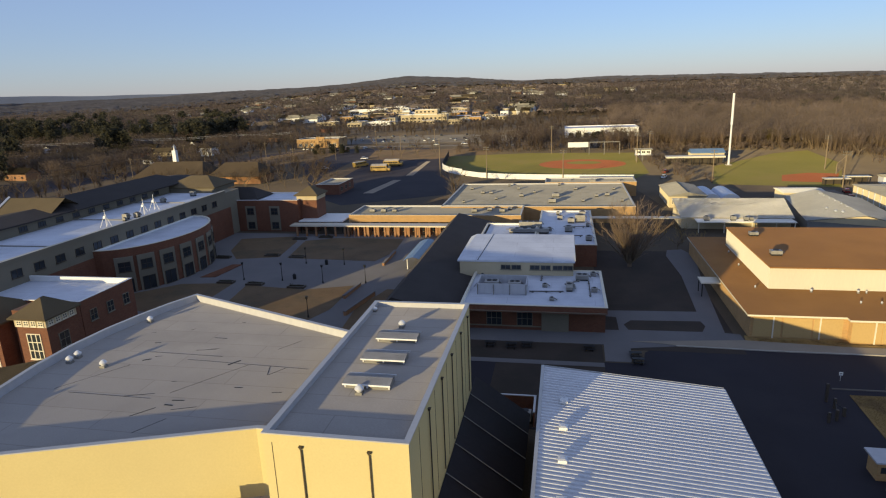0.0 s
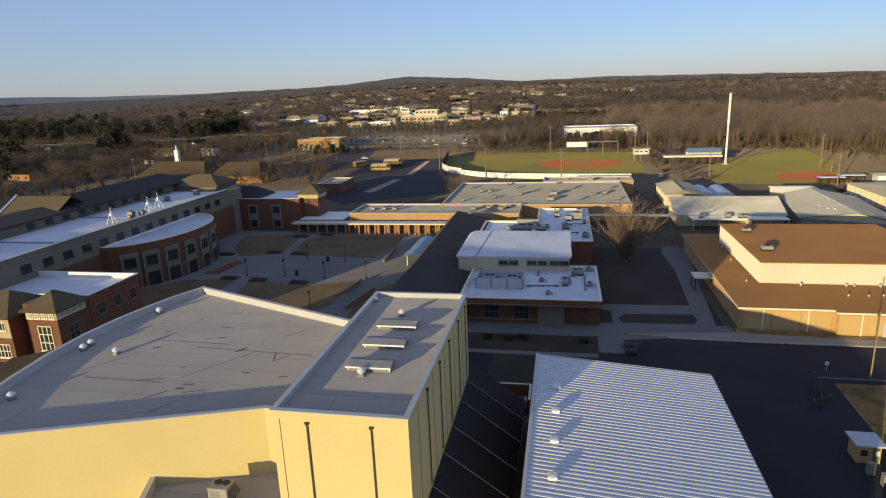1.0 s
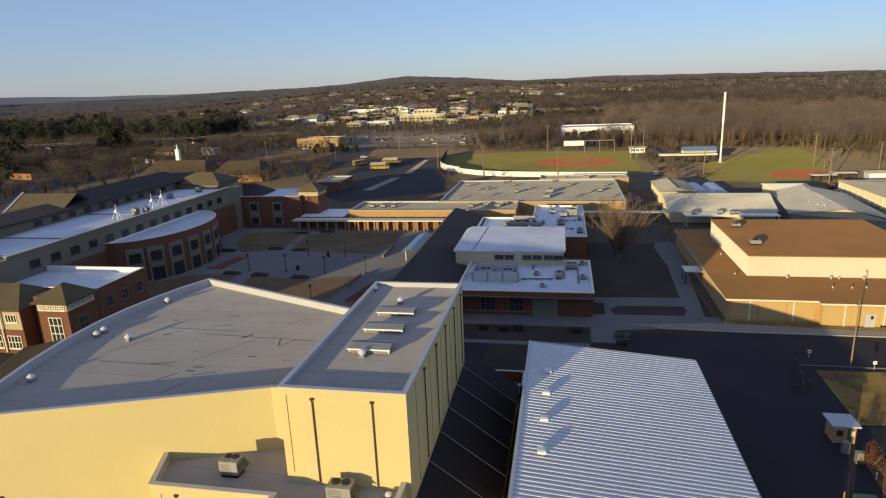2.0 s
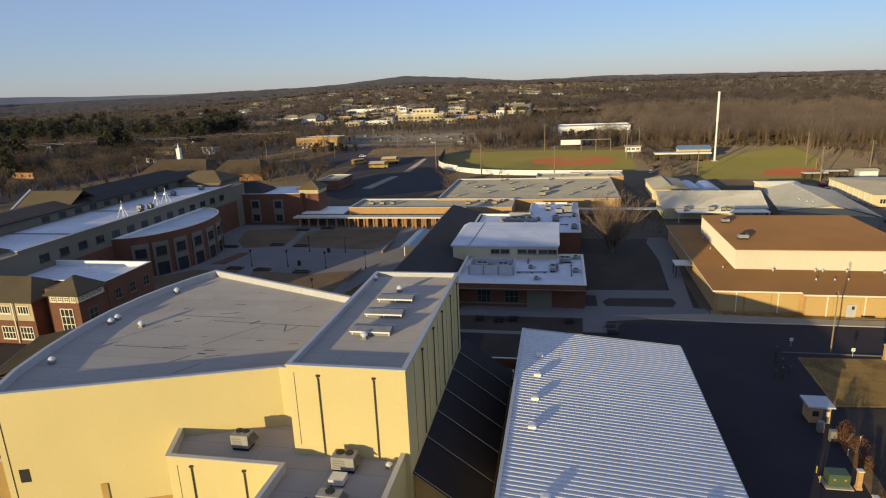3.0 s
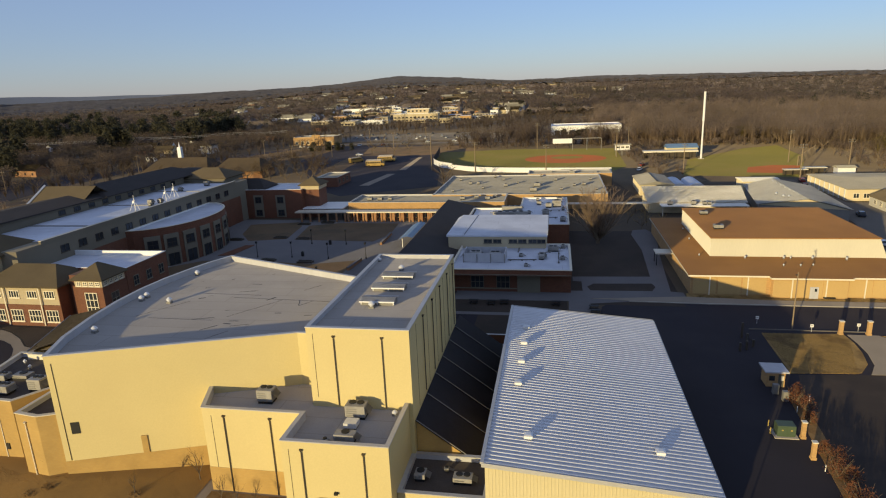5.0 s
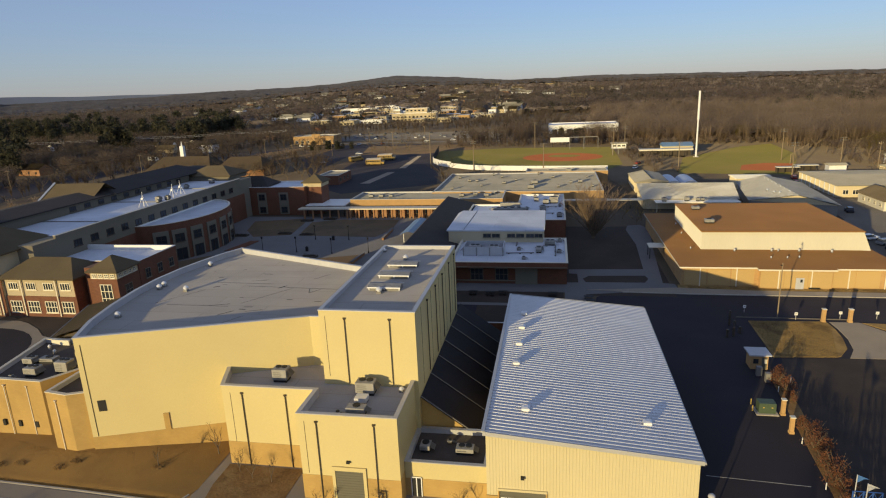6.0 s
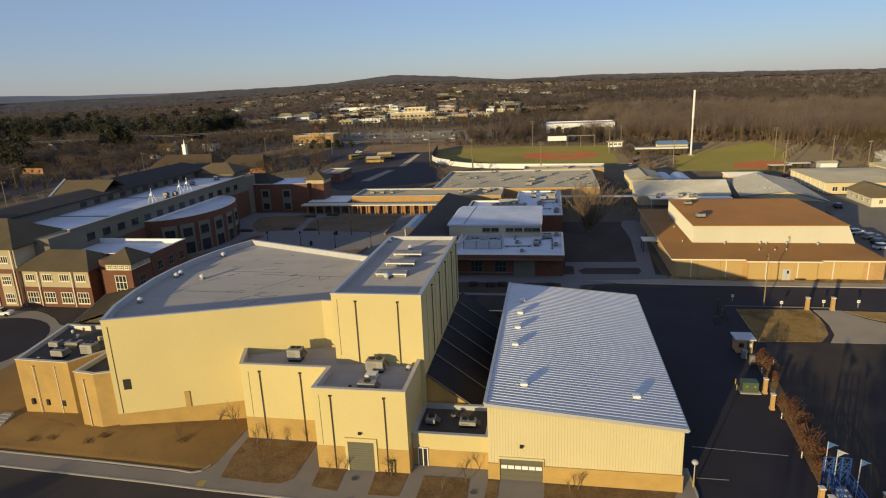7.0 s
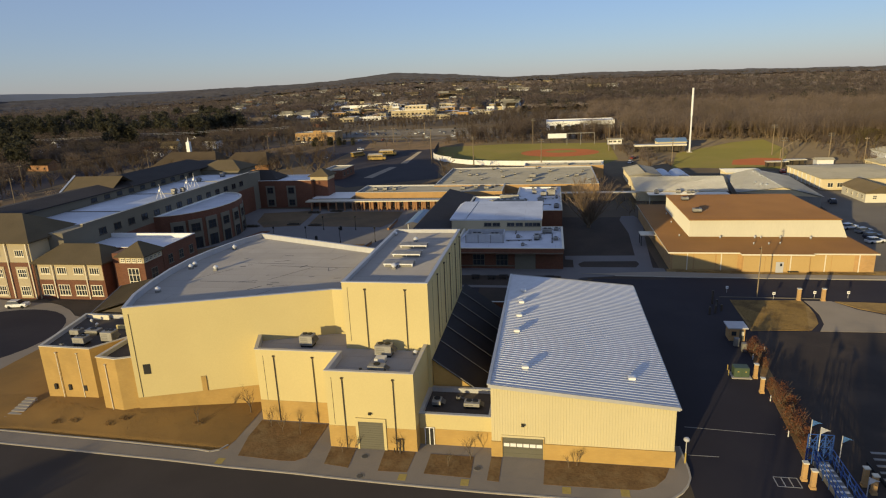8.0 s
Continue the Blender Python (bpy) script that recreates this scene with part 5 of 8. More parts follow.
for x in (-15.85, -12.53):
    part("door_frame", box(bmesh.new(), x, x + 0.33, 0.02, 0.155, 0.05, 3.755), M["eifs"], theatre)
part("wall_lamp", box(bmesh.new(), -14.2, -13.85, -0.08, 0.18, 4.7, 4.95), M["dark"], theatre)
part("side_door", box(bmesh.new(), -19.9, -19.2, 12.58, 12.68, 10.0, 11.9), M["pipe"], theatre)

# sealant lines and patches on the theatre roof
pr = random.Random(3)
for i in range(14):
    x, y = pr.uniform(-46, -24), pr.uniform(12, 38)
    if y < 8 + (x + 47) * 0.34 or y > 41 - (x + 47) * 0.36:
        continue
    a = pr.choice((15, 15, 15, 105, 60)) + pr.uniform(-6, 6)
    L = pr.uniform(0.3, 1.0) if pr.random() < 0.65 else pr.uniform(1.2, 3.0)
    m = Matrix.Translation((x, y, 0)) @ Matrix.Rotation(radians(a), 4, "Z")
    w = pr.uniform(0.015, 0.035)
    part("sealant_patch", box(bmesh.new(), -L / 2, L / 2, -w, w, 14.65, 14.668, m), M["dark"], theatre)
for x, y, a, L, w in ((-31.5, 25.6, 55, 1.4, 0.10), (-41.5, 25.2, 30, 0.9, 0.10), (-32.6, 17.5, 5, 1.2, 0.06), (-34.6, 15.2, 50, 2.2, 0.05), (-32, 22, 55, 8.0, 0.014), (-33, 16.6, -3, 0.9, 0.08), (-40, 17.6, -1, 9, 0.016), (-30, 25.4, -3, 14, 0.014), (-38, 27, -2, 9, 0.012), (-44.5, 21, 55, 7, 0.014), (-27.5, 30.5, 55, 3, 0.012), (-36.5, 31.5, -3, 1.6, 0.03), (-28.2, 20.5, 4, 0.8, 0.05), (-43.2, 29.5, 10, 0.7, 0.05)):
    m = Matrix.Translation((x, y, 0)) @ Matrix.Rotation(radians(a), 4, "Z")
    part("sealant_patch", box(bmesh.new(), -L / 2, L / 2, -w, w, 14.65, 14.67, m), M["dark"], theatre)


# ---- roof plant ----
def spun_fan(at, r=0.55, h=0.8, label="spun aluminium roof fan on a square kerb"):
    f = thing("roof_fan", label, "roof fan", at, "roof fans")
    part("curb", box(bmesh.new(), -r * 0.75, r * 0.75, -r * 0.75, r * 0.75, 0, h * 0.32), M["unit"], f, local=True)
    bm = bmesh.new()
    cyl(bm, 0, 0, h * 0.32, h * 0.55, r * 0.6, r * 0.75, 16)
    part("throat", bm, M["steel"], f, local=True, smooth=False)
    bm = bmesh.new()
    cyl(bm, 0, 0, h * 0.55, h * 0.7, r, r, 18)
    cyl(bm, 0, 0, h * 0.7, h * 0.88, r, r * 0.62, 18)
    cyl(bm, 0, 0, h * 0.88, h, r * 0.62, r * 0.3, 18)
    part("hood", bm, M["steel"], f, local=True)
    return f


fan = spun_fan((-44.95, 23.0, 14.65), 0.38, 0.85)
for p in ((-49.5, 23.5, 14.65), (-49.6, 24.8, 14.65), (-48.3, 35.2, 14.65), (-47.9, 12.6, 14.65), (-14.3, 29.7, 17.55), (-14.2, 15.5, 17.55)):
    copy_thing(fan, pose(*p))
small = spun_fan((-18.6, 34.0, 17.55), 0.32, 0.6, "small spun roof fan by the parapet")


def smoke_hatch(at):
    h = thing("smoke_hatch", "long low metal smoke hatch with a double lid", "roof hatch", at, "smoke hatches")
    part("curb", box(bmesh.new(), -1.95, 1.95, -0.75, 0.75, 0, 0.5), M["unit"], h, local=True)
    for s in (-1, 1):
        bm = bmesh.new()
        face(bm, [(-2.05, 0, 0.82), (2.05, 0, 0.82), (2.05, s * 1.0, 0.6), (-2.05, s * 1.0, 0.6)])
        bmesh.ops.solidify(bm, geom=bm.faces[:], thickness=0.06)
        part("lid", bm, M["lining"], h, local=True)
        part("lid_edge", box(bmesh.new(), -2.07, 2.07, s * 1.04 - 0.035, s * 1.04 + 0.035, 0.47, 0.6), M["white"], h, "white lid edge", local=True)
    for x in (-1.9, 0, 1.9):
        part("latch", box(bmesh.new(), x - 0.06, x + 0.06, -0.84, -0.752, 0.15, 0.45), M["steel"], h, local=True)
    return h


hatch = smoke_hatch((-13.8, 26.6, 17.55))
for y in (21.9, 17.1):
    copy_thing(hatch, pose(-13.8, y, 17.55))


def rooftop_unit(at, sx, sy, sz, turn=0.0, label="grey packaged rooftop air unit with two fans", fans=2):
    u = thing("rooftop_unit", label, "air conditioner", at, "", "", turn)
    part("curb", box(bmesh.new(), -sx / 2 + 0.08, sx / 2 - 0.08, -sy / 2 + 0.08, sy / 2 - 0.08, 0, 0.3), M["dark"], u, local=True)
    bm = box(bmesh.new(), -sx / 2, sx / 2, -sy / 2, sy / 2, 0.3, sz)
    bmesh.ops.bevel(bm, geom=bm.edges[:], offset=0.03, segments=1, affect="EDGES")
    part("casing", bm, M["unit_pale"], u, local=True)
    for i in range(fans):
        x = -sx / 2 + sx * (i + 0.5) / fans * 0.8 + 0.1 * sx
        c = cyl(bmesh.new(), x, sy * 0.12, sz + 0.002, sz + 0.1, min(sx / fans, sy) * 0.36, None, 14)
        part("fan_guard", c, M["dark"], u, local=True)
    for i in range(4):
        z = 0.45 + (sz - 0.6) * i / 4
        part("louvre", box(bmesh.new(), -sx * 0.42, sx * 0.1, -sy / 2 - 0.03, -sy / 2 - 0.003, z, z + (sz - 0.6) / 9), M["unit"], u, local=True)
    bm = bmesh.new()
    face(bm, [(sx / 2, -sy * 0.4, sz * 0.85), (sx / 2, sy * 0.4, sz * 0.85), (sx / 2 + 0.5, sy * 0.4, sz * 0.5), (sx / 2 + 0.5, -sy * 0.4, sz * 0.5)])
    bmesh.ops.solidify(bm, geom=bm.faces[:], thickness=0.04)
    part("intake_hood", bm, M["unit"], u, local=True)
    return u


LOW_Z = 9.15
rooftop_unit((-24.5, 8.6, LOW_Z), 1.75, 1.4, 1.6)
rooftop_unit((-13.7, 6.6, LOW_Z), 2.1, 1.4, 1.5)
rooftop_unit((-13.4, 2.1, LOW_Z), 2.0, 1.1, 0.95, label="low rooftop condenser with one fan", fans=1)
duct = thing("roof_duct", "small galvanised duct between two rooftop units", "duct", (-13.6, 4.5, LOW_Z))
part("duct", box(bmesh.new(), -0.65, 0.65, -0.6, 0.6, 0.25, 0.75), M["steel"], duct, local=True)
for x in (-0.5, 0.5):
    part("support", box(bmesh.new(), x - 0.05, x + 0.05, -0.5, 0.5, 0, 0.248), M["dark"], duct, local=True)
rooftop_unit((-15.1, 1.2, LOW_Z), 0.55, 0.55, 0.7, label="small white roof vent box by the parapet", fans=1)
spun_fan((-9.9, 7.2, LOW_Z), 0.3, 0.6, "small spun roof fan by the stage wall")
rooftop_unit((-7.0, 5.0, 3.6), 1.1, 1.3, 0.8, label="pale condenser on the link roof", fans=1)
rooftop_unit((-2.7, 4.9, 3.6), 1.9, 1.2, 0.75, label="louvred condenser on the link roof")
rooftop_unit((-4.6, 6.4, 3.6), 0.5, 0.5, 0.45, label="small black condenser on the link roof", fans=1)
rooftop_unit((-58.8, 9.3, 7.85), 1.8, 1.4, 1.2)
rooftop_unit((-55.3, 10.6, 7.85), 1.8, 1.5, 1.6)
rooftop_unit((-62.0, 12.2, 7.85), 1.5, 1.2, 1.0)
rooftop_unit((-59.9, 13.0, 7.85), 2.2, 1.3, 0.7, label="low dark condenser on the tar roof", fans=1)
rooftop_unit((-60.9, 8.0, 7.85), 0.45, 0.45, 0.6, label="small white roof vent box by the parapet", fans=1)
spun_fan((-61.4, 15.6, 7.85), 0.22, 0.6, "small spun fan on the dark roof")
spun_fan((-63.3, 16.8, 7.85), 0.22, 0.7, "small spun fan on the dark roof")


def hall_vent(at):
    v = thing("roof_vent", "square galvanised vent on the ribbed steel roof", "roof vent", at, "hall roof vents")
    part("curb", box(bmesh.new(), -0.3, 0.3, -0.3, 0.3, -0.12, 0.25), M["steel"], v, local=True)
    part("cap", box(bmesh.new(), -0.4, 0.4, -0.4, 0.4, 0.253, 0.50), M["white"], v, local=True)
    bm = bmesh.new()
    bmesh.ops.create_cone(bm, cap_ends=True, segments=4, radius1=0.6, radius2=0.3, depth=0.08, matrix=Matrix.Translation((0, 0, 0.545)) @ Matrix.Rotation(radians(45), 4, "Z"))
    part("hood", bm, M["steel"], v, local=True)
    return v


def hall_roof_z(x):
    return ZL + 0.16 + (x - RX0) * math.tan(slope)


hv = hall_vent((2.3, 31.3, hall_roof_z(2.3)))
for x, y in ((2.25, 26.2), (2.2, 20.8), (2.15, 15.2), (3.7, 4.9), (15.7, 5.2)):
    copy_thing(hv, pose(x, y, hall_roof_z(x)))

# plant on the classroom range
WR = 5.05
scr = thing("plant_screen", "pale louvred screen round roof plant", "plant screen", (-8.7, 79, WR))
for x0, x1, y0, y1 in ((-13.2, -4.3, 76.4, 76.6), (-13.2, -4.3, 81.6, 81.8), (-13.2, -13.0, 76.61, 81.59), (-4.5, -4.3, 76.61, 81.59)):
    part("screen_panel", box(bmesh.new(), x0, x1, y0, y1, WR + 0.15, WR + 2.0), M["lining"], scr)
for x in (-13.1, -10.2, -7.3, -4.4):
    part("post", box(bmesh.new(), x - 0.08, x + 0.08, 76.25, 76.39, WR, WR + 1.9), M["unit"], scr)
rooftop_unit((-10.8, 79.2, WR), 2.6, 2.0, 1.7)
rooftop_unit((-6.6, 79.2, WR), 2.4, 2.0, 1.6)
rooftop_unit((3.2, 80.4, WR), 1.2, 3.4, 0.9, label="low pale duct box on the white roof", fans=1)
rooftop_unit((5.6, 86.0, WR), 2.4, 1.6, 1.1)
for k, (xa, ya, xb, yb) in enumerate(((-3.9, 78.0, 2.2, 78.4), (2.4, 82.6, 5.2, 85.0), (-12.4, 84.0, -6.0, 84.4), (-2.0, 84.6, -2.0, 87.8), (6.8, 76, 6.8, 84.6), (-12.6, 126.8, -3.0, 127.2), (1.6, 120, 6.6, 120.4), (2.0, 130, 7.6, 130.4))):
    duct = thing("roof_duct", "grey conduit run on low blocks across the white roof", "duct", ((xa + xb) / 2, (ya + yb) / 2, WR), "roof ducts")
    part("pipe", rod(bmesh.new(), (xa, ya, WR + 0.22), (xb, yb, WR + 0.22), 0.11, 6), M["unit" if k % 2 else "louvre"], duct)
    for s in (0.1, 0.5, 0.9):
        x, y = xa + (xb - xa) * s, ya + (yb - ya) * s
        part("block", box(bmesh.new(), x - 0.18, x + 0.18, y - 0.18, y + 0.18, WR - 0.1, WR + 0.12), M["louvre"], duct)
for x, y, s in ((0.2, 74.0, 0.7), (7.6, 79.2, 0.9), (-1.2, 81.2, 0.8), (7.8, 88.6, 0.9), (-13.6, 87, 0.6), (-15, 116, 0.9), (-9, 119, 0.7), (2.2, 114, 0.8), (8.2, 132, 0.8), (0.4, 147, 0.8)):
    rooftop_unit((x, y, WR - 0.2), s * 1.2, s, s * 0.8 + 0.2, fans=1, label="small grey vent unit on the white roof")
rooftop_unit((-6.5, 124.0, 5.0), 10.0, 1.6, 1.2, label="long pale green air handler on the white roof", fans=4)
rooftop_unit((-6.5, 130.5, 5.0), 6.0, 1.8, 1.5, label="long pale air handler on the white roof", fans=3)
for x, y, s in ((3.3, 126.5, 1.6), (6.4, 138, 2.2), (8.0, 117.5, 1.3), (4.0, 136.5, 1.5), (7.2, 146, 1.4), (1.0, 141, 1.2), (-1.5, 127, 1.0)):
    rooftop_unit((x, y, 4.8), s * 1.2, s, s * 0.9, fans=1, label="grey rooftop condenser on the white roof")
for x, y, s in ((-0.6, 176.5, 2.4), (12.6, 176.5, 1.2), (-1.6, 166.3, 2.4), (-25.9, 183, 1.4), (-12, 177, 1.5), (-23, 183, 1.2), (0.3, 200, 1.0), (12.4, 206, 2.4), (16, 178, 1.6), (-20, 172, 0.9), (19, 190, 1.0), (-30, 166, 1.0), (-31, 192, 1.2), (-14, 192, 1.0), (-8, 184, 0.9), (6, 190, 1.3), (8, 168, 1.0), (20, 168, 0.9), (-18, 199, 1.0), (4, 210, 1.0), (22, 208, 1.0)):
    rooftop_unit((x, y, 4.65), s * 0.95, s * 0.7, s * 0.4 + 0.35, fans=1, label="grey unit on the old flat roof")
for x, y, s in ((-56.4, 151.5, 1.6), (-52.8, 151.5, 1.6), (-49.3, 151.5, 1.4), (-24.4, 151.5, 1.6), (-20, 154, 1.4), (-16, 151.6, 1.6), (-14, 155, 1.2)):
    rooftop_unit((x, y, 4.6), s * 1.0, s * 0.75, s * 0.5 + 0.2, fans=1, label="dark unit on the long flat roof")
for x, y, s in ((41.6, 108.5, 1.7), (41.4, 93.2, 1.9)):
    rooftop_unit((x, y, 8.5), s * 1.05, s * 0.75, s * 0.5, fans=1, label="pale unit on the brown gymnasium roof")
for x, y, z in ((44.8, 84.2, 4.28), (52.2, 84.2, 4.28), (57.6, 84.2, 4.28), (63.7, 83.6, 4.28)):
    spun_fan((x, y, z), 0.24, 0.6, "small pale vent on the brown roof")
for x, y, z in ((53.5, 84.2, 4.28), (50.5, 79, 4.22), (53.6, 79, 4.22), (56, 79.4, 4.22), (36.9, 100, 4.28), (37.4, 110, 4.28), (36.2, 86, 4.26)):
    spun_fan((x, y, z), 0.16, 0.5, "small turbine vent on the brown roof")


def dish(at, h=4.0):
    d = thing("roof_antenna", "white tripod antenna mast on the flat roof", "antenna", at, "roof antennas")
    part("mast", cyl(bmesh.new(), 0, 0, 0, h, 0.09, 0.05, 6), M["white"], d, local=True)
    for a in (0, 120, 240):
        x, y = 1.4 * math.cos(radians(a)), 1.4 * math.sin(radians(a))
        part("leg", rod(bmesh.new(), (x, y, 0), (0, 0, h * 0.75), 0.06, 5), M["white"], d, local=True)
    bm = bmesh.new()
    cyl(bm, 0, 0, 0, 0.2, 0.12, 0.32, 14)
    bmesh.ops.rotate(bm, verts=bm.verts, cent=(0, 0, 0), matrix=Matrix.Rotation(radians(75), 3, "X"))
    bmesh.ops.translate(bm, verts=bm.verts, vec=(0, -0.2, h * 0.55))
    part("dish", bm, M["white"], d, local=True)
    return d


dz = dish((-101.2, 92.2, 13.42))
for x, y in ((-101.6, 106), (-103.0, 112)):
    copy_thing(dz, pose(x, y, 13.42))
for x, y, s in ((-102.5, 100.5, 1.3), (-101.0, 102.5, 1.2), (-107.5, 122, 1.2), (-104.6, 132, 1.4), (-101, 98, 0.8)):
    rooftop_unit((x, y, 13.42), s, s, s, fans=1, label="white roof unit beside the antennas")


# ---- trees ----
def limb(bm, a, b, r0, r1, seg=4):
    rod(bm, a, b, r0, seg, r1)


def bare_tree(seed, height, spread, twigs=2, trunk=0.2, upright=0.5, crown="bark_pale"):
    """Trunk and twig meshes of a leafless tree standing at the origin."""
    r = random.Random(seed)
    tb, cb = bmesh.new(), bmesh.new()
    fork = height * r.uniform(0.18, 0.3)
    limb(tb, (0, 0, -0.1), (0, 0, fork), trunk, trunk * 0.75, 6)

    def grow(bm, p, d, length, rad, level):
        q = p + d * length
        limb(bm, p, q, rad, rad * 0.55, 4 if level < 2 else 3)
        if level >= 3 + (twigs > 2):
            return
        for _ in range(r.choice((2, 3, 3)) if level < 2 else twigs + 1):
            k = r.uniform(0.35, 1.0)
            nd = (d + Vector((r.uniform(-1, 1), r.uniform(-1, 1), r.uniform(-0.2, 0.7))) * (0.75 - 0.1 * level)).normalized()
            grow(cb if level > 0 else bm, p + d * length * k, nd, length * r.uniform(0.5, 0.75), rad * 0.5, level + 1)

    for i in range(r.choice((4, 5, 6))):
        a = r.uniform(0, 6.28)
        d = Vector((math.cos(a) * spread, math.sin(a) * spread, r.uniform(upright, 1.0))).normalized()
        grow(tb, Vector((0, 0, fork * r.uniform(0.6, 1.0))), d, height * r.uniform(0.34, 0.45), trunk * 0.5, 0)
    return mesh_of("trunk", tb, M["bark"]), mesh_of("crown", cb, M[crown])


def plant_tree(name, meshes, at, scale, turn, label, category, group):
    t = thing(name, label, category, at, group)
    for nm, me in zip(("trunk", "crown"), meshes):
        o = new(nm, me)
        o.parent = t
        o.scale = (scale, scale, scale)
        o.rotation_euler = (0, 0, turn)
    return t


sap = [bare_tree(100 + i, 2.6, 0.45, 1, 0.05, 0.9) for i in range(3)]
for i, (x, y) in enumerate(((-17.4, -0.9), (-15.95, -0.3), (-10.6, -0.4), (-2.3, -0.6), (8.6, -0.9), (9.5, -0.5), (-26.4, 2.6), (-23.9, 2.2), (-32.6, 6.4), (-49.6, 4.7), (-4.6, -2.2), (-28.4, 3.6))):
    plant_tree("sapling", sap[i % 3], (x, y, 0.16 if x > -31 else lawn_z(x, y) - 0.03), (1.7 if x == -32.6 else 0.85) + 0.1 * (i % 4), i * 1.3, "bare young tree in a mulched bed by the wall", "tree", "saplings")
plant_tree("sapling", sap[1], (-38.2, 3.0, lawn_z(-38.2, 3.0)), 1.3, 0.4, "bare young tree on the dormant lawn", "tree", "saplings")
for x, y in ((-57.4, 1.0), (-55.2, 1.4), (-49.6, 1.1), (-48.2, 2.0), (-38.1, 2.8)):
    bm = bmesh.new()
    pr2 = random.Random(int(x * 10))
    for k in range(60):
        a, rr = pr2.uniform(0, 6.28), 0.55 * math.sqrt(pr2.random())
        p = Vector((x + rr * math.cos(a) * 1.4, y + rr * math.sin(a), lawn_z(x, y)))
        face(bm, [p, p + Vector((0.1, 0.02, 0)), p + Vector((pr2.uniform(-0.15, 0.2), pr2.uniform(-0.1, 0.1), pr2.uniform(0.15, 0.4)))])
    solo("grass_clump", bm, M["mulch"], "low brown clump of dry planting on the lawn", "plant", group="lawn clumps")

def fan_tree(seed, height, stems):
    """A many-stemmed leafless tree: long stems fanning from the base, with forked twigs."""
    r = random.Random(seed)
    tb, cb = bmesh.new(), bmesh.new()
    limb(tb, (0, 0, -0.1), (0, 0, 0.9), 0.55, 0.4, 7)
    for i in range(stems):
        a, lean = r.uniform(0, 6.28), r.uniform(0.1, 0.95)
        d = Vector((math.cos(a) * lean, math.sin(a) * lean, 1.0)).normalized()
        p, rad, seg = Vector((math.cos(a) * 0.2, math.sin(a) * 0.2, 0.6)), 0.13, height * r.uniform(0.22, 0.3)
        for k in range(4):
            q = p + d * seg
            limb(tb if k < 2 else cb, p, q, rad, rad * 0.7, 4)
            for _ in range(3 + k):
                nd = (d + Vector((r.uniform(-1, 1), r.uniform(-1, 1), r.uniform(-0.3, 0.5))) * 0.7).normalized()
                b0 = p + d * seg * r.uniform(0.1, 1.0)
                b1 = b0 + nd * seg * r.uniform(0.5, 1.0)
                limb(cb, b0, b1, rad * 0.4, 0.02, 3)
                for _ in range(3):
                    n2 = (nd + Vector((r.uniform(-1, 1), r.uniform(-1, 1), r.uniform(-0.3, 0.5))) * 0.7).normalized()
                    c0 = b0 + (b1 - b0) * r.uniform(0.3, 1.0)
                    limb(cb, c0, c0 + n2 * seg * r.uniform(0.25, 0.5), 0.025, 0.012, 3)
            p, rad = q, rad * 0.7
            d = (d + Vector((r.uniform(-1, 1), r.uniform(-1, 1), r.uniform(0, 0.4))) * 0.18).normalized()
            seg *= 0.9
    return mesh_of("trunk", tb, M["bark"]), mesh_of("crown", cb, M["wood_far"])


plant_tree("bare_tree", fan_tree(4, 12.5, 44), (17.0, 112.5, 0), 1.08, 0.3, "large bare many-stemmed tree on the lawn", "tree", "")


# ---- yard by the hall: lamp, bollards, piers, hut, gate ----
lamp = thing("street_lamp", "short lamp post with a round pale head", "lamp post", (21.15, 1.25, 0.14))
part("pole", cyl(bmesh.new(), 0, 0, 0, 2.7, 0.07, 0.05, 8), M["pole_pale"], lamp, local=True)
bm = bmesh.new()
bmesh.ops.create_uvsphere(bm, u_segments=12, v_segments=8, radius=0.34, matrix=Matrix.Translation((0, 0, 2.95)) @ Matrix.Diagonal((1, 1, 0.8, 1)))
part("globe", bm, M["lining"], lamp, local=True, smooth=True)
part("sleeve", cyl(bmesh.new(), 0, 0, 0.05, 1.3, 0.085, 0.085, 8), M["paint_yellow"], lamp, "yellow painted sleeve", local=True)


def pier_post(at, h=2.2, w=0.43):
    p = thing("gate_pier", "tan brick pier with a pale stone cap", "gate pier", at, "gate piers")
    part("shaft", box(bmesh.new(), -w / 2, w / 2, -w / 2, w / 2, 0, h - 0.15), M["brick_tan"], p, local=True)
    part("base", ring(bmesh.new(), rect(-w / 2 - 0.06, w / 2 + 0.06, -w / 2 - 0.06, w / 2 + 0.06), rect(-w / 2 + 0.03, w / 2 - 0.03, -w / 2 + 0.03, w / 2 - 0.03), 0, 0.3), M["brick_tan"], p, local=True)
    bm = box(bmesh.new(), -w / 2 - 0.08, w / 2 + 0.08, -w / 2 - 0.08, w / 2 + 0.08, h - 0.148, h)
    bmesh.ops.bevel(bm, geom=bm.edges[:], offset=0.03, segments=1, affect="EDGES")
    part("cap", bm, M["trim"], p, local=True)
    return p


gp = pier_post((51.4, 54.6, 0.05), 2.4, 0.54)
copy_thing(gp, pose(55.6, 54.8, 0.05))
gp2 = pier_post((34.6, 22.6, 0.05))
for x, y in ((34.15, 18.4), (32.55, -0.3), (32.9, -1.6), (38.1, -0.6), (38.4, -1.8)):
    copy_thing(gp2, pose(x, y, 0.05))


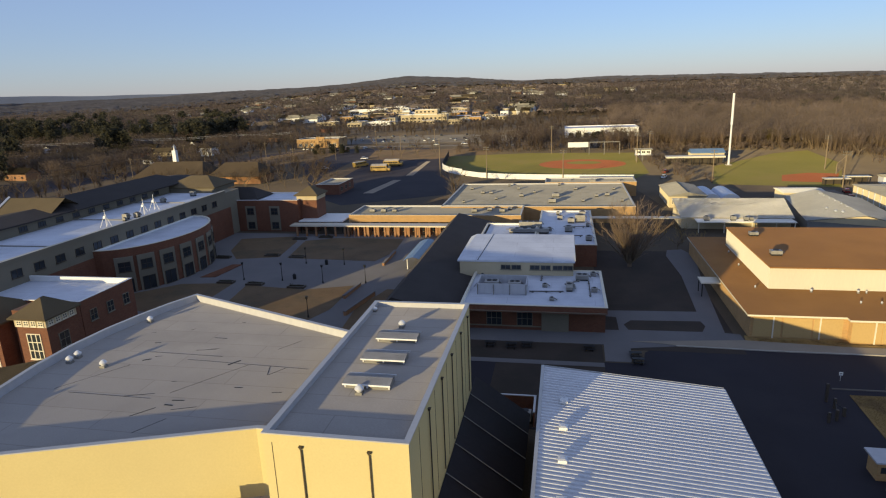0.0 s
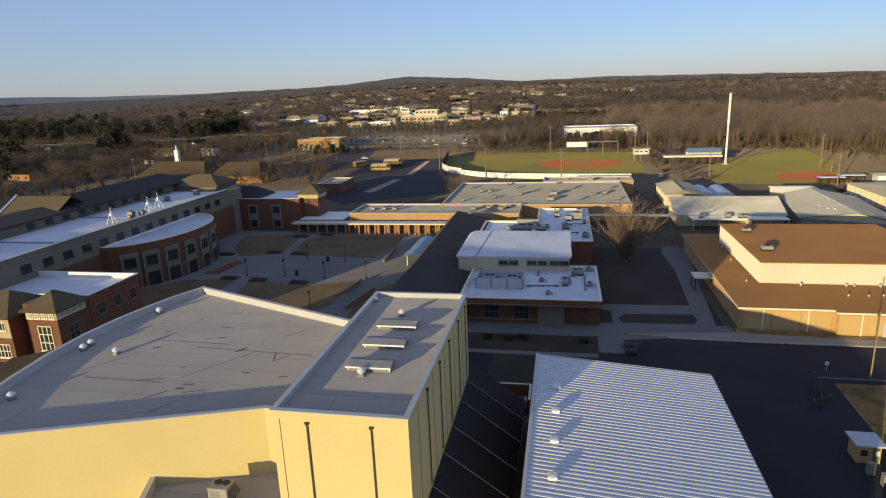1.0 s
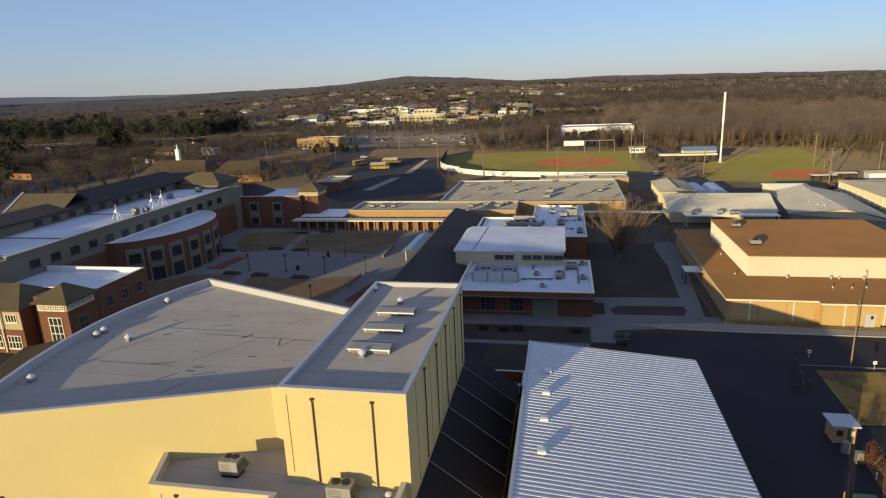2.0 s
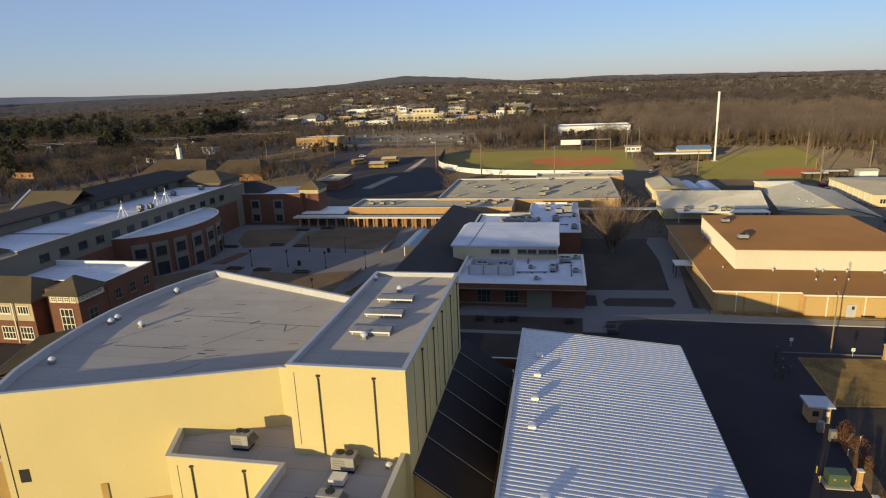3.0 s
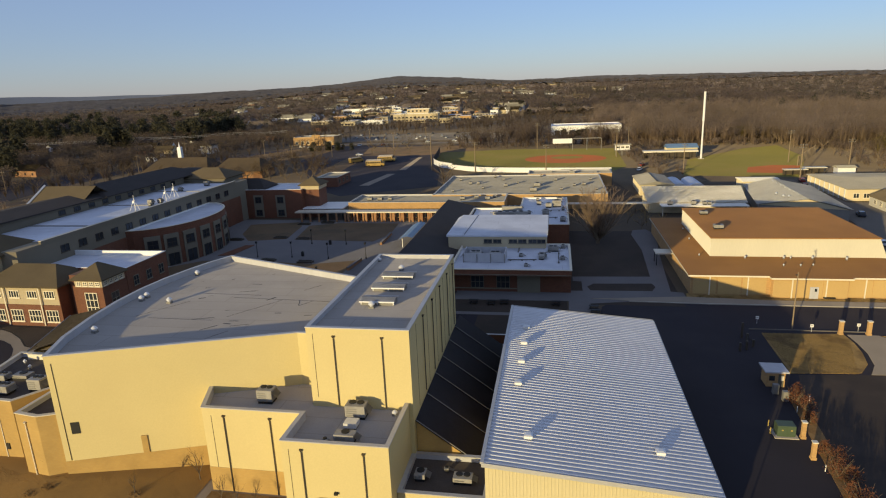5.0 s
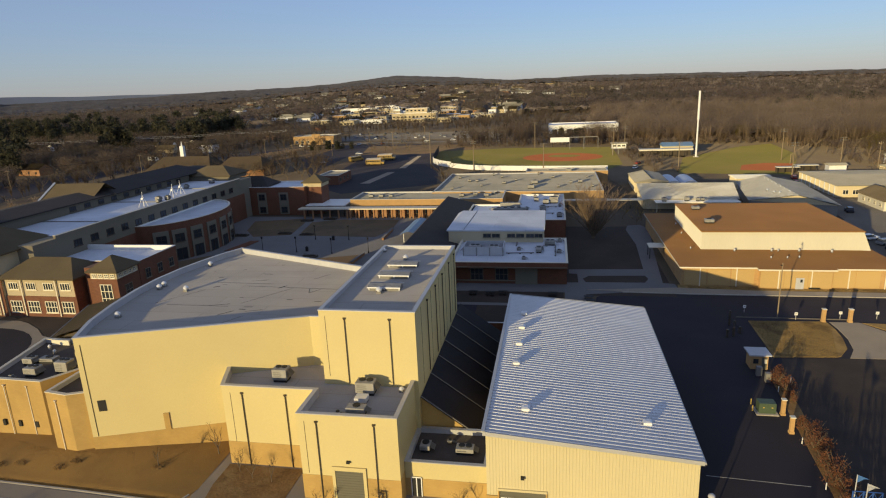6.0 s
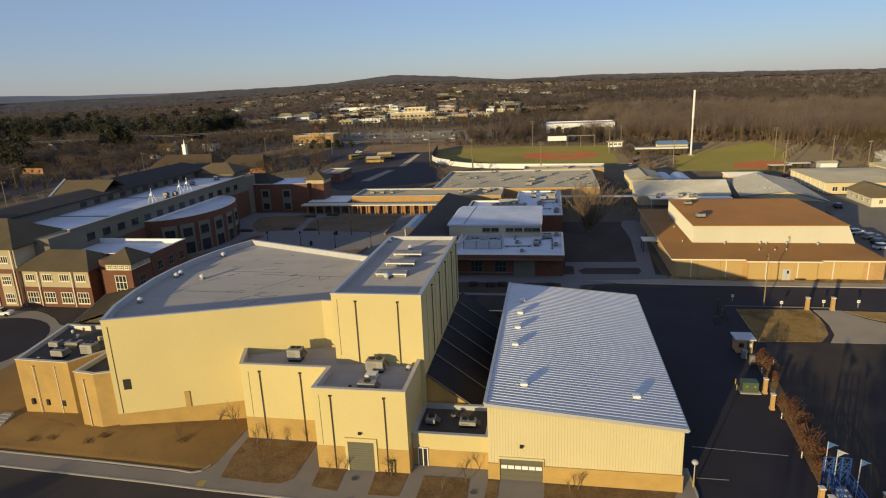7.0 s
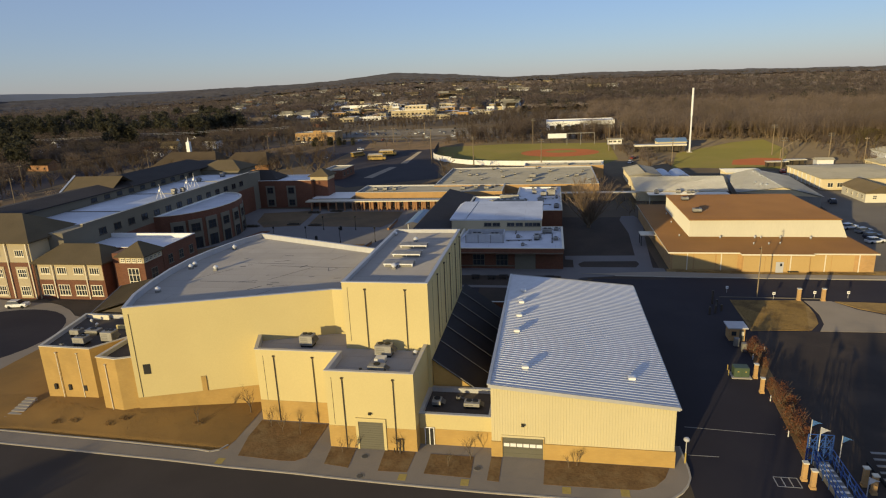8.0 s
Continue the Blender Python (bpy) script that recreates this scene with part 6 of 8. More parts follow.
def bollard(at, m="white"):
    b = thing("bollard", "short pale safety bollard in the yard", "bollard", at, "bollards")
    part("post", cyl(bmesh.new(), 0, 0, 0, 0.75, 0.06, 0.06, 10), M[m], b, local=True)
    bm = bmesh.new()
    bmesh.ops.create_uvsphere(bm, u_segments=10, v_segments=5, radius=0.062, matrix=Matrix.Translation((0, 0, 0.75)))
    part("dome", bm, M[m], b, local=True)
    return b


bo = bollard((31.3, 23.3, 0.01), "paint_yellow")
copy_thing(bo, pose(31.6, 25.0, 0.01))
bo2 = bollard((34.5, 16.1, 0.12))
for x, y in ((33.8, 7.8), (36.0, 28.5), (38.5, 31.5)):
    copy_thing(bo2, pose(x, y, 0.12))
tr = thing("transformer_box", "green pad-mounted transformer on a slab", "transformer", (32.8, 23.2, 0.01))
part("slab", box(bmesh.new(), -1.3, 1.3, -1.0, 1.0, 0, 0.12), M["kerb"], tr, local=True)
bm = box(bmesh.new(), -1.0, 1.0, -0.7, 0.7, 0.122, 1.5)
bmesh.ops.bevel(bm, geom=bm.edges[:], offset=0.05, segments=1, affect="EDGES")
part("cabinet", bm, M["green_box"], tr, local=True)
for x in (-0.98, 0.02):
    d = part("door", box(bmesh.new(), x + 0.04, x + 0.94, -0.73, -0.703, 0.25, 1.35), M["green_box"], tr, local=True)
    part("placard", box(bmesh.new(), x + 0.4, x + 0.6, -0.745, -0.732, 0.9, 1.05), M["paint_yellow"], d, local=True)
hut = thing("ticket_hut", "small brick hut with a pale flat roof", "hut", (35.6, 36.4, 0.05))
part("wall", box(bmesh.new(), -1.15, 1.15, -1.1, 1.1, 0, 2.15), M["brick_tan"], hut, local=True)
part("roof", box(bmesh.new(), -1.5, 1.5, -1.45, 1.45, 2.152, 2.34), M["lining"], hut, local=True)
part("door", box(bmesh.new(), 0.3, 1.0, -1.15, -1.103, 0.05, 1.85), M["door_grey"], hut, local=True)
# pale box paints the sunlit patch at the hut's right corner
part("shutter", box(bmesh.new(), 0.62, 0.98, -1.18, -1.152, 0.95, 1.6), M["trim"], hut, "pale panel standing in for a sunlit patch", local=True)
part("window", box(bmesh.new(), -0.85, -0.15, -1.15, -1.103, 0.9, 1.6), M["glass"], hut, local=True)
cab = thing("utility_cabinet", "tall grey utility cabinet beside the hut", "cabinet", (35.0, 33.4, 0.05))
part("body", box(bmesh.new(), -0.35, 0.35, -0.3, 0.3, 0, 1.35), M["unit"], cab, local=True)
part("door", box(bmesh.new(), -0.3, 0.3, -0.33, -0.302, 0.1, 1.25), M["unit"], cab, local=True)
copy_thing(cab, pose(35.6, 31.5, 0.05))
fence_m = thing("steel_posts", "dark steel barrier posts by the lane end", "barrier", (35.8, 49.5, 0.02))
for x, y, h in ((35.9, 52.2, 2.6), (36.2, 50.4, 1.5), (35.3, 47.4, 1.5), (34.2, 46.8, 1.4), (36.6, 48.6, 1.2)):
    part("post", box(bmesh.new(), x - 0.15, x + 0.15, y - 0.15, y + 0.15, 0.02, h), M["pipe"], fence_m)
part("rail", rod(bmesh.new(), (36.2, 50.4, 1.2), (35.3, 47.4, 1.2), 0.06), M["dark"], fence_m)
part("rail", rod(bmesh.new(), (36.2, 50.4, 0.9), (36.6, 48.6, 0.9), 0.06), M["dark"], fence_m)


def yard_sign(at):
    s = thing("lane_sign", "small white square sign on a post", "sign", at, "lane signs")
    part("post", cyl(bmesh.new(), 0, 0, 0, 1.2, 0.04, 0.04, 6), M["pole_pale"], s, local=True)
    part("plate", box(bmesh.new(), -0.25, 0.25, -0.05, -0.045 + 0.03, 0.85, 1.35), M["white"], s, local=True)
    part("bar", box(bmesh.new(), -0.16, 0.16, -0.066, -0.052, 1.05, 1.15), M["pipe"], s, "dark unreadable lettering bar", local=True)
    return s


ys = yard_sign((47.4, 55.4, 0.02))
for x, y in ((54.7, 56.3), (60.5, 56.6), (40.0, 58.5)):
    copy_thing(ys, pose(x, y, 0.02))

shr = random.Random(21)
for x, y, hgt, rad in ((37.3, 32.6, 2.0, 1.2), (36.4, 30.6, 2.3, 1.3), (37.2, 28.9, 2.2, 1.4), (36.6, 26.2, 1.5, 1.0), (35.7, 19.6, 1.6, 1.0), (36.3, 17.7, 2.2, 1.5), (35.5, 15.4, 2.4, 1.4), (36.4, 14.6, 1.8, 1.2), (35.3, 12.0, 1.7, 1.1), (35.8, 10.3, 2.4, 1.5), (34.9, 8.6, 2.2, 1.3), (35.6, 7.2, 1.8, 1.3), (34.7, 5.2, 1.5, 1.0)):
    bm = bmesh.new()
    for k in range(520):
        a, e, rr = shr.uniform(0, 6.28), math.asin(shr.uniform(0.02, 1.0)), rad * shr.uniform(0.35, 1.0) ** 0.6 * (0.8 + 0.25 * math.sin(3 * k))
        c = Vector((x + rr * math.cos(a) * math.cos(e), y + rr * math.sin(a) * math.cos(e), 0.25 + hgt * math.sin(e) * shr.uniform(0.55, 1.0)))
        d1 = Vector((shr.uniform(-1, 1), shr.uniform(-1, 1), shr.uniform(-1, 1))).normalized() * shr.uniform(0.1, 0.2)
        d2 = Vector((shr.uniform(-1, 1), shr.uniform(-1, 1), shr.uniform(-1, 1))).normalized() * shr.uniform(0.1, 0.2)
        face(bm, [c, c + d1, c + d1 + d2])
    sb = thing("shrub", "broad leggy shrub with russet dry leaves in a border", "shrub", (x, y, 0.12), "border shrubs")
    part("leaves", bm, M["shrub"], sb)
    bm = bmesh.new()
    for k in range(14):
        a = shr.uniform(0, 6.28)
        rod(bm, (x, y, 0.1), (x + rad * 0.8 * math.cos(a), y + rad * 0.8 * math.sin(a), hgt * shr.uniform(0.6, 1.05)), 0.03, 3, 0.01)
    part("branchwork", bm, M["bark"], sb)

# blue stadium gate with pennants
gate = thing("stadium_gate", "blue tubular steel entrance gate with pennants", "gate", (36, 0, 0.02))
for x, y, h in ((34.1, 3.1, 5.2), (34.9, 2.7, 4.6), (36.5, 1.5, 4.4), (37.0, -3.4, 3.0)):
    p = part("flagpole", rod(bmesh.new(), (x, y, 0.02), (x, y, h), 0.05, 6), M["pole_pale"], gate)
    bm = bmesh.new()
    face(bm, [(x + 0.05, y, h - 0.02), (x + 0.05, y, h - 0.85), (x + 0.75, y + 0.25, h - 0.62), (x + 1.1, y + 0.1, h - 0.5)])
    bmesh.ops.solidify(bm, geom=bm.faces[:], thickness=0.01)
    part("pennant", bm, M["blue_cloth"] if x in (34.1, 36.5) else M["white"], p, "blue pennant" if x in (34.1, 36.5) else "white pennant")
gx = [33.9, 34.8, 35.6, 36.4]
for x in gx:
    part("upright", rod(bmesh.new(), (x, 3.0, 0.02), (x, 3.0, 3.5), 0.07, 6), M["blue"], gate)
for z in (0.4, 1.2, 2.0, 2.8, 3.5):
    part("rail", rod(bmesh.new(), (gx[0], 3.0, z), (gx[-1], 3.0, z), 0.05, 5), M["blue"], gate)
for xa, xb in zip(gx, gx[1:]):
    for za, zb in ((0.4, 2.0), (2.0, 3.5), (1.2, 2.8)):
        part("brace", rod(bmesh.new(), (xa, 2.97, za), (xb, 2.97, zb), 0.035, 5), M["blue"], gate)
        part("brace", rod(bmesh.new(), (xa, 3.03, zb), (xb, 3.03, za), 0.035, 5), M["blue"], gate)
ramp = thing("entrance_ramp", "railed entrance ramp with blue lattice sides", "ramp", (36.2, -1.5, 0.02))
part("deck", box(bmesh.new(), 34.5, 36.0, -7.5, 2.6, 0.02, 0.5), M["unit"], ramp)
for i in range(11):
    part("cleat", box(bmesh.new(), 34.6, 35.9, -7.2 + i * 0.9, -6.9 + i * 0.9, 0.502, 0.54), M["white"], ramp)
for x in (34.4, 36.1):
    for z in (0.7, 1.2, 1.8):
        part("rail", rod(bmesh.new(), (x, -7.5, z), (x, 2.9, z + 0.5), 0.055, 5), M["blue"], ramp)
    for i in range(8):
        y = -7.4 + i * 1.45
        part("post", rod(bmesh.new(), (x, y, 0.05), (x, y, 1.85 + 0.07 * i), 0.055, 5), M["blue"], ramp)
        if i < 7:
            part("brace", rod(bmesh.new(), (x, y, 0.6), (x, y + 1.45, 1.9), 0.04, 5), M["blue"], ramp)
stand = thing("bleacher", "dark metal bleacher with pale plank rows", "bleacher", (42, -1, 0.02))
for i in range(6):
    part("plank", box(bmesh.new(), 40.0, 47, -1.2 + i * 0.75, -0.85 + i * 0.75, 0.4 + i * 0.28, 0.46 + i * 0.28), M["unit"], stand)
for x in (40.1, 43.5, 46.9):
    part("frame", box(bmesh.new(), x - 0.05, x + 0.05, -1.2, 3.3, 0.02, 0.4), M["dark"], stand)
bay = thing("painted_bay", "worn white painted grid on the asphalt", "road marking", (30.8, -0.8, 0.02), kind="structure")
for x in (29.7, 30.45, 31.2, 32.0):
    part("stripe", box(bmesh.new(), x - 0.05, x + 0.05, -1.6, 0.0, 0.012, 0.024), M["paint_white"], bay)
for y in (-1.6, 0.0):
    part("stripe", box(bmesh.new(), 29.7, 32.0, y - 0.05, y + 0.05, 0.026, 0.036), M["paint_white"], bay)
steps = thing("steps", "concrete garden steps up the lawn bank", "steps", (-65, 3.6, 0))
for i in range(7):
    part("tread", box(bmesh.new(), -66.2 - i * 0.02, -64.0 - i * 0.12, 1.7 + i * 0.62, 2.2 + i * 0.62, -0.1, 0.34 + i * 0.11), M["kerb"], steps)


for x, y in ((-14.5, -1.4), (-1.3, -2.2), (-14.0, -5.0)):
    mh = thing("manhole_cover", "dark cast-iron manhole cover in the concrete", "manhole", (x, y, 0.132 if y > -3 else 0.14), "manhole covers")
    part("cover", cyl(bmesh.new(), 0, 0, 0.004, 0.03, 0.36, 0.36, 18), M["louvre"], mh, local=True)
    part("rim", ring(bmesh.new(), arc(0, 0, 0.46, 0, 342, 19), arc(0, 0, 0.38, 0, 342, 19), 0.002, 0.024), M["unit"], mh, local=True)
sd = thing("standpipe", "dark cast-iron standpipe by the loading door", "standpipe", (-10.5, -0.35, 0.16))
part("pipe", cyl(bmesh.new(), 0, 0, 0, 1.5, 0.09, 0.09, 8), M["pipe"], sd, local=True)
part("wheel_head", box(bmesh.new(), -0.5, 0.12, -0.1, 0.1, 1.502, 1.68), M["pipe"], sd, local=True)
for x in (-0.75, -0.45):
    part("stub", cyl(bmesh.new(), x, 0.05, 0, 0.55, 0.06, 0.06, 8), M["pipe"], sd, local=True)

# ---- courtyard furniture ----
def court_lamp(at):
    l = thing("courtyard_lamp", "slim dark courtyard lamp post", "lamp post", at, "courtyard lamps")
    part("pole", cyl(bmesh.new(), 0, 0, 0, 3.7, 0.09, 0.06, 8), M["dark"], l, local=True)
    part("base", cyl(bmesh.new(), 0, 0, 0, 0.45, 0.2, 0.14, 8), M["dark"], l, local=True)
    part("head", cyl(bmesh.new(), 0, 0, 3.702, 4.25, 0.2, 0.3, 8), M["dark"], l, local=True)
    return l


cl = court_lamp((-61.1, 96.2, 0.03))
for x, y in ((-50.8, 95.1), (-41.0, 95.8), (-70.6, 96.0), (-61.2, 110), (-51.0, 109.6), (-45.6, 74.6)):
    copy_thing(cl, pose(x, y, 0.03))


def planter_wall(name, x0, y0, x1, y1, h, w, material, label):
    d = Vector((x1 - x0, y1 - y0, 0))
    m = Matrix.Translation(((x0 + x1) / 2, (y0 + y1) / 2, 0)) @ Matrix.Rotation(math.atan2(d.y, d.x), 4, "Z")
    t = thing(name, label, "wall", ((x0 + x1) / 2, (y0 + y1) / 2, 0.03))
    part("body", box(bmesh.new(), -d.length / 2, d.length / 2, -w / 2, w / 2, 0.03, h, m), M[material], t)
    part("cap", box(bmesh.new(), -d.length / 2 - 0.1, d.length / 2 + 0.1, -w / 2 - 0.08, w / 2 + 0.08, h + 0.002, h + 0.12, m), M["concrete_shade"], t)


planter_wall("seat_wall", -42.3, 85.4, -41.7, 93.9, 0.7, 0.5, "brick_orange", "low brick seat wall in the courtyard")
planter_wall("seat_wall", -38.8, 76, -36.6, 88, 0.9, 0.5, "brick_orange", "low brick seat wall by the lawn")
planter_wall("seat_wall", -40.9, 109.3, -41.2, 121.2, 0.7, 0.5, "brick_orange", "low brick seat wall by the walk")
hd = random.Random(17)
for x, y in ((-73.5, 116.4), (-66.0, 115.4), (-73.6, 134.2), (-66.4, 136.4), (-73.8, 93.6), (-66.2, 92.8), (-55.6, 91.6), (-86.2, 113.8)):
    pb = thing("court_planter", "low dark planter with clipped evergreen planting", "planter", (x, y, 0.03), "courtyard planters")
    part("wall", ring(bmesh.new(), rect(-2.0, 2.0, -0.75, 0.75), rect(-1.75, 1.75, -0.5, 0.5), 0, 0.45), M["pipe"], pb, local=True)
    bm = bmesh.new()
    for k in range(160):
        c_ = Vector((hd.uniform(-1.7, 1.7), hd.uniform(-0.48, 0.48), hd.uniform(0.2, 0.7)))
        face(bm, [c_ + Vector((hd.uniform(-0.16, 0.16), hd.uniform(-0.12, 0.12), hd.uniform(-0.14, 0.14))) for _ in range(3)])
    part("planting", bm, M["pine"], pb, local=True)
bin_t = thing("litter_bin", "dark round litter bin on the courtyard paving", "litter bin", (-58.7, 97.5, 0.03))
part("body", cyl(bmesh.new(), 0, 0, 0, 1.0, 0.38, 0.42, 12), M["dark"], bin_t, local=True)
part("lid", cyl(bmesh.new(), 0, 0, 1.002, 1.3, 0.44, 0.2, 12), M["dark"], bin_t, local=True)
copy_thing(bin_t, pose(-55.6, 109.5, 0.03))
aw = thing("entrance_canopy", "glazed blue-grey entrance canopy beside the gallery", "canopy", (-32.3, 113, 0.03))
for x, y in ((-34.2, 107), (-30.6, 107), (-34.2, 121), (-30.6, 121)):
    part("column", cyl(bmesh.new(), x, y, 0.03, 2.6, 0.12, 0.12, 8), M["white"], aw)
bm = bmesh.new()
ys_ = [105 + i * 1.5 for i in range(13)]
for y0, y1 in zip(ys_, ys_[1:]):
    for k in range(4):
        xs = [-34.8 + j * 1.2 for j in range(5)]
        zz = [2.6 + 0.9 * math.sin(math.pi * j / 4) for j in range(5)]
        face(bm, [(xs[k], y0, zz[k]), (xs[k + 1], y0, zz[k + 1]), (xs[k + 1], y1, zz[k + 1]), (xs[k], y1, zz[k])])
bmesh.ops.remove_doubles(bm, verts=bm.verts, dist=0.001)
part("vault", bm, M["blue_roof"], aw, "curved blue-grey vault")
for i, (x, y) in enumerate(((13.2, 63.4), (13.4, 61.2), (-6.1, 64.9), (-3.6, 65.4), (-9.6, 65.2), (6.3, 65.2))):
    bn = thing("picnic_table", "dark metal picnic table on the paving", "table", (x, y, 0.05), "picnic tables")
    part("top", box(bmesh.new(), -0.9, 0.9, -0.4, 0.4, 0.7, 0.76), M["dark"], bn, local=True)
    for s in (-0.75, 0.75):
        part("bench", box(bmesh.new(), -0.9, 0.9, s - 0.14, s + 0.14, 0.42, 0.47), M["dark"], bn, local=True)
        part("leg", box(bmesh.new(), -0.6 if s < 0 else 0.52, -0.52 if s < 0 else 0.6, -0.75, 0.75, 0, 0.419), M["dark"], bn, local=True)


sheet("table_path", rect(-13, 8.4, 59.2, 60.6), 0.062, "concrete_shade", "narrow concrete path across the shaded lawn", "pavement", depth=0.02)
ey = thing("plant_enclosure", "low walled yard round ground-mounted condensers", "enclosure", (-4.2, 43.2, 0.05))
for x0, x1, y0, y1 in ((-7.2, -1.2, 45.3, 45.5), (-7.2, -7.0, 41.2, 45.29), (-1.4, -1.2, 41.2, 45.29)):
    part("wall", box(bmesh.new(), x0, x1, y0, y1, 0.05, 2.0), M["brick_red"], ey)
    part("cap", box(bmesh.new(), x0 - 0.04, x1 + 0.04, y0 - 0.04, y1 + 0.04, 2.002, 2.12), M["coping"], ey)
rooftop_unit((-4.9, 43.6, 0.05), 1.0, 1.0, 1.5, fans=1, label="pale condenser standing in the walled yard")
rooftop_unit((-2.4, 42.4, 0.05), 1.5, 1.1, 1.5, fans=1, label="pale condenser standing in the walled yard")

# ---- lawn grass ----
gr = np.random.default_rng(4)


def grass(name, x0, x1, y0, y1, count, height, zf, label, keep=lambda x, y: True, material="grass_dry"):
    """Short dry blades standing on a lawn."""
    x, y = gr.uniform(x0, x1, count), gr.uniform(y0, y1, count)
    ok = np.array([keep(a, b) for a, b in zip(x, y)])
    x, y = x[ok], y[ok]
    z = np.array([zf(float(a), float(b)) for a, b in zip(x, y)])
    n_ = len(x)
    a = gr.uniform(0, 2 * np.pi, n_)
    base = np.stack([x, y, z - 0.02], -1)
    side = np.stack([np.cos(a), np.sin(a), 0 * a], -1) * gr.uniform(0.03, 0.07, (n_, 1))
    tip = base + np.stack([gr.normal(0, 0.03, n_), gr.normal(0, 0.03, n_), height * gr.uniform(0.5, 1.2, n_)], -1)
    v = np.stack([base - side, base + side, tip], 1).reshape(-1, 3)
    return tagged(new(name, raw_mesh(name, v, np.arange(len(v)).reshape(-1, 3), M[material])), label, "grass", "", "stuff")


def before_wall(x, y):
    return y < float(np.interp(x, [-66, -54, -48.5, -47.2, -31.6], [7.5, 4.0, 3.7, 4.3, 9.5])) and y > float(np.interp(x, [-78, -62, -31.5], [-2.3, -0.9, -2.1]))


grass("grass", -76, -31.6, -2.3, 9.6, 40000, 0.045, lawn_z, "short dormant grass on the theatre lawn", before_wall)
grass("grass", 39.5, 51.5, 40, 54.2, 17000, 0.1, lambda x, y: 0.1, "short dormant grass by the gate piers", lambda x, y: x < 48 + (y - 40) * 0.3 and y < 54.2, "grass_straw")
grass("grass", 33, 72, 70.8, 72.3, 6000, 0.12, lambda x, y: 0.07, "short dormant grass under the gymnasium wall", lambda x, y: True, "grass_straw")

# ---- sheds east of the quad ----
def shed(x0, x1, y0, y1, eave, rise, along, wall, roof, label, hip=0.0):
    s = thing("shed_building", label, "building", ((x0 + x1) / 2, (y0 + y1) / 2, 0))
    part("wall", prism(bmesh.new(), rect(x0 + 0.4, x1 - 0.4, y0 + 0.4, y1 - 0.4), 0, eave - 0.15), M[wall], s)
    part("roof", hip_roof(bmesh.new(), x0, x1, y0, y1, eave, rise, hip, along, 0.25), M[roof], s)
    return s


s1 = shed(35.8, 48, 181, 204, 4.0, 1.2, "y", "cream", "roof_grey_far", "cream shed with twin weathered roofs")
part("roof_valley", box(bmesh.new(), 41.75, 42.05, 181, 204, 5.18, 5.24), M["dark"], s1)
for x in (37.8, 42, 45.5):
    window(s1, (x, 181.38, 1.2), 1.6, 1.4, 0, 2, 2)
s2 = thing("shed_building", "long cream shed with a pale lean-to metal roof", "building", (49, 158, 0))
part("wall", prism(bmesh.new(), [(35, 151.2), (63, 150.2), (65, 166.2), (35, 167)], 0, 3.2), M["cream"], s2)
part("back_wall", prism(bmesh.new(), [(35, 166), (65, 165.2), (65.1, 166.2), (35, 167)], 3.21, 5.3), M["cream"], s2)
bm = bmesh.new()
face(bm, [(34.5, 150.4, 3.4), (63.6, 149.4, 3.4), (66, 166.7, 5.8), (34.5, 167.5, 5.8)])
bmesh.ops.solidify(bm, geom=bm.faces[:], thickness=0.2)
part("roof", bm, M["roof_cream"], s2)
part("porch_roof", box(bmesh.new(), 38, 63, 145.6, 150.2, 2.9, 3.15), M["roof_cream"], s2)
for x in (38.4, 45, 52, 58, 62.6):
    part("porch_post", box(bmesh.new(), x - 0.1, x + 0.1, 145.8, 146, 0, 2.89), M["trim"], s2)
for x, y, s in ((40.7, 147.6, 1.2), (47.6, 148, 1.2), (50.8, 147.6, 1.0), (52.2, 147.8, 0.9)):
    rooftop_unit((x, y, 3.15), s * 1.2, s, s, fans=1, label="grey condenser on the porch roof")
s3 = thing("shed_building", "broad shed with a pale grey gabled metal roof", "building", (77, 158, 0))
part("wall", prism(bmesh.new(), [(65.4, 145.4), (86.2, 136.2), (90.2, 176.4), (71.4, 180.4)], 0, 3.7), M["unit"], s3)
bm = bmesh.new()
e_ = [bm.verts.new(p) for p in ((64.7, 145, 3.8), (76.8, 139.4, 6.2), (86.9, 135.4, 3.8), (91, 177, 3.8), (79.0, 179, 6.2), (70.6, 181, 3.8))]
bm.faces.new((e_[0], e_[1], e_[4], e_[5]))
bm.faces.new((e_[1], e_[2], e_[3], e_[4]))
bmesh.ops.solidify(bm, geom=bm.faces[:], thickness=0.15)
part("roof", bm, M["roof_metal_far"], s3)
bm = bmesh.new()
face(bm, [(65.3, 145.2, 3.6), (86.3, 136.0, 3.6), (76.8, 139.9, 6.0)])
part("gable", bm, M["cream"], s3)
for x, y in ((72.4, 153), (73.0, 148.6), (73.9, 146.6)):
    spun_fan((x, y, 3.8 + (x - 65.8) / 11.4 * 2.4 - 0.15), 0.38, 0.8, "broad turbine vent on the metal roof")
for i in range(7):
    spun_fan((77.6 - i * 0.1, 173 - i * 4.2, 5.85), 0.22, 0.5, "small pipe vent on the metal roof")
shed(72, 85, 186, 196, 4.0, 0.5, "x", "cream", "roof_metal_far", "cream shed behind the broad metal roof")
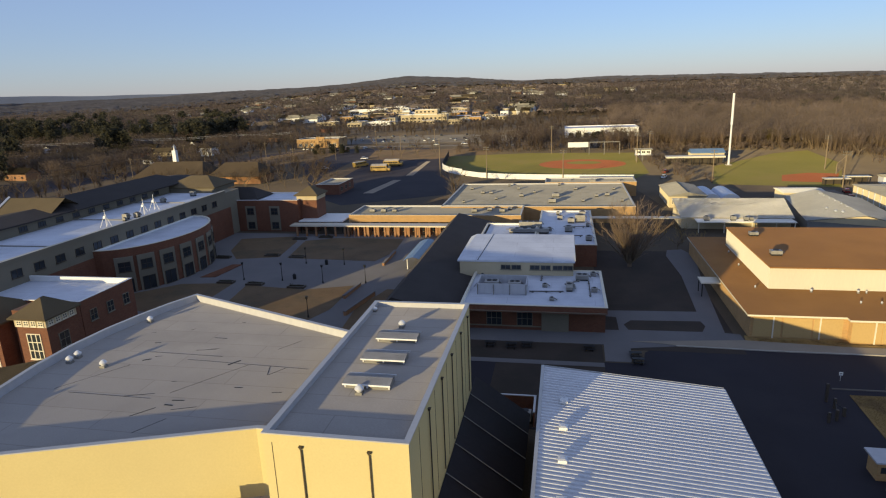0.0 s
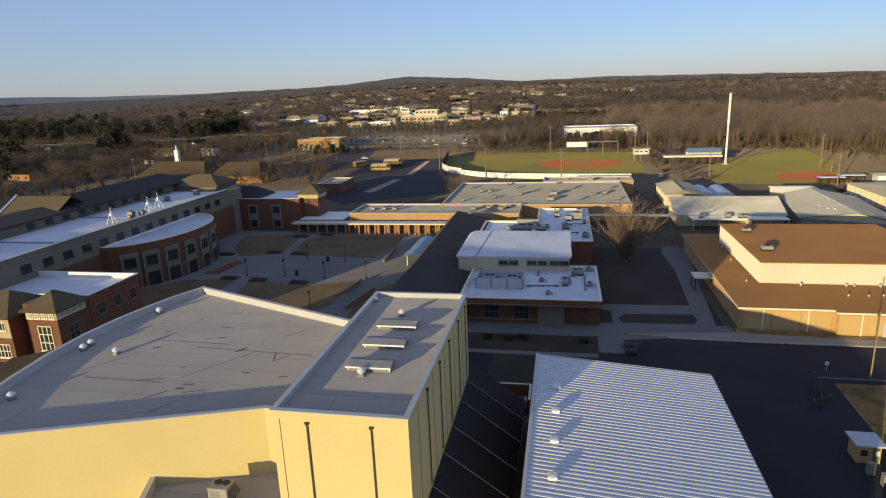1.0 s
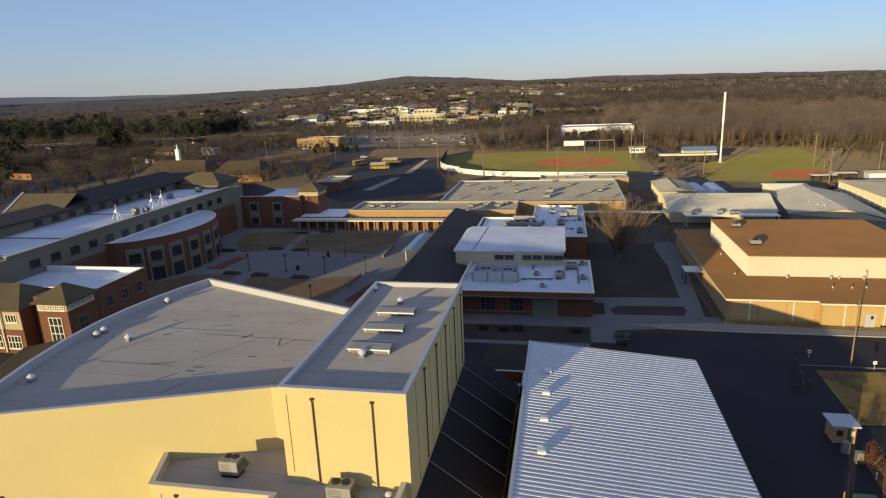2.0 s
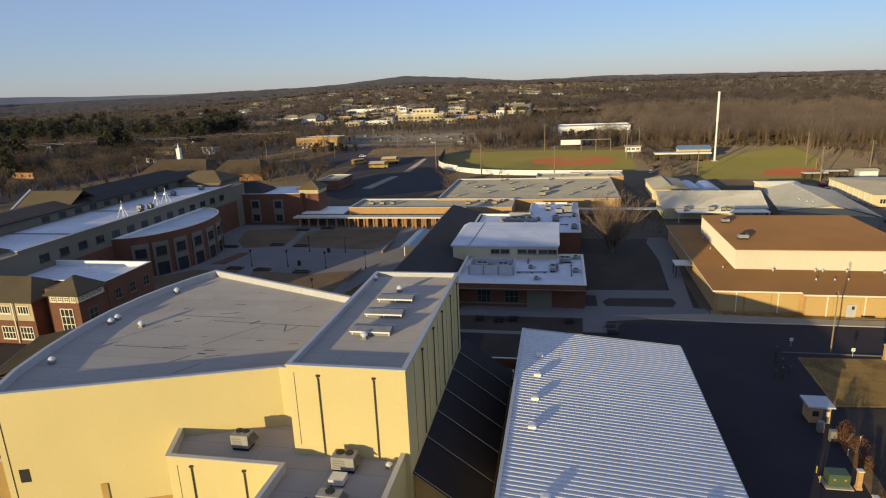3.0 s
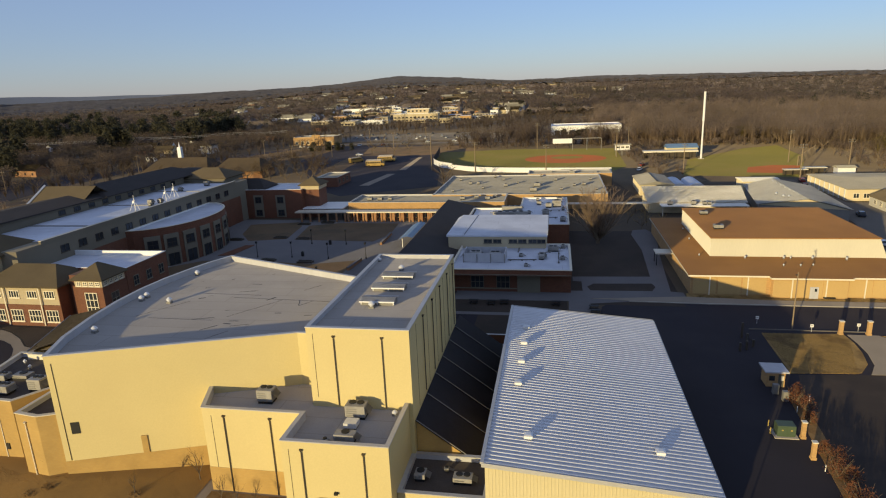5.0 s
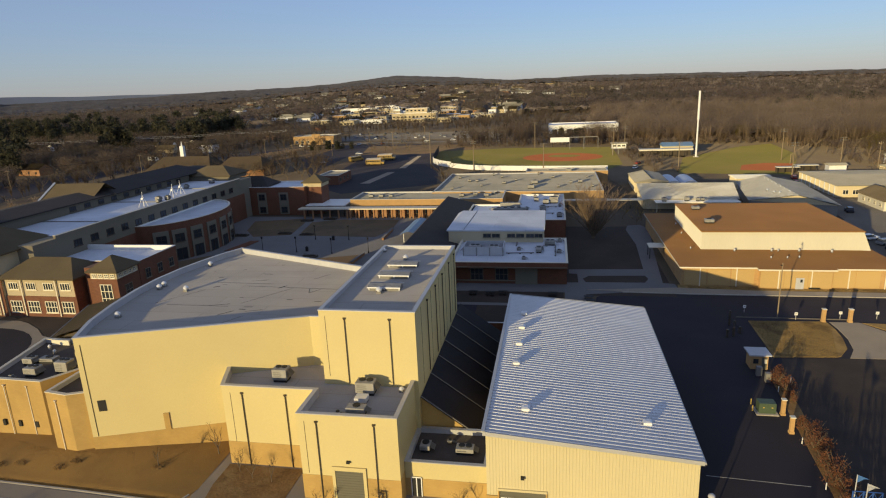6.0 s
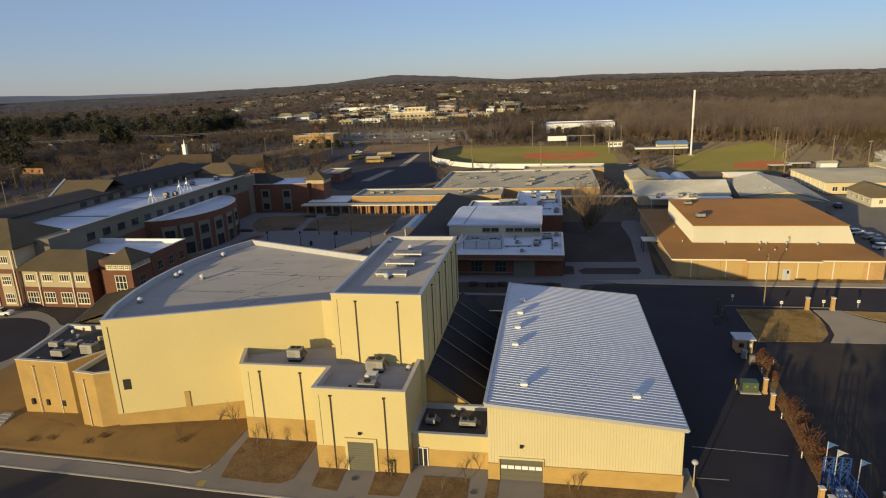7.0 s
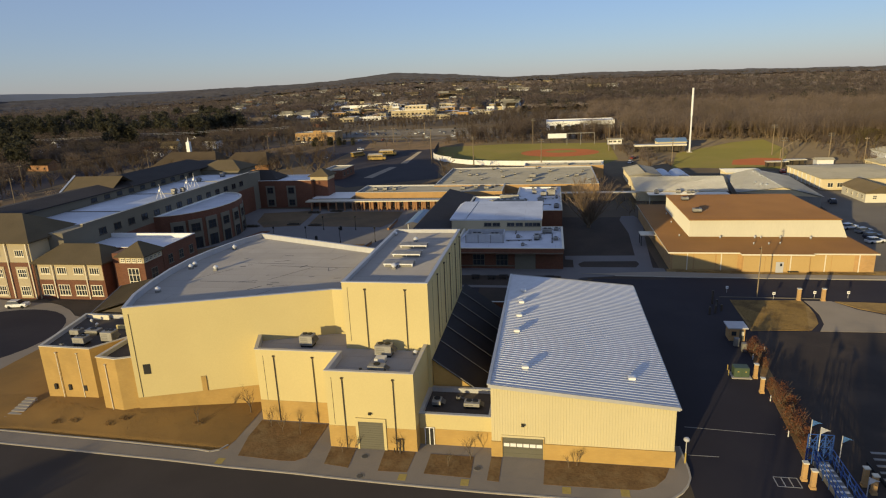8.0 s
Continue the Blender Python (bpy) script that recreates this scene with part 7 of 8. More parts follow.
for x in (52.0, 58.4):
    v = thing("greenhouse", "pale blue vaulted polytunnel", "greenhouse", (x, 203, 0))
    bm = bmesh.new()
    pts = [(3.1 * math.cos(radians(a)), 2.3 * math.sin(radians(a))) for a in range(0, 181, 20)]
    for (u, w), (u2, w2) in zip(pts, pts[1:]):
        face(bm, [(x + u, 194, w), (x + u2, 194, w2), (x + u2, 211, w2), (x + u, 211, w)])
    bmesh.ops.remove_doubles(bm, verts=bm.verts, dist=0.001)
    part("cover", bm, M["tunnel"], v)
    for y in (194, 211):
        bm = bmesh.new()
        face(bm, [(x + u, y, w) for u, w in pts])
        part("end_wall", bm, M["white"], v)
low_link = thing("covered_link", "thin covered link between the ranges", "walkway", (27, 150, 0))
part("canopy", box(bmesh.new(), 9.7, 36, 150.5, 153, 2.9, 3.15), M["coping_tan"], low_link)
for x in (11, 16, 21, 26, 31, 35.5):
    part("post", box(bmesh.new(), x - 0.1, x + 0.1, 151.6, 151.8, 0, 2.899), M["dark"], low_link)
s5 = shed(98.5, 130, 168, 202, 4.0, 1.2, "x", "cream", "roof_grey_far", "long cream shed with a grey roof", 10.0)
for i in range(8):
    part("wall_rib", box(bmesh.new(), 98.7, 98.88, 170 + i * 4, 170.5 + i * 4, 0, 3.6), M["white"], s5)
for x in (101.5, 104.5, 107.5):
    window(s5, (x, 168.38, 0.9), 1.8, 1.6, 0, 2, 1)
s6 = shed(102, 112, 145, 162, 3.1, 2.2, "y", "trim", "roof_olive", "pale bungalow with a brown gabled roof")
for y in (147.5, 151, 154.5, 158):
    window(s6, (102.38, y, 1.0), 1.4, 1.3, -90, 2, 2)
for x in (105, 109):
    window(s6, (x, 145.38, 1.0), 1.2, 1.3, 0, 2, 2)
bm = bmesh.new()
face(bm, [(102.4, 145.42, 2.9), (111.6, 145.42, 2.9), (107, 145.42, 4.95)])
part("gable", bm, M["trim"], s6)
shed(134, 152, 205, 219, 3.6, 1.2, "x", "cream", "roof_grey_far", "cream shed near the second field")
shed(118.8, 126.2, 226, 231, 2.8, 0.6, "x", "white", "roof_grey_far", "small white shed near the second field")
shed(128, 150, 178, 190, 3.6, 1.4, "x", "cream", "roof_grey_far", "tan shed beside the lane")
shed(150, 166, 236, 250, 4.0, 1.6, "y", "white", "roof_grey_far", "white shed near the woods")
sheet("east_lot", [(72.5, 70), (130, 68), (150, 128), (200, 160), (200, 176), (114, 166), (98, 166), (98, 214), (92, 214), (91.5, 178), (87.5, 134), (72.5, 134)], 0.012, "asphalt_old", "asphalt car park beside the gymnasium", "road")
sheet("bare_yard", [(36, 176), (66, 214), (60, 232), (80, 310), (50, 330), (30, 300), (30, 215)], 0.012, "dirt_yard", "bare worn ground between the fields", "lawn")

sheet("bare_yard", [(104, 218), (170, 200), (230, 260), (200, 330), (136, 345), (128, 285)], 0.012, "dirt_yard", "patchy bare earth ground beside the second field", "lawn")
sheet("bare_yard", [(44, 330), (74, 284), (112, 331), (134, 344), (130, 372), (50, 372)], 0.012, "dirt_yard", "patchy bare earth ground behind the second field", "lawn")

# ---- ball fields ----
sheet("ball_field", [(-61, 286), (-52, 268), (-36, 253), (-8, 245.5), (30, 241), (40, 262), (42, 345), (-20, 352), (-66, 342)], 0.02, "grass_green", "green turf ball field", "field")
sheet("infield", arc(11, 297, 22, 0, 360, 36, 19), 0.032, "dirt_red", "red clay infield", "field", depth=0.01)
sheet("infield_grass", arc(12, 302, 9, 0, 360, 24, 6), 0.044, "grass_green", "turf inside the clay infield", "field", depth=0.01)
sheet("ball_field", [(60, 229), (103, 220), (128, 285), (133, 342), (112, 330), (72, 282)], 0.02, "grass_green", "green turf of the second ball field", "field")
sheet("infield", [(87, 235), (105, 230.5), (115, 254), (104, 257), (92, 251)], 0.032, "dirt_red", "red clay infield of the second field", "field", depth=0.01)
fence_pts = [(-60.5, 286), (-58.5, 279), (-54, 270), (-46, 261), (-36, 252.5), (-24, 247.5), (-8, 244.5), (10, 242.2), (31, 240.4)]
wf = thing("outfield_fence", "white board outfield fence round the ball field", "fence", (-20, 247, 0))
for i, ((xa, ya), (xb, yb)) in enumerate(zip(fence_pts, fence_pts[1:])):
    k = max(1, round(math.hypot(xb - xa, yb - ya) / 3.0))
    h = 3.0 if i < 3 else 2.4
    for j in range(k):
        pa = (xa + (xb - xa) * j / k, ya + (yb - ya) * j / k)
        pb = (xa + (xb - xa) * (j + 1) / k, ya + (yb - ya) * (j + 1) / k)
        d = Vector((pb[0] - pa[0], pb[1] - pa[1]))
        m = Matrix.Translation((pa[0], pa[1], 0)) @ Matrix.Rotation(math.atan2(d.y, d.x), 4, "Z")
        part("fence_panel", box(bmesh.new(), 0.02, d.length - 0.02, -0.05, 0.05, 0.05, h, m), M["white"], wf)
ws = thing("windscreen_fence", "dark mesh windscreen fence at the field edge", "fence", (-63, 310, 0))
for i in range(6):
    xa, ya = -60.6 - i * 1.1, 287 + i * 9
    m = Matrix.Translation((xa, ya, 0)) @ Matrix.Rotation(math.atan2(9, -1.1), 4, "Z")
    part("screen_panel", box(bmesh.new(), 0, 9.0, -0.05, 0.05, 0.05, 3.6, m), M["dark"], ws)


def flood_pole(at, h, m="wood_pole", bars=2):
    p = thing("floodlight_pole", "tall timber floodlight pole with a lamp bar", "light pole", at, "floodlight poles")
    part("pole", cyl(bmesh.new(), 0, 0, 0, h, 0.24, 0.15, 8), M[m], p, local=True)
    for b in range(bars):
        z = h - 0.4 - b * 1.0
        bar = part("lamp_bar", box(bmesh.new(), -1.3, 1.3, -0.08, 0.08, z - 0.06, z + 0.06), M["dark"], p, local=True)
        for i in range(5):
            x = -1.2 + i * 0.6
            part("floodlight", box(bmesh.new(), x - 0.14, x + 0.14, -0.28, -0.082, z - 0.12, z + 0.16), M["unit"], bar, local=True)
    return p


for x, y, h in ((-56.3, 258.7, 18), (-32.9, 250.5, 14.5), (1.5, 243.0, 13.2), (-5.7, 348.8, 16.4), (61.3, 236, 12.8), (113.8, 266, 15), (102.3, 218.3, 13.5), (135.3, 255, 11.5), (38.5, 300, 15), (46, 312, 15), (150, 232, 10)):
    flood_pole((x, y, 0), h, "wood_pole", 2 if x > -50 else 1)
tower_p = thing("communications_pole", "tall white steel communications pole", "mast", (79, 285, 0))
part("lower_shaft", cyl(bmesh.new(), 0, 0, 0, 19, 0.5, 0.38, 14), M["white"], tower_p, local=True)
part("upper_shaft", cyl(bmesh.new(), 0, 0, 19.002, 33.4, 0.56, 0.52, 14), M["white"], tower_p, local=True)
part("base_plate", box(bmesh.new(), -1.3, 1.3, -1.3, 1.3, -0.1, 0.25), M["kerb"], tower_p, local=True)
press = thing("press_box", "two-storey pale press box on posts", "building", (42, 306, 0))
for x in (39, 42, 45):
    for y in (304.5, 308):
        part("post", box(bmesh.new(), x - 0.15, x + 0.15, y - 0.15, y + 0.15, 0, 3.0), M["unit"], press)
part("lower_deck", box(bmesh.new(), 38, 46.5, 303.5, 309, 3.0, 3.25), M["unit"], press)
part("cabin", box(bmesh.new(), 38.4, 46, 304.5, 308.6, 3.252, 5.9), M["white"], press)
part("roof", box(bmesh.new(), 37.8, 46.8, 303.6, 309.2, 5.902, 6.2), M["roof_grey_far"], press)
for x in (39.8, 42.2, 44.6):
    window(press, (x, 304.48, 4.2), 1.8, 1.1, 0, 2, 1)
dug = thing("dugout_shelter", "open shelter with a pale flat roof", "shelter", (66, 290, 0))
part("roof", box(bmesh.new(), 51, 78, 287, 292, 3.4, 4.2), M["trim"], dug)
for i in range(8):
    part("post", box(bmesh.new(), 51.3 + i * 3.75, 51.6 + i * 3.75, 287.2, 287.5, 0, 3.399), M["dark"], dug)
# dark wall colour stands for the shade beneath the shelter roof
part("back_wall", box(bmesh.new(), 51.2, 77.8, 291.5, 291.8, 0, 3.398), M["pipe"], dug)
shed(64, 80, 296, 306, 4.8, 1.6, "x", "cream", "blue_roof", "field house with a pale blue roof")
for x, y, w in ((103, 226, 9), (112, 231, 9)):
    d2 = thing("dugout_shelter", "low dugout with a pale roof beside the clay", "shelter", (x, y, 0))
    part("roof", box(bmesh.new(), x - w / 2, x + w / 2, y - 1.5, y + 1.5, 2.2, 2.5), M["trim"], d2)
    # coloured dark in place of shade under the dugout roof
    part("back_wall", box(bmesh.new(), x - w / 2 + 0.2, x + w / 2 - 0.2, y + 1.0, y + 1.2, 0, 2.199), M["pipe"], d2)
    for k in range(4):
        part("post", box(bmesh.new(), x - w / 2 + 0.3 + k * (w - 0.8) / 3, x - w / 2 + 0.5 + k * (w - 0.8) / 3, y - 1.4, y - 1.2, 0, 2.199), M["dark"], d2)
gl = thing("field_posts", "row of pale timber posts along the field edge", "fence", (120, 270, 0))
for i in range(14):
    part("post", cyl(bmesh.new(), 113 + i * 1.8, 252 + i * 3.4, 0, 4.6, 0.22, 0.18, 6), M["wood_pole"], gl)
bs = thing("backstop", "tall pale backstop frame with netting posts", "backstop", (25, 338, 0))
for x in (16, 24.5, 33):
    part("post", box(bmesh.new(), x - 0.15, x + 0.15, 337.85, 338.15, 0, 7.0), M["unit"], bs)
part("beam", box(bmesh.new(), 16, 33, 337.85, 338.15, 7.002, 7.4), M["unit"], bs)
sb_ = thing("scoreboard", "white scoreboard panel on two posts", "scoreboard", (10, 352, 0))
part("panel", box(bmesh.new(), 4, 16, 351.8, 352.2, 3.0, 6.0), M["white"], sb_)
for x in (5.5, 14.5):
    part("post", box(bmesh.new(), x - 0.2, x + 0.2, 352.21, 352.5, 0, 5.5), M["dark"], sb_)


# ---- vehicles ----
def school_bus(at, turn):
    b = thing("school_bus", "yellow school bus parked in the lot", "bus", at, "school buses", "", turn)
    bm = box(bmesh.new(), -4.6, 4.2, -1.22, 1.22, 0.55, 3.05)
    bmesh.ops.bevel(bm, geom=bm.edges[:], offset=0.22, segments=2, affect="EDGES")
    part("body", bm, M["yellow"], b, local=True)
    bm = box(bmesh.new(), 4.2, 5.8, -1.05, 1.05, 0.55, 1.75)
    bmesh.ops.bevel(bm, geom=bm.edges[:], offset=0.15, segments=2, affect="EDGES")
    part("bonnet", bm, M["yellow"], b, local=True)
    part("roof", box(bmesh.new(), -4.4, 4.0, -0.98, 0.98, 3.052, 3.12), M["trim"], b, "cream roof", local=True)
    for s in (-1, 1):
        for i in range(8):
            part("window", box(bmesh.new(), -4.2 + i * 1.0, -3.4 + i * 1.0, s * 1.19, s * 1.24, 1.9, 2.6) if s > 0 else box(bmesh.new(), -4.2 + i * 1.0, -3.4 + i * 1.0, -1.24, -1.19, 1.9, 2.6), M["glass"], b, local=True)
        for x in (-2.6, 4.4):
            bm = bmesh.new()
            bmesh.ops.create_cone(bm, cap_ends=True, segments=14, radius1=0.5, radius2=0.5, depth=0.3, matrix=Matrix.Translation((x, s * 1.08, 0.5)) @ Matrix.Rotation(radians(90), 4, "X"))
            part("wheel", bm, M["rubber"], b, local=True)
    part("windscreen", box(bmesh.new(), 4.18, 4.24, -1.0, 1.0, 1.85, 2.75), M["glass"], b, local=True)
    return b


bus = school_bus((-92.4, 277.5, 0.02), 4)
for x, y, a in ((-93.4, 281.0, 4), (-94.2, 284.5, 5), (-91.6, 298.5, 4), (-92.4, 302.0, 3), (-93.0, 305.5, 5), (-109.2, 296, 62)):
    copy_thing(bus, pose(x, y, 0.02, 0, 0, a))


def car(at, turn, m, label):
    c = thing("car", label, "car", at, "", "", turn)
    bm = box(bmesh.new(), -2.2, 2.2, -0.9, 0.9, 0.32, 0.95)
    bmesh.ops.bevel(bm, geom=bm.edges[:], offset=0.14, segments=2, affect="EDGES")
    part("body", bm, m, c, local=True)
    bm = bmesh.new()
    lo = [(-2.0, -0.82), (1.0, -0.82), (1.0, 0.82), (-2.0, 0.82)]
    hi = [(-1.6, -0.66), (0.3, -0.66), (0.3, 0.66), (-1.6, 0.66)]
    vl = [bm.verts.new((*p, 0.94)) for p in lo]
    vh = [bm.verts.new((*p, 1.5)) for p in hi]
    for i in range(4):
        bm.faces.new((vl[i], vl[(i + 1) % 4], vh[(i + 1) % 4], vh[i]))
    part("glasshouse", bm, M["glass"], c, local=True)
    part("roof", box(bmesh.new(), -1.62, 0.32, -0.67, 0.67, 1.5, 1.56), m, c, local=True)
    for x in (-1.35, 1.4):
        for s in (-0.8, 0.8):
            bm = bmesh.new()
            bmesh.ops.create_cone(bm, cap_ends=True, segments=12, radius1=0.34, radius2=0.34, depth=0.22, matrix=Matrix.Translation((x, s, 0.34)) @ Matrix.Rotation(radians(90), 4, "X"))
            part("wheel", bm, M["rubber"], c, local=True)
    return c


paints = [mat("car_paint_white", (0.75, 0.75, 0.74), 0.3, 0.03, 3, 0.5, 0.0, spec=0.5), mat("car_paint_silver", (0.40, 0.41, 0.42), 0.3, 0.03, 3, 0.5, 0.0, metal=0.4), mat("car_paint_dark", (0.03, 0.035, 0.05), 0.25, 0.03, 3, 0.5, 0.0, spec=0.6), mat("car_paint_red", (0.30, 0.03, 0.02), 0.3, 0.03, 3, 0.5, 0.0, spec=0.5)]
names = ["white car parked on the asphalt", "silver car parked on the asphalt", "dark blue car parked on the asphalt", "red car parked on the asphalt"]
protos = [car((83.5, 111, 0.02), 20, paints[0], names[0]), car((85.0, 106.5, 0.02), 20, paints[1], names[1]), car((93, 145, 0.02), 80, paints[2], names[2]), car((141, 172, 0.02), 10, paints[3], names[3])]
for i, (x, y, a) in enumerate(((83.0, 96.5, 15), (96.0, 196, 85), (84.5, 101.0, 18), (-127.2, 289, 10), (-119, 334, 5), (-150, 385, 0), (-158, 388, 0), (-176, 392, 10), (-140, 400, 80), (-122, 402, 85), (-102.4, 41.6, 10), (-185, 398, 0), (-102, 205, 20), (-98, 198, 20), (150, 205, 60), (156, 200, 60), (130, 152, 20), (99.5, 208, 80), (140, 226, 20), (152, 222, 35), (44, 246, 70), (47, 262, 60), (-108, 412, 0), (-90, 415, 0), (-70, 418, 0), (-50, 420, 0))):
    copy_thing(protos[(i * 3) % 4 if i != 10 else 0], pose(x, y, 0.02 if y > 60 else 0.07, 0, 0, a))

cr_ = random.Random(31)
for row, (y, x0, x1, n_) in enumerate(((452, -150, -40, 13), (468, -165, -50, 12), (500, -170, -70, 9))):
    for i in range(n_):
        if cr_.random() < 0.75:
            copy_thing(protos[cr_.choice((0, 1, 1, 2, 2, 2))], pose(x0 + (x1 - x0) * i / n_ + cr_.uniform(-1, 1), y, 0.02, 0, 0, 90 + cr_.uniform(-4, 4)))
sheet("far_lot", [(-180, 440), (-30, 436), (-34, 476), (-60, 510), (-180, 512)], 0.015, "asphalt_old", "grey car park beyond the cross road", "road")

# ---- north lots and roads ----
sheet("bus_lot", [(-150, 312), (-150, 400), (-92, 396), (-66, 330), (-56, 283), (-44, 208), (-80, 186), (-100, 206)], 0.012, "asphalt_shade", "wide dark asphalt bus park", "road")
sheet("lot_lane", [(-74.3, 262), (-70.7, 262), (-74.0, 318), (-76.4, 318)], 0.026, "concrete", "pale concrete lane across the bus park", "road", depth=0.012)
sheet("lot_lane", [(-80, 212), (-75.5, 212), (-72.8, 248), (-76.6, 248)], 0.026, "concrete", "pale concrete lane across the bus park", "road", depth=0.012)
sheet("west_road", [(-320, 60), (-222, 60), (-230, 172), (-238, 215), (-240, 262), (-196, 330), (-160, 412), (-172, 418), (-222, 340), (-262, 262), (-290, 242)], 0.012, "asphalt_shade", "dark road past the school", "road")
sheet("verge", [(-190, 300), (-150, 316), (-152, 405), (-180, 400), (-205, 330)], 0.014, "lawn_dim", "dormant roadside verge", "lawn")
sheet("verge", [(-232, 110), (-205, 110), (-165, 230), (-165, 300), (-218, 290)], 0.014, "lawn_dim", "dormant grass beside the road", "lawn")
sheet("cross_road", [(-190, 415), (60, 396), (60, 404), (-190, 425)], 0.014, "asphalt_old", "grey cross road beyond the field", "road")
sheet("verge", [(-111, 236), (-103, 236), (-108, 284), (-108, 293), (-118, 330), (-123, 330), (-119, 268)], 0.018, "lawn_dim", "strip of dormant grass beside the bus park", "lawn")
sheet("verge", [(-117, 331), (-78, 327), (-40, 352), (-40, 392), (-80, 388), (-128, 388)], 0.018, "lawn_dim", "dormant grass by the cross road", "lawn")

# ---- church and neighbours ----
ch = thing("church", "brick church with a brown roof and white steeple", "church", (-185, 245, 0))
part("nave_wall", prism(bmesh.new(), rect(-200, -168, 236, 252), 0, 4.6), M["brick_orange"], ch)
part("nave_roof", hip_roof(bmesh.new(), -204, -165.8, 233, 255, 4.4, 6.4, 6, "x", 0.3), M["roof_umber"], ch)
part("hall_wall", prism(bmesh.new(), rect(-164, -140, 240, 254), 0, 4.2), M["brick_orange"], ch)
part("hall_roof", hip_roof(bmesh.new(), -165.7, -138.5, 236, 255.5, 4.2, 5.6, 5, "x", 0.3), M["roof_umber"], ch)
st = part("steeple", box(bmesh.new(), -194.3, -192.3, 253.1, 255.1, 0, 15.4), M["white"], ch, "white square steeple")
bm = bmesh.new()
bmesh.ops.create_cone(bm, cap_ends=True, segments=8, radius1=0.5, radius2=0.06, depth=2.6, matrix=Matrix.Translation((-193.3, 254.1, 16.7)))
part("spire", bm, M["white"], st)
part("gable", prism(bmesh.new(), [(-252, 368), (-243, 368), (-243, 378), (-252, 378)], 0, 6), M["white"], ch)
part("gable_roof", hip_roof(bmesh.new(), -253, -242, 367, 379, 6.2, 3.5, 0, "y", 0.25), M["roof_umber"], ch)

yb = thing("shop_building", "long tan brick shop building with a flat roof", "building", (-181, 420, 0))
block(yb, rect(-199, -165, 414, 432), 0, 6.6, 0.5, wall="brick_tan", roof="roof_grey_far", cope="trim")
part("raised_front", box(bmesh.new(), -183, -176, 413.2, 413.95, 0, 8.2), M["brick_tan"], yb)
for i in range(7):
    window(yb, (-196 + i * 4.6, 413.98, 1.0), 2.4, 2.4, 0, 3, 1)
wb = thing("white_warehouse", "long white flat-roofed warehouse", "building", (28, 460, 0))
block(wb, rect(2, 56, 453, 480), 0, 7.0, 0.5, wall="white", roof="roof_white", cope="white")
for i in range(9):
    part("bay_door", box(bmesh.new(), 5 + i * 5.6, 8.6 + i * 5.6, 452.85, 452.98, 0, 3.6), M["pipe"], wb)

# ---- town ----
def house(at, turn, sx, sy, eave, rise, wall, roof, label):
    h = thing("house", label, "house", at, "", "", turn)
    part("wall", box(bmesh.new(), -sx / 2, sx / 2, -sy / 2, sy / 2, 0, eave), M[wall], h, local=True)
    for s in (-1, 1):
        bm = bmesh.new()
        face(bm, [(s * sx / 2, -sy / 2, eave), (s * sx / 2, sy / 2, eave), (s * sx / 2, 0, eave + rise)])
        part("gable", bm, M[wall], h, local=True)
    bm = bmesh.new()
    for s in (-1, 1):
        face(bm, [(-sx / 2 - 0.4, s * (sy / 2 + 0.5), eave - 0.15), (sx / 2 + 0.4, s * (sy / 2 + 0.5), eave - 0.15), (sx / 2 + 0.4, 0, eave + rise + 0.1), (-sx / 2 - 0.4, 0, eave + rise + 0.1)])
    bmesh.ops.solidify(bm, geom=bm.faces[:], thickness=0.2)
    part("roof", bm, M[roof], h, local=True)
    for i in range(3):
        x = -sx / 2 + sx * (i + 0.5) / 3
        f = part("window", box(bmesh.new(), x - 0.6, x + 0.6, -sy / 2 - 0.06, -sy / 2 + 0.02, 1.0, 2.3), M["glass"], h, local=True)
    return h


tr_ = random.Random(5)
hp = [house((-297, 263, 0), -8, 17, 9, 3.6, 3.0, "brick_orange", "roof_olive", "orange brick house with a brown roof"),
      house((-262, 330, 0), -20, 12, 8, 3.0, 2.6, "white", "roof_dark", "white house with a dark roof"),
      house((-324, 410, 0), 15, 14, 9, 3.0, 3.0, "cream", "roof_olive", "cream house with a brown roof"),
      house((-300, 372, 0), 0, 13, 8, 3.2, 2.6, "brick_red", "roof_dark", "red brick house with a dark roof")]
for j, x, y, a in ((1, -400, 372, 75), (1, -428, 424, 95), (2, -286, 376, 10), (1, -296, 434, 80), (3, -372, 330, 20), (0, -440, 396, 5)):
    copy_thing(hp[j], pose(x, y, 0, 0, 0, a))
LANE_HOUSES = [(-297, 263, 13), (-324, 410, 11), (-400, 372, 9), (-428, 424, 9), (-286, 376, 9), (-296, 434, 9)]
HOMES = []
town = [house((-420, 900, 0), 8, 24, 13, 4.5, 4.2, "white", "roof_grey_far", "large white house with a grey roof"),
        house((-360, 980, 0), -12, 28, 14, 4.8, 4.0, "cream", "roof_olive", "large cream house with a brown roof"),
        house((-480, 1020, 0), 20, 22, 12, 4.5, 4.4, "brick_orange", "roof_grey_far", "large brick house with a grey roof")]
for i in range(150):
    az = radians(tr_.uniform(-38, -2) if i % 6 else tr_.uniform(-44, 8))
    r = 700 + 1500 * tr_.random() ** 1.2
    x, y = r * math.sin(az), r * math.cos(az)
    if -330 < x < -70 and y < 1000 or x > -40 and y < 900:
        continue
    HOMES.append((x, y))
    copy_thing(town[tr_.choice((0, 0, 1, 2))], pose(x, y, land_height(x, y), 0, 0, tr_.uniform(-30, 30)))
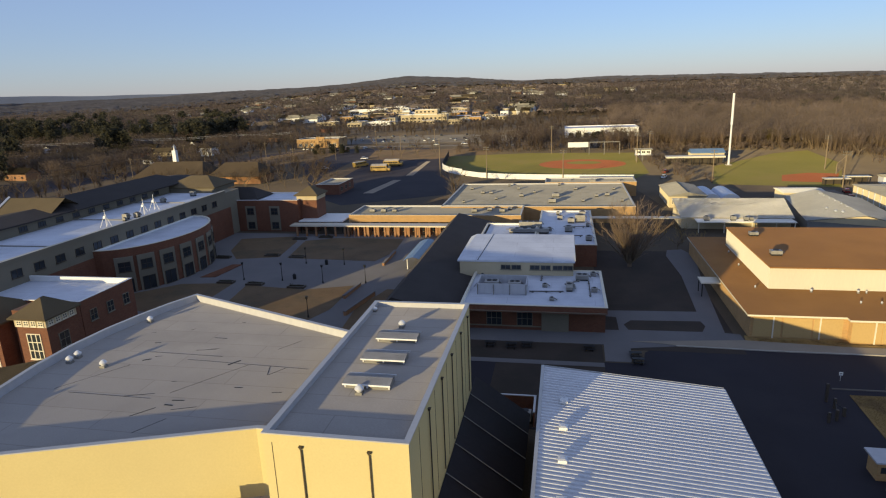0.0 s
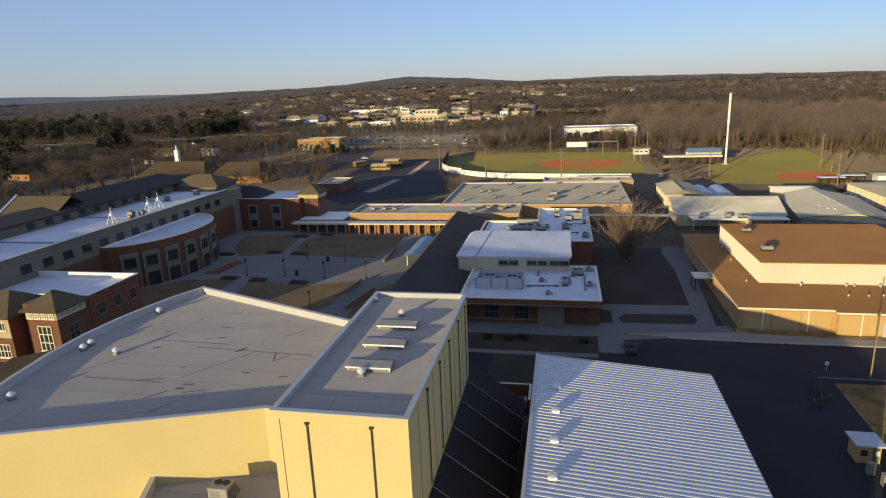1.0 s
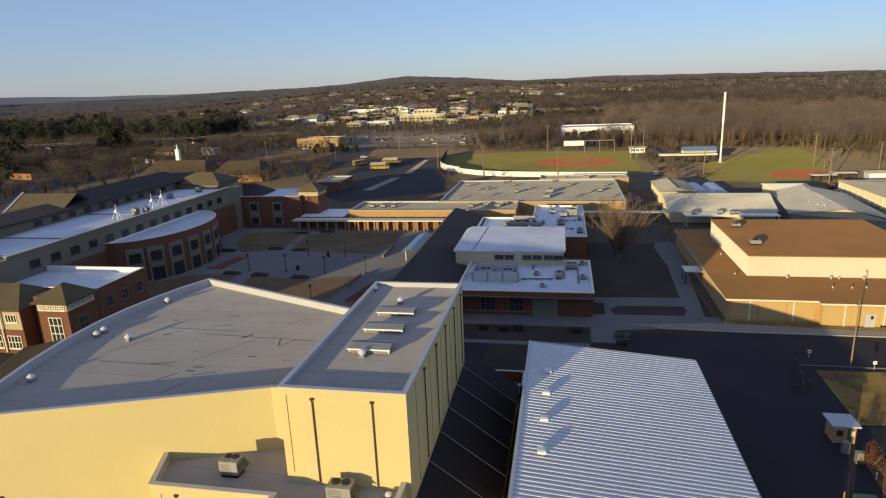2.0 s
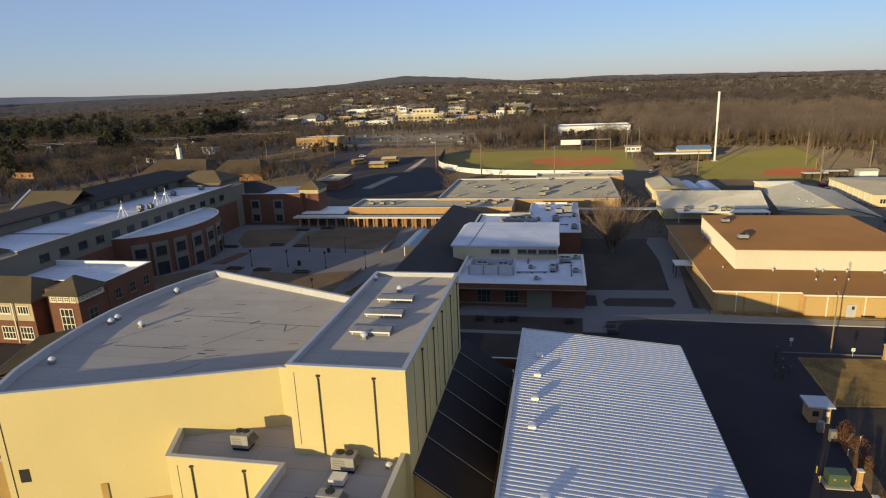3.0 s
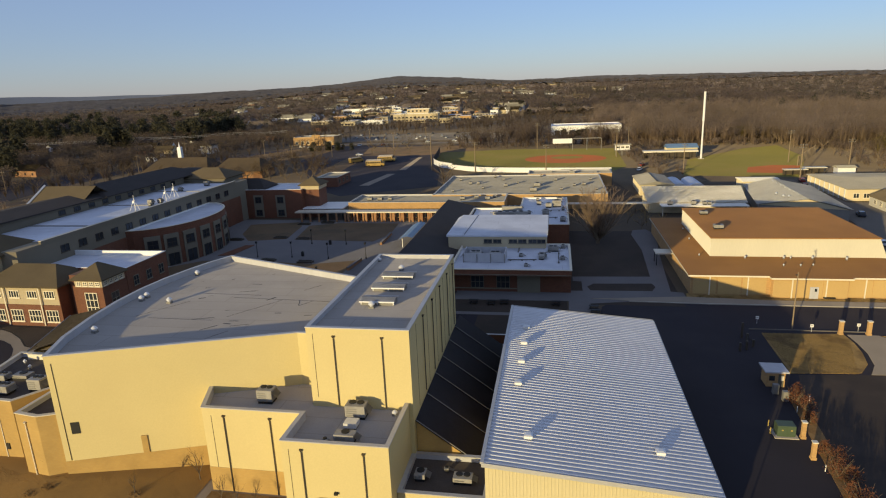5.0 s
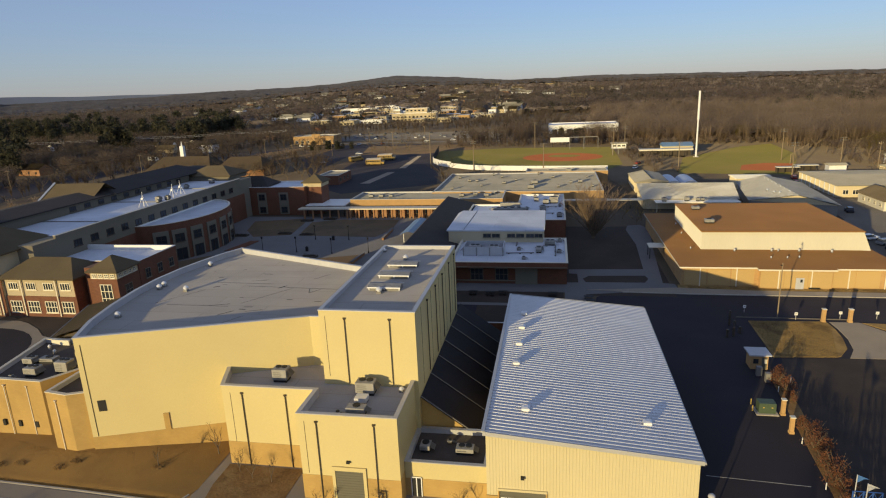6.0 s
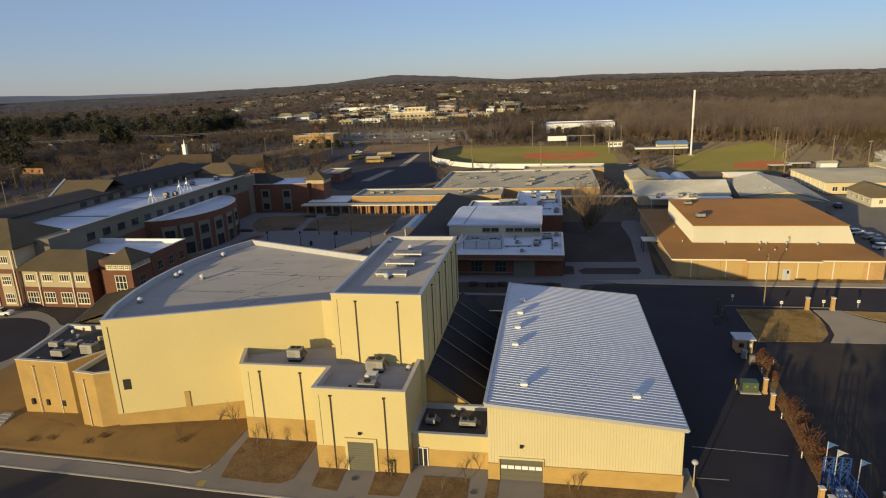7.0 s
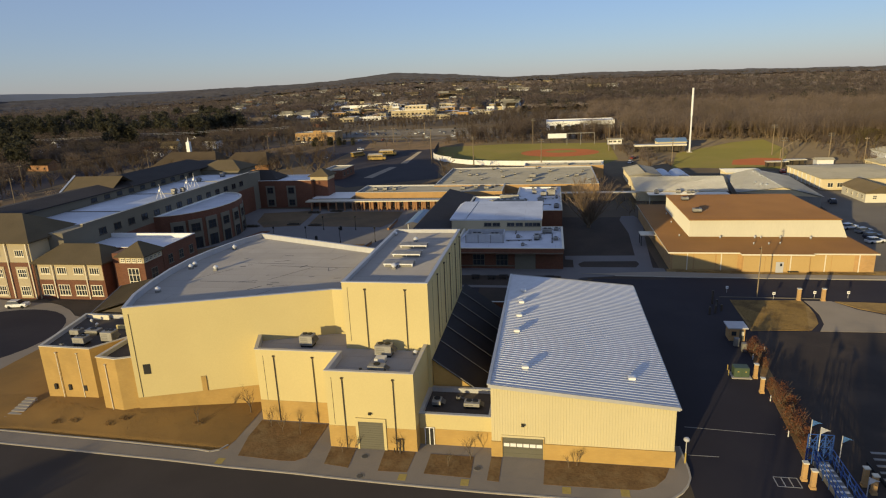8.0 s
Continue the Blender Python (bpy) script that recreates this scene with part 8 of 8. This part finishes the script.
for i in range(70):
    az = radians(tr_.uniform(-40, 0) if i % 5 else tr_.uniform(-46, 6))
    r = 480 + 900 * tr_.random() ** 1.3
    x, y = r * math.sin(az), r * math.cos(az)
    if (-30 < x < 70 and y < 500) or (x > -240 and y < 650):
        continue
    o = copy_thing(hp[tr_.choice((0, 1, 1, 2, 3, 1))], pose(x, y, land_height(x, y), 0, 0, tr_.uniform(-30, 30)))
for i in range(60):
    x, y = tr_.uniform(-330, -70), tr_.uniform(660, 1000)
    HOMES.append((x, y))
    w, d, h = tr_.uniform(7, 24), tr_.uniform(8, 14), tr_.uniform(3, 5.5)
    z = land_height(x, y)
    c = thing("shop_building", tr_.choice(("pale flat-roofed shop in the town", "cream flat-roofed shop in the town", "tan brick shop in the town")), "building", (x, y, z))
    wl = tr_.choice(("cream", "white", "brick_tan", "cream"))
    part("wall", prism(bmesh.new(), rect(x - w / 2, x + w / 2, y - d / 2, y + d / 2), z - 1, z + h), M[wl], c)
    part("roof", prism(bmesh.new(), rect(x - w / 2 + 0.3, x + w / 2 - 0.3, y - d / 2 + 0.3, y + d / 2 - 0.3), z + h + 0.002, z + h + 0.2), M["roof_white" if i % 3 else "roof_grey_far"], c)
    for k in range(int(w / 4)):
        part("window", box(bmesh.new(), x - w / 2 + 1 + k * 4, x - w / 2 + 3.4 + k * 4, y - d / 2 - 0.06, y - d / 2 - 0.003, z + 0.8, z + 2.8), M["glass"], c)
for x0, x1, y, h, wl, lab in ((-192, -136, 700, 9.5, "cream", "large cream hotel with flat roofs"), (-178, -150, 716, 14.5, "cream", "tall cream stair block of the hotel"), (-224, -197, 668, 4.6, "white", "long white shop with a flat roof"), (-325, -268, 895, 7.0, "white", "long white store with a flat roof"), (-262, -236, 880, 6.0, "cream", "cream store with a flat roof"), (-296, -272, 690, 4.4, "cream", "low cream shop beside the road")):
    z = land_height((x0 + x1) / 2, y)
    HOMES.append(((x0 + x1) / 2, y))
    c = thing("shop_building", lab, "building", ((x0 + x1) / 2, y, z))
    block(c, rect(x0, x1, y, y + 15), z - 1, z + h, 0.5, wall=wl, roof="roof_white", cope="trim")
    for k in range(int((x1 - x0) / 5)):
        for s in range(max(1, int(h / 3.6))):
            part("window", box(bmesh.new(), x0 + 1.2 + k * 5, x0 + 3.6 + k * 5, y - 0.06, y - 0.003, z + 1 + s * 3.4, z + 2.7 + s * 3.4), M["glass"], c)
for i in range(16):
    x, y = tr_.uniform(-1300, -700), tr_.uniform(1500, 1900)
    z = land_height(x, y)
    w = tr_.uniform(10, 32)
    c = thing("warehouse", "long white warehouse far beyond the trees", "building", (x, y, z))
    part("wall", prism(bmesh.new(), rect(x - w / 2, x + w / 2, y, y + 25), z - 3, z + 5.5), M["cream"], c)
    part("roof", prism(bmesh.new(), rect(x - w / 2 - 0.5, x + w / 2 + 0.5, y - 0.5, y + 25.5), z + 5.502, z + 6.0), M["roof_white"], c)

# ---- utility poles and wires ----
def utility_pole(at, h):
    p = thing("utility_pole", "timber utility pole with a crossarm", "utility pole", at, "utility poles")
    part("pole", cyl(bmesh.new(), 0, 0, 0, h, 0.2, 0.14, 7), M["wood_pole"], p, local=True)
    part("crossarm", box(bmesh.new(), -1.2, 1.2, -0.08, 0.08, h - 0.9, h - 0.7), M["wood_pole"], p, local=True)
    for x in (-1.0, 0.0, 1.0):
        part("insulator", cyl(bmesh.new(), x, 0, h - 0.699, h - 0.45, 0.06, 0.06, 6), M["white"], p, local=True)
    return p


# skyline backdrop, coloured with the haze of distance
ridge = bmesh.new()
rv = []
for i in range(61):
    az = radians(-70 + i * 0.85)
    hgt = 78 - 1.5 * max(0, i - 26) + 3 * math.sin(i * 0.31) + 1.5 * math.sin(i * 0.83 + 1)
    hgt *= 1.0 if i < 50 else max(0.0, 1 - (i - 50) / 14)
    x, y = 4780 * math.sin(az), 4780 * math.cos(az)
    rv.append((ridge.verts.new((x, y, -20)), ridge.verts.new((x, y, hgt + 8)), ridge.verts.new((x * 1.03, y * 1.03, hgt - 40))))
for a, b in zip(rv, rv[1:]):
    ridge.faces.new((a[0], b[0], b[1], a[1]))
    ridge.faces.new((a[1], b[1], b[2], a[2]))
tagged(part("backdrop", ridge, M["hill_far"], smooth=True), "distant ridge on the skyline with blue-grey haze in its colour", "hill", "", "structure")

line = [(-300, 118), (-252, 200), (-226, 262), (-206, 300), (-190, 345), (-172, 392), (-140, 428), (-95, 432)]
up_ = utility_pole((line[0][0], line[0][1], 0), 11)
for x, y in line[1:]:
    copy_thing(up_, pose(x, y, 0))
for x, y in ((-212.7, 154.6), (-136, 330), (-150, 300), (-108, 380), (-246, 340)):
    copy_thing(up_, pose(x, y, 0, 0, 0, 40))
bm = bmesh.new()
for (xa, ya), (xb, yb) in zip(line, line[1:]):
    for off in (-1.0, 0.0, 1.0):
        pts = [Vector((xa + (xb - xa) * k / 6 + off, ya + (yb - ya) * k / 6, 10.6 - 1.1 * (1 - (k / 3 - 1) ** 2))) for k in range(7)]
        for a, b in zip(pts, pts[1:]):
            rod(bm, a, b, 0.03, 3)
solo("power_line", bm, M["dark"], "sagging wires along the road", "wire")
town_line = [(-450, 378), (-331, 407), (-262, 437), (-217, 443)]
for x, y in town_line:
    copy_thing(up_, pose(x, y, 0, 0, 0, 70))
bm = bmesh.new()
for (xa, ya), (xb, yb) in zip(town_line, town_line[1:]):
    for z in (10.5, 9.4):
        pts = [Vector((xa + (xb - xa) * k / 6, ya + (yb - ya) * k / 6, z - 1.0 * (1 - (k / 3 - 1) ** 2))) for k in range(7)]
        for a, b in zip(pts, pts[1:]):
            rod(bm, a, b, 0.06, 3)
solo("power_line", bm, M["pole_pale"], "pale aluminium wires towards the town", "wire")
gp_ = thing("lane_pole", "slim timber pole beside the lane", "pole", (44.9, 56.6, 0.02))
part("pole", cyl(bmesh.new(), 0, 0, 0, 9.8, 0.11, 0.08, 8), M["wood_pole"], gp_, local=True)
part("bracket", box(bmesh.new(), -0.35, 0.05, -0.06, 0.06, 9.3, 9.45), M["dark"], gp_, local=True)

for x, y in ((142, 236), (168, 232), (196, 226), (160, 256)):
    copy_thing(up_, pose(x, y, 0, 0, 0, 25))

# ---- near trees ----
kinds = [bare_tree(40 + i, 10.5, 0.7, 3, 0.22, 0.45) for i in range(4)]
tl = random.Random(9)
spots = [(-134, 250), (-128, 262), (-122, 275), (-140, 282), (-150, 268), (-146, 296), (-118, 252), (-112, 240), (-108, 225), (-126, 236), (-212, 232), (-222, 248), (-236, 262), (-205, 262), (-246, 282), (-228, 226), (-250, 246), (-262, 262), (-270, 230), (-280, 260), (-292, 290), (-300, 252), (-310, 280), (-256, 300), (-236, 312), (-272, 320), (-318, 318), (-290, 336), (-240, 206), (-262, 196), (-176, 280), (-160, 300), (30, 128), (27, 136), (32, 133), (33, 141), (35, 130), (-40, 206), (-42, 214), (-38, 196), (-152, 346), (-160, 360), (-128, 420), (-100, 428), (-60, 380), (-30, 398), (0, 392), (30, 398), (62, 382), (66, 334), (80, 330), (-268, 259), (-258, 252), (-250, 258), (-241, 252), (-231, 255), (-244, 266), (-228, 268), (-262, 272), (-274, 275), (-236, 300), (-226, 296), (-206, 286), (-196, 283), (-188, 278), (-180, 270), (-214, 270), (-198, 232), (-186, 230), (-176, 232), (-166, 234), (-152, 236), (-158, 226), (-140, 240), (-132, 244), (-124, 246), (-120, 262), (-114, 256), (-110, 262), (-104, 236), (-136, 272), (-130, 290), (-215, 300), (-318, 374), (-300, 350), (-325, 319), (-280, 345), (-255, 322)]
spots += [(150, 262), (162, 272), (171, 250), (186, 262), (200, 275), (160, 300), (146, 312), (178, 322), (196, 318), (214, 300), (142, 288), (226, 280), (168, 288), (152, 246), (188, 238), (210, 254)]
spots += [(62 + i * 5.2 + 2 * math.sin(i * 2.3), 368 + 9 * math.sin(i * 1.7)) for i in range(15)] + [(-34 + i * 6.5, 388 + 6 * math.sin(i * 2.1)) for i in range(13)] + [(136 + i * 7, 346 - i * 2.5 + 5 * math.sin(i * 1.9)) for i in range(10)]
gold = [bare_tree(60 + i, 8.5, 0.7, 3, 0.16, 0.6, "brush_gold") for i in range(2)]
def sunny(x, y):
    return any(math.hypot(x - hx, y - hy + 12) < 16 for hx, hy, _ in LANE_HOUSES)


spots = [s for s in spots if not sunny(*s)] + [(-98, 344), (-89, 350), (-106, 352), (-80, 362), (-112, 340), (-118, 366), (-96, 372), (-142, 428), (-120, 520), (-96, 530), (-70, 524), (-140, 536), (-160, 528), (-50, 516), (-84, 545), (-110, 552), (-116, 232), (-121, 226), (-127, 222), (-133, 230), (-139, 224), (-144, 232), (-149, 226), (-155, 218), (-130, 256), (-138, 262), (-145, 258), (-152, 254), (-126, 268), (-118, 244), (-112, 250), (-186, 536), (-200, 520), (-212, 505), (-60, 548)]
for i, (x, y) in enumerate(spots):
    plant_tree("bare_tree", gold[i % 2] if 20 < x < 40 and y < 150 else kinds[i % 4], (x, y, 0), tl.uniform(0.75, 1.2) if not 20 < x < 40 else 0.6, tl.uniform(0, 6.28), "bare grey-brown winter tree with fine twigs", "tree", "bare trees")

# unseen trees behind the camera, added to streak the yard with shadow
for i, (x, y, sc) in enumerate(((10, -48, 1.15), (16, -44, 1.0), (21, -50, 1.2), (27, -43, 0.95), (33, -47, 1.1), (24, -56, 1.2))):
    plant_tree("bare_tree", kinds[i % 4], (x, y, 0), sc, i * 1.1, "bare winter tree added out of view to shade the yard", "tree", "bare trees")

# ---- woods ----
rg = np.random.default_rng(12)


def wood(name, pts, hts, n, width, material, label, crown=0.42, start=(0.18, 0.55), fuzz=0.66):
    """Many leafless trees as slim triangles: a trunk, limbs out to the crown's edge and twigs round it."""
    N = len(pts)
    h = hts[:, None]
    base = np.repeat(pts[:, None, :], n, 1)
    u = rg.uniform(0, 2 * np.pi, (N, n))
    rr = np.sqrt(rg.uniform(0.05, 1, (N, n))) * crown * h * rg.uniform(0.7, 1.3, (N, n))
    zz = h * (0.62 + 0.38 * np.sqrt(np.clip(1 - (rr / (crown * h * 1.3)) ** 2, 0, 1)) * rg.uniform(0.55, 1.0, (N, n)))
    tip = base + np.stack([rr * np.cos(u), rr * np.sin(u), zz], -1)
    k = rg.uniform(*start, (N, n))
    root = base + np.stack([0 * k, 0 * k, h * k], -1)
    tw = rg.random((N, n)) < fuzz
    mid = tip - (tip - root) * 0.35 + rg.normal(0, 0.5, (N, n, 3))
    root = np.where(tw[..., None], mid, root)
    side = np.stack([-np.sin(u), np.cos(u), rg.uniform(-0.5, 0.5, (N, n))], -1) * width * rg.uniform(0.5, 1.3, (N, n))[..., None]
    spray = rg.normal(0, 1, (N, n, 3)) * (width * 1.5)
    tri = np.stack([np.where(tw[..., None], tip + spray, root - side / 2), np.where(tw[..., None], tip - spray[..., [1, 2, 0]] * 0.35, root + side / 2), tip + np.where(tw[..., None], spray[..., [2, 0, 1]], 0)], 2).reshape(-1, 3)
    a = rg.uniform(0, np.pi, N)
    off = np.stack([np.cos(a), np.sin(a), 0 * a], -1) * 0.15 * (hts[:, None] / 12)
    top = pts + np.stack([0 * hts, 0 * hts, hts * 0.7], -1)
    trunk = np.stack([pts - off, pts + off, top], 1).reshape(-1, 3)
    off2 = off[:, [1, 0, 2]] * np.array([-1, 1, 1])
    trunk2 = np.stack([pts - off2, pts + off2, top], 1).reshape(-1, 3)
    v = np.concatenate([tri, trunk, trunk2])
    f = np.arange(len(v)).reshape(-1, 3)
    return tagged(new(name, raw_mesh(name, v, f, material)), label, "woods", "", "stuff")


def polar(count, az0, az1, r0, r1, power=1.0):
    az = np.radians(rg.uniform(az0, az1, count))
    r = r0 * (r1 / r0) ** (rg.random(count) ** power)
    return np.stack([r * np.sin(az), r * np.cos(az)], -1)


def clear(p):
    """Ground kept free of trees: the fields, lots, roads, the town centre and views to houses."""
    x, y = p[:, 0], p[:, 1]
    keep = np.ones(len(p), bool)
    keep &= ~((x > -160) & (x < 136) & (y < 356))
    keep &= ~((x > 60) & (x < 260) & (y < 322 + 0.0 * x))
    keep &= ~((x > -205) & (x < -60) & (y > 250) & (y < 436))
    keep &= ~((x > -5) & (x < 62) & (y > 385) & (y < 482) & (x < 60))
    keep &= ~((x < -60) & (y < 260))
    keep &= ~((x > -182) & (x < -32) & (y > 425) & (y < 512))
    keep &= ~((x > -300) & (x < -120) & (y < 420))
    town = (x > -340) & (x < -60) & (y > 650) & (y < 1050)
    keep &= ~(town & (rg.random(len(p)) < 0.15))
    # thinned to fit the camera's view, so each house shows
    for hx, hy in HOMES:
        k = hy / np.maximum(y, 1)
        keep &= ~((np.abs(x * k - hx) < 17) & (y < hy + 9) & (y > hy - 70) & (rg.random(len(p)) < 0.85))
    gaps = np.sin(x * 0.017 + 1.3) * np.sin(y * 0.013 + x * 0.004) > 0.45
    keep &= ~(gaps & (x < 60) & (rg.random(len(p)) < 0.5))
    return keep


def open_lanes(p):
    """Lanes cleared of trees from the houses towards the sun and the camera's view."""
    x, y = p[:, 0], p[:, 1]
    keep = np.ones(len(p), bool)
    for hx, hy, w in LANE_HOUSES:
        s = (hx - x) * -SUN_DIR.x + (hy - y) * -SUN_DIR.y
        keep &= ~((s > -10) & (s < 85) & (np.abs((x - hx) * SUN_DIR.y - (y - hy) * SUN_DIR.x) < w))
        # fitted to the camera's line of sight to each house
        keep &= ~((np.abs(x * hy / np.maximum(y, 1) - hx) < w) & (y < hy + 4) & (y > hy - 42))
    return keep


def lay(p):
    return np.array([(x, y, land_height(float(x), float(y)) - 0.3) for x, y in p])


p = polar(5200, 4, 40, 330, 800)
p = p[clear(p)]
wood("woods", lay(p), 6.5 + 11.5 * rg.beta(2, 2.2, len(p)), 150, 0.135, M["wood_far"], "dense leafless winter woods beyond the ball fields")
p = np.stack([rg.uniform(-470, -150, 2000), rg.uniform(120, 440, 2000)], -1)
p = p[(p[:, 0] < -192 - 0.28 * (300 - p[:, 1])) & ~((np.abs(p[:, 0] + 225 - 0.30 * (p[:, 1] - 280)) < 16))]
p = p[open_lanes(p)]
wood("woods", lay(p), rg.uniform(6, 12.5, len(p)), 150, 0.15, M["wood_dark"], "leafless garden trees west of the school")
p = polar(3400, -62, 8, 330, 800)
p = p[clear(p) & open_lanes(p)]
wood("woods", lay(p), rg.uniform(7, 13, len(p)), 100, 0.19, M["wood_dark"], "leafless winter trees along the roads and gardens")
p = polar(16500, -64, 42, 800, 1950)
p = p[clear(p)]
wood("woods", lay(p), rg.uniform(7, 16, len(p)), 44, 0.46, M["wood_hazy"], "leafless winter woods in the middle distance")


def canopy(name, az0, az1, r0, r1, cell, low, high, material, label, mask=None):
    """The joined roof of a wood seen from afar: a rolling sheet of crowns, open where no trees stand."""
    rr_ = [r0]
    while rr_[-1] < r1:
        rr_.append(rr_[-1] + cell * (0.7 + 0.6 * rr_[-1] / r1))
    nr, na = len(rr_), int(radians(az1 - az0) * (r0 + r1) / 2 / cell)
    R, A = np.meshgrid(np.array(rr_), np.radians(np.linspace(az0, az1, na)), indexing="ij")
    R, A = R + rg.uniform(-0.35, 0.35, R.shape) * cell, A + rg.uniform(-0.35, 0.35, A.shape) * cell / R
    X, Y = R * np.sin(A), R * np.cos(A)
    ground_z = np.array([land_height(float(a), float(b)) for a, b in zip(X.ravel(), Y.ravel())]).reshape(X.shape)
    Z = ground_z + rg.uniform(low, high, X.shape)
    open_ = np.sin(X * 0.006 + 2 * np.sin(Y * 0.0021)) * np.sin(Y * 0.0047 + 1.7) > 0.72
    if mask is not None:
        open_ |= ~mask(np.stack([X.ravel(), Y.ravel()], -1)).reshape(X.shape)
    Z = np.where(open_, ground_z - 1.5, Z)
    i = np.arange(nr * na).reshape(nr, na)
    f = np.stack([i[:-1, :-1], i[:-1, 1:], i[1:, 1:], i[1:, :-1]], -1).reshape(-1, 4)
    me = raw_mesh(name, np.stack([X, Y, Z], -1).reshape(-1, 3), f, material)
    me.polygons.foreach_set("use_smooth", np.ones(len(f), bool))
    return tagged(new(name, me), label, "woods", "", "stuff")


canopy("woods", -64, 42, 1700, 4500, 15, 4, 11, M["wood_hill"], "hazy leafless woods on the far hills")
canopy("woods", -64, 42, 760, 1750, 8, 2.5, 7.5, M["wood_roof"], "leafless thickets in the middle distance", clear)
canopy("woods", 5, 42, 390, 780, 5, 2.0, 7.0, M["wood_roof"], "leafless thickets behind the ball fields", clear)


p = np.concatenate([polar(700, 8, 30, 345, 420), polar(260, 18, 38, 250, 340), np.stack([rg.uniform(44, 62, 60), rg.uniform(232, 330, 60)], -1), np.stack([rg.uniform(-320, -165, 420), rg.uniform(150, 420, 420)], -1), np.stack([rg.uniform(-70, 40, 120), rg.uniform(358, 392, 120)], -1)])
p = p[~((p[:, 0] > 56) & (p[:, 0] < 140) & (p[:, 1] > 215) & (p[:, 1] < 345) & (p[:, 0] > 60 + (p[:, 1] - 229) * 0.22))]
p = p[open_lanes(p)]
p = p[~((p[:, 0] < -100) & (np.abs(p[:, 0] + 225 - 0.30 * (p[:, 1] - 280)) < 16))]
wood("brushwood", lay(p), rg.uniform(1.5, 5.5, len(p)), 110, 0.12, M["wood_far"], "low brush and saplings along the edge of the woods", 0.6, (0.05, 0.4), 0.6)


def pines(name, pts, hts, n, label):
    N = len(pts)
    h = hts[:, None]
    k = rg.uniform(0.15, 1.0, (N, n))
    u = rg.uniform(0, 2 * np.pi, (N, n))
    lump = 0.75 + 0.35 * np.sin(u * 3 + 7 * k + pts[:, :1])
    rad = np.sqrt(np.clip(1 - ((k - 0.5) / 0.56) ** 2, 0, 1)) * 0.30 * h * lump * rg.uniform(0.5, 1.1, (N, n)) + 0.2
    c = pts[:, None, :] + np.stack([rad * np.cos(u), rad * np.sin(u), k * h], -1)
    s = 0.05 * h[..., None]
    tri = np.stack([c + rg.normal(0, 1, (N, n, 3)) * s for _ in range(3)], 2).reshape(-1, 3)
    a = rg.uniform(0, np.pi, N)
    for turn in (0.0, np.pi / 2):
        off = np.stack([np.cos(a + turn), np.sin(a + turn), 0 * a], -1) * 0.02 * h
        tri = np.concatenate([tri, np.stack([pts - off, pts + off, pts + np.stack([0 * hts, 0 * hts, hts * 0.8], -1)], 1).reshape(-1, 3)])
    return tagged(new(name, raw_mesh(name, tri, np.arange(len(tri)).reshape(-1, 3), M["pine"])), label, "woods", "", "stuff")


def groves(centres, spread, most):
    """Uneven clusters of trees round the given centres."""
    return np.concatenate([np.array(c) + rg.normal(0, spread, (rg.integers(4, most), 2)) * (1.5, 1.0) for c in centres])


west_groves = np.stack([rg.uniform(-860, -400, 22), rg.uniform(450, 900, 22)], -1)
q = np.concatenate([groves([(-345, 515), (-330, 508), (-318, 520), (-338, 530), (-350, 505), (-560, 545), (-590, 560), (-540, 530), (-640, 600), (-610, 575)], 9, 17), groves(west_groves, 13, 11), groves([(-316, 258), (-442, 500), (-574, 560), (-380, 330), (-350, 400)], 6, 8), np.stack([np.concatenate([rg.uniform(-168, -152, 8), rg.uniform(-147, -134, 6)]), rg.uniform(367, 373, 14)], -1), np.stack([rg.uniform(10, 36, 10), rg.uniform(436, 449, 10)], -1)])
# never in view: added to cast the pointed shadow on the road
pines("pine_woods", lay(np.array([[-79.4, -67.2], [-80.6, -68.6], [-81.6, -70.4], [-79.8, -70.2]])), np.array([8.2, 8.0, 7.6, 7.8]), 2600, "dense evergreens added out of view to shade the road")
# the first seven are unseen casters too, for road and yard
q = np.concatenate([[[-80.5, -70.6], [-83.5, -73], [-79, -74], [14, -54], [21, -58], [29, -55], [37, -61]], q])
hq = 10 + 12 * rg.beta(2, 1.6, len(q))
hq[0:3] = (8.2, 8.6, 8.8)
hq[3:7] = (11.5, 12.5, 11, 12)
hq[-24:] = rg.uniform(4, 7, 24)
pines("pine_woods", lay(q), hq, 420, "dark green pine groves among the bare trees")
q = polar(900, -64, 42, 700, 2600)
pines("pine_woods", lay(q), rg.uniform(8, 15, len(q)), 80, "scattered dark pines in the far woods")
p = np.concatenate([groves([(176, 262), (192, 282), (206, 300), (180, 300)], 7, 9), groves([(124, 372), (158, 395)], 4, 6)])
wood("woods", lay(p), rg.uniform(7, 12, len(p)), 190, 0.17, M["wood_olive"], "olive-gold budding trees at the edge of the woods", 0.5)
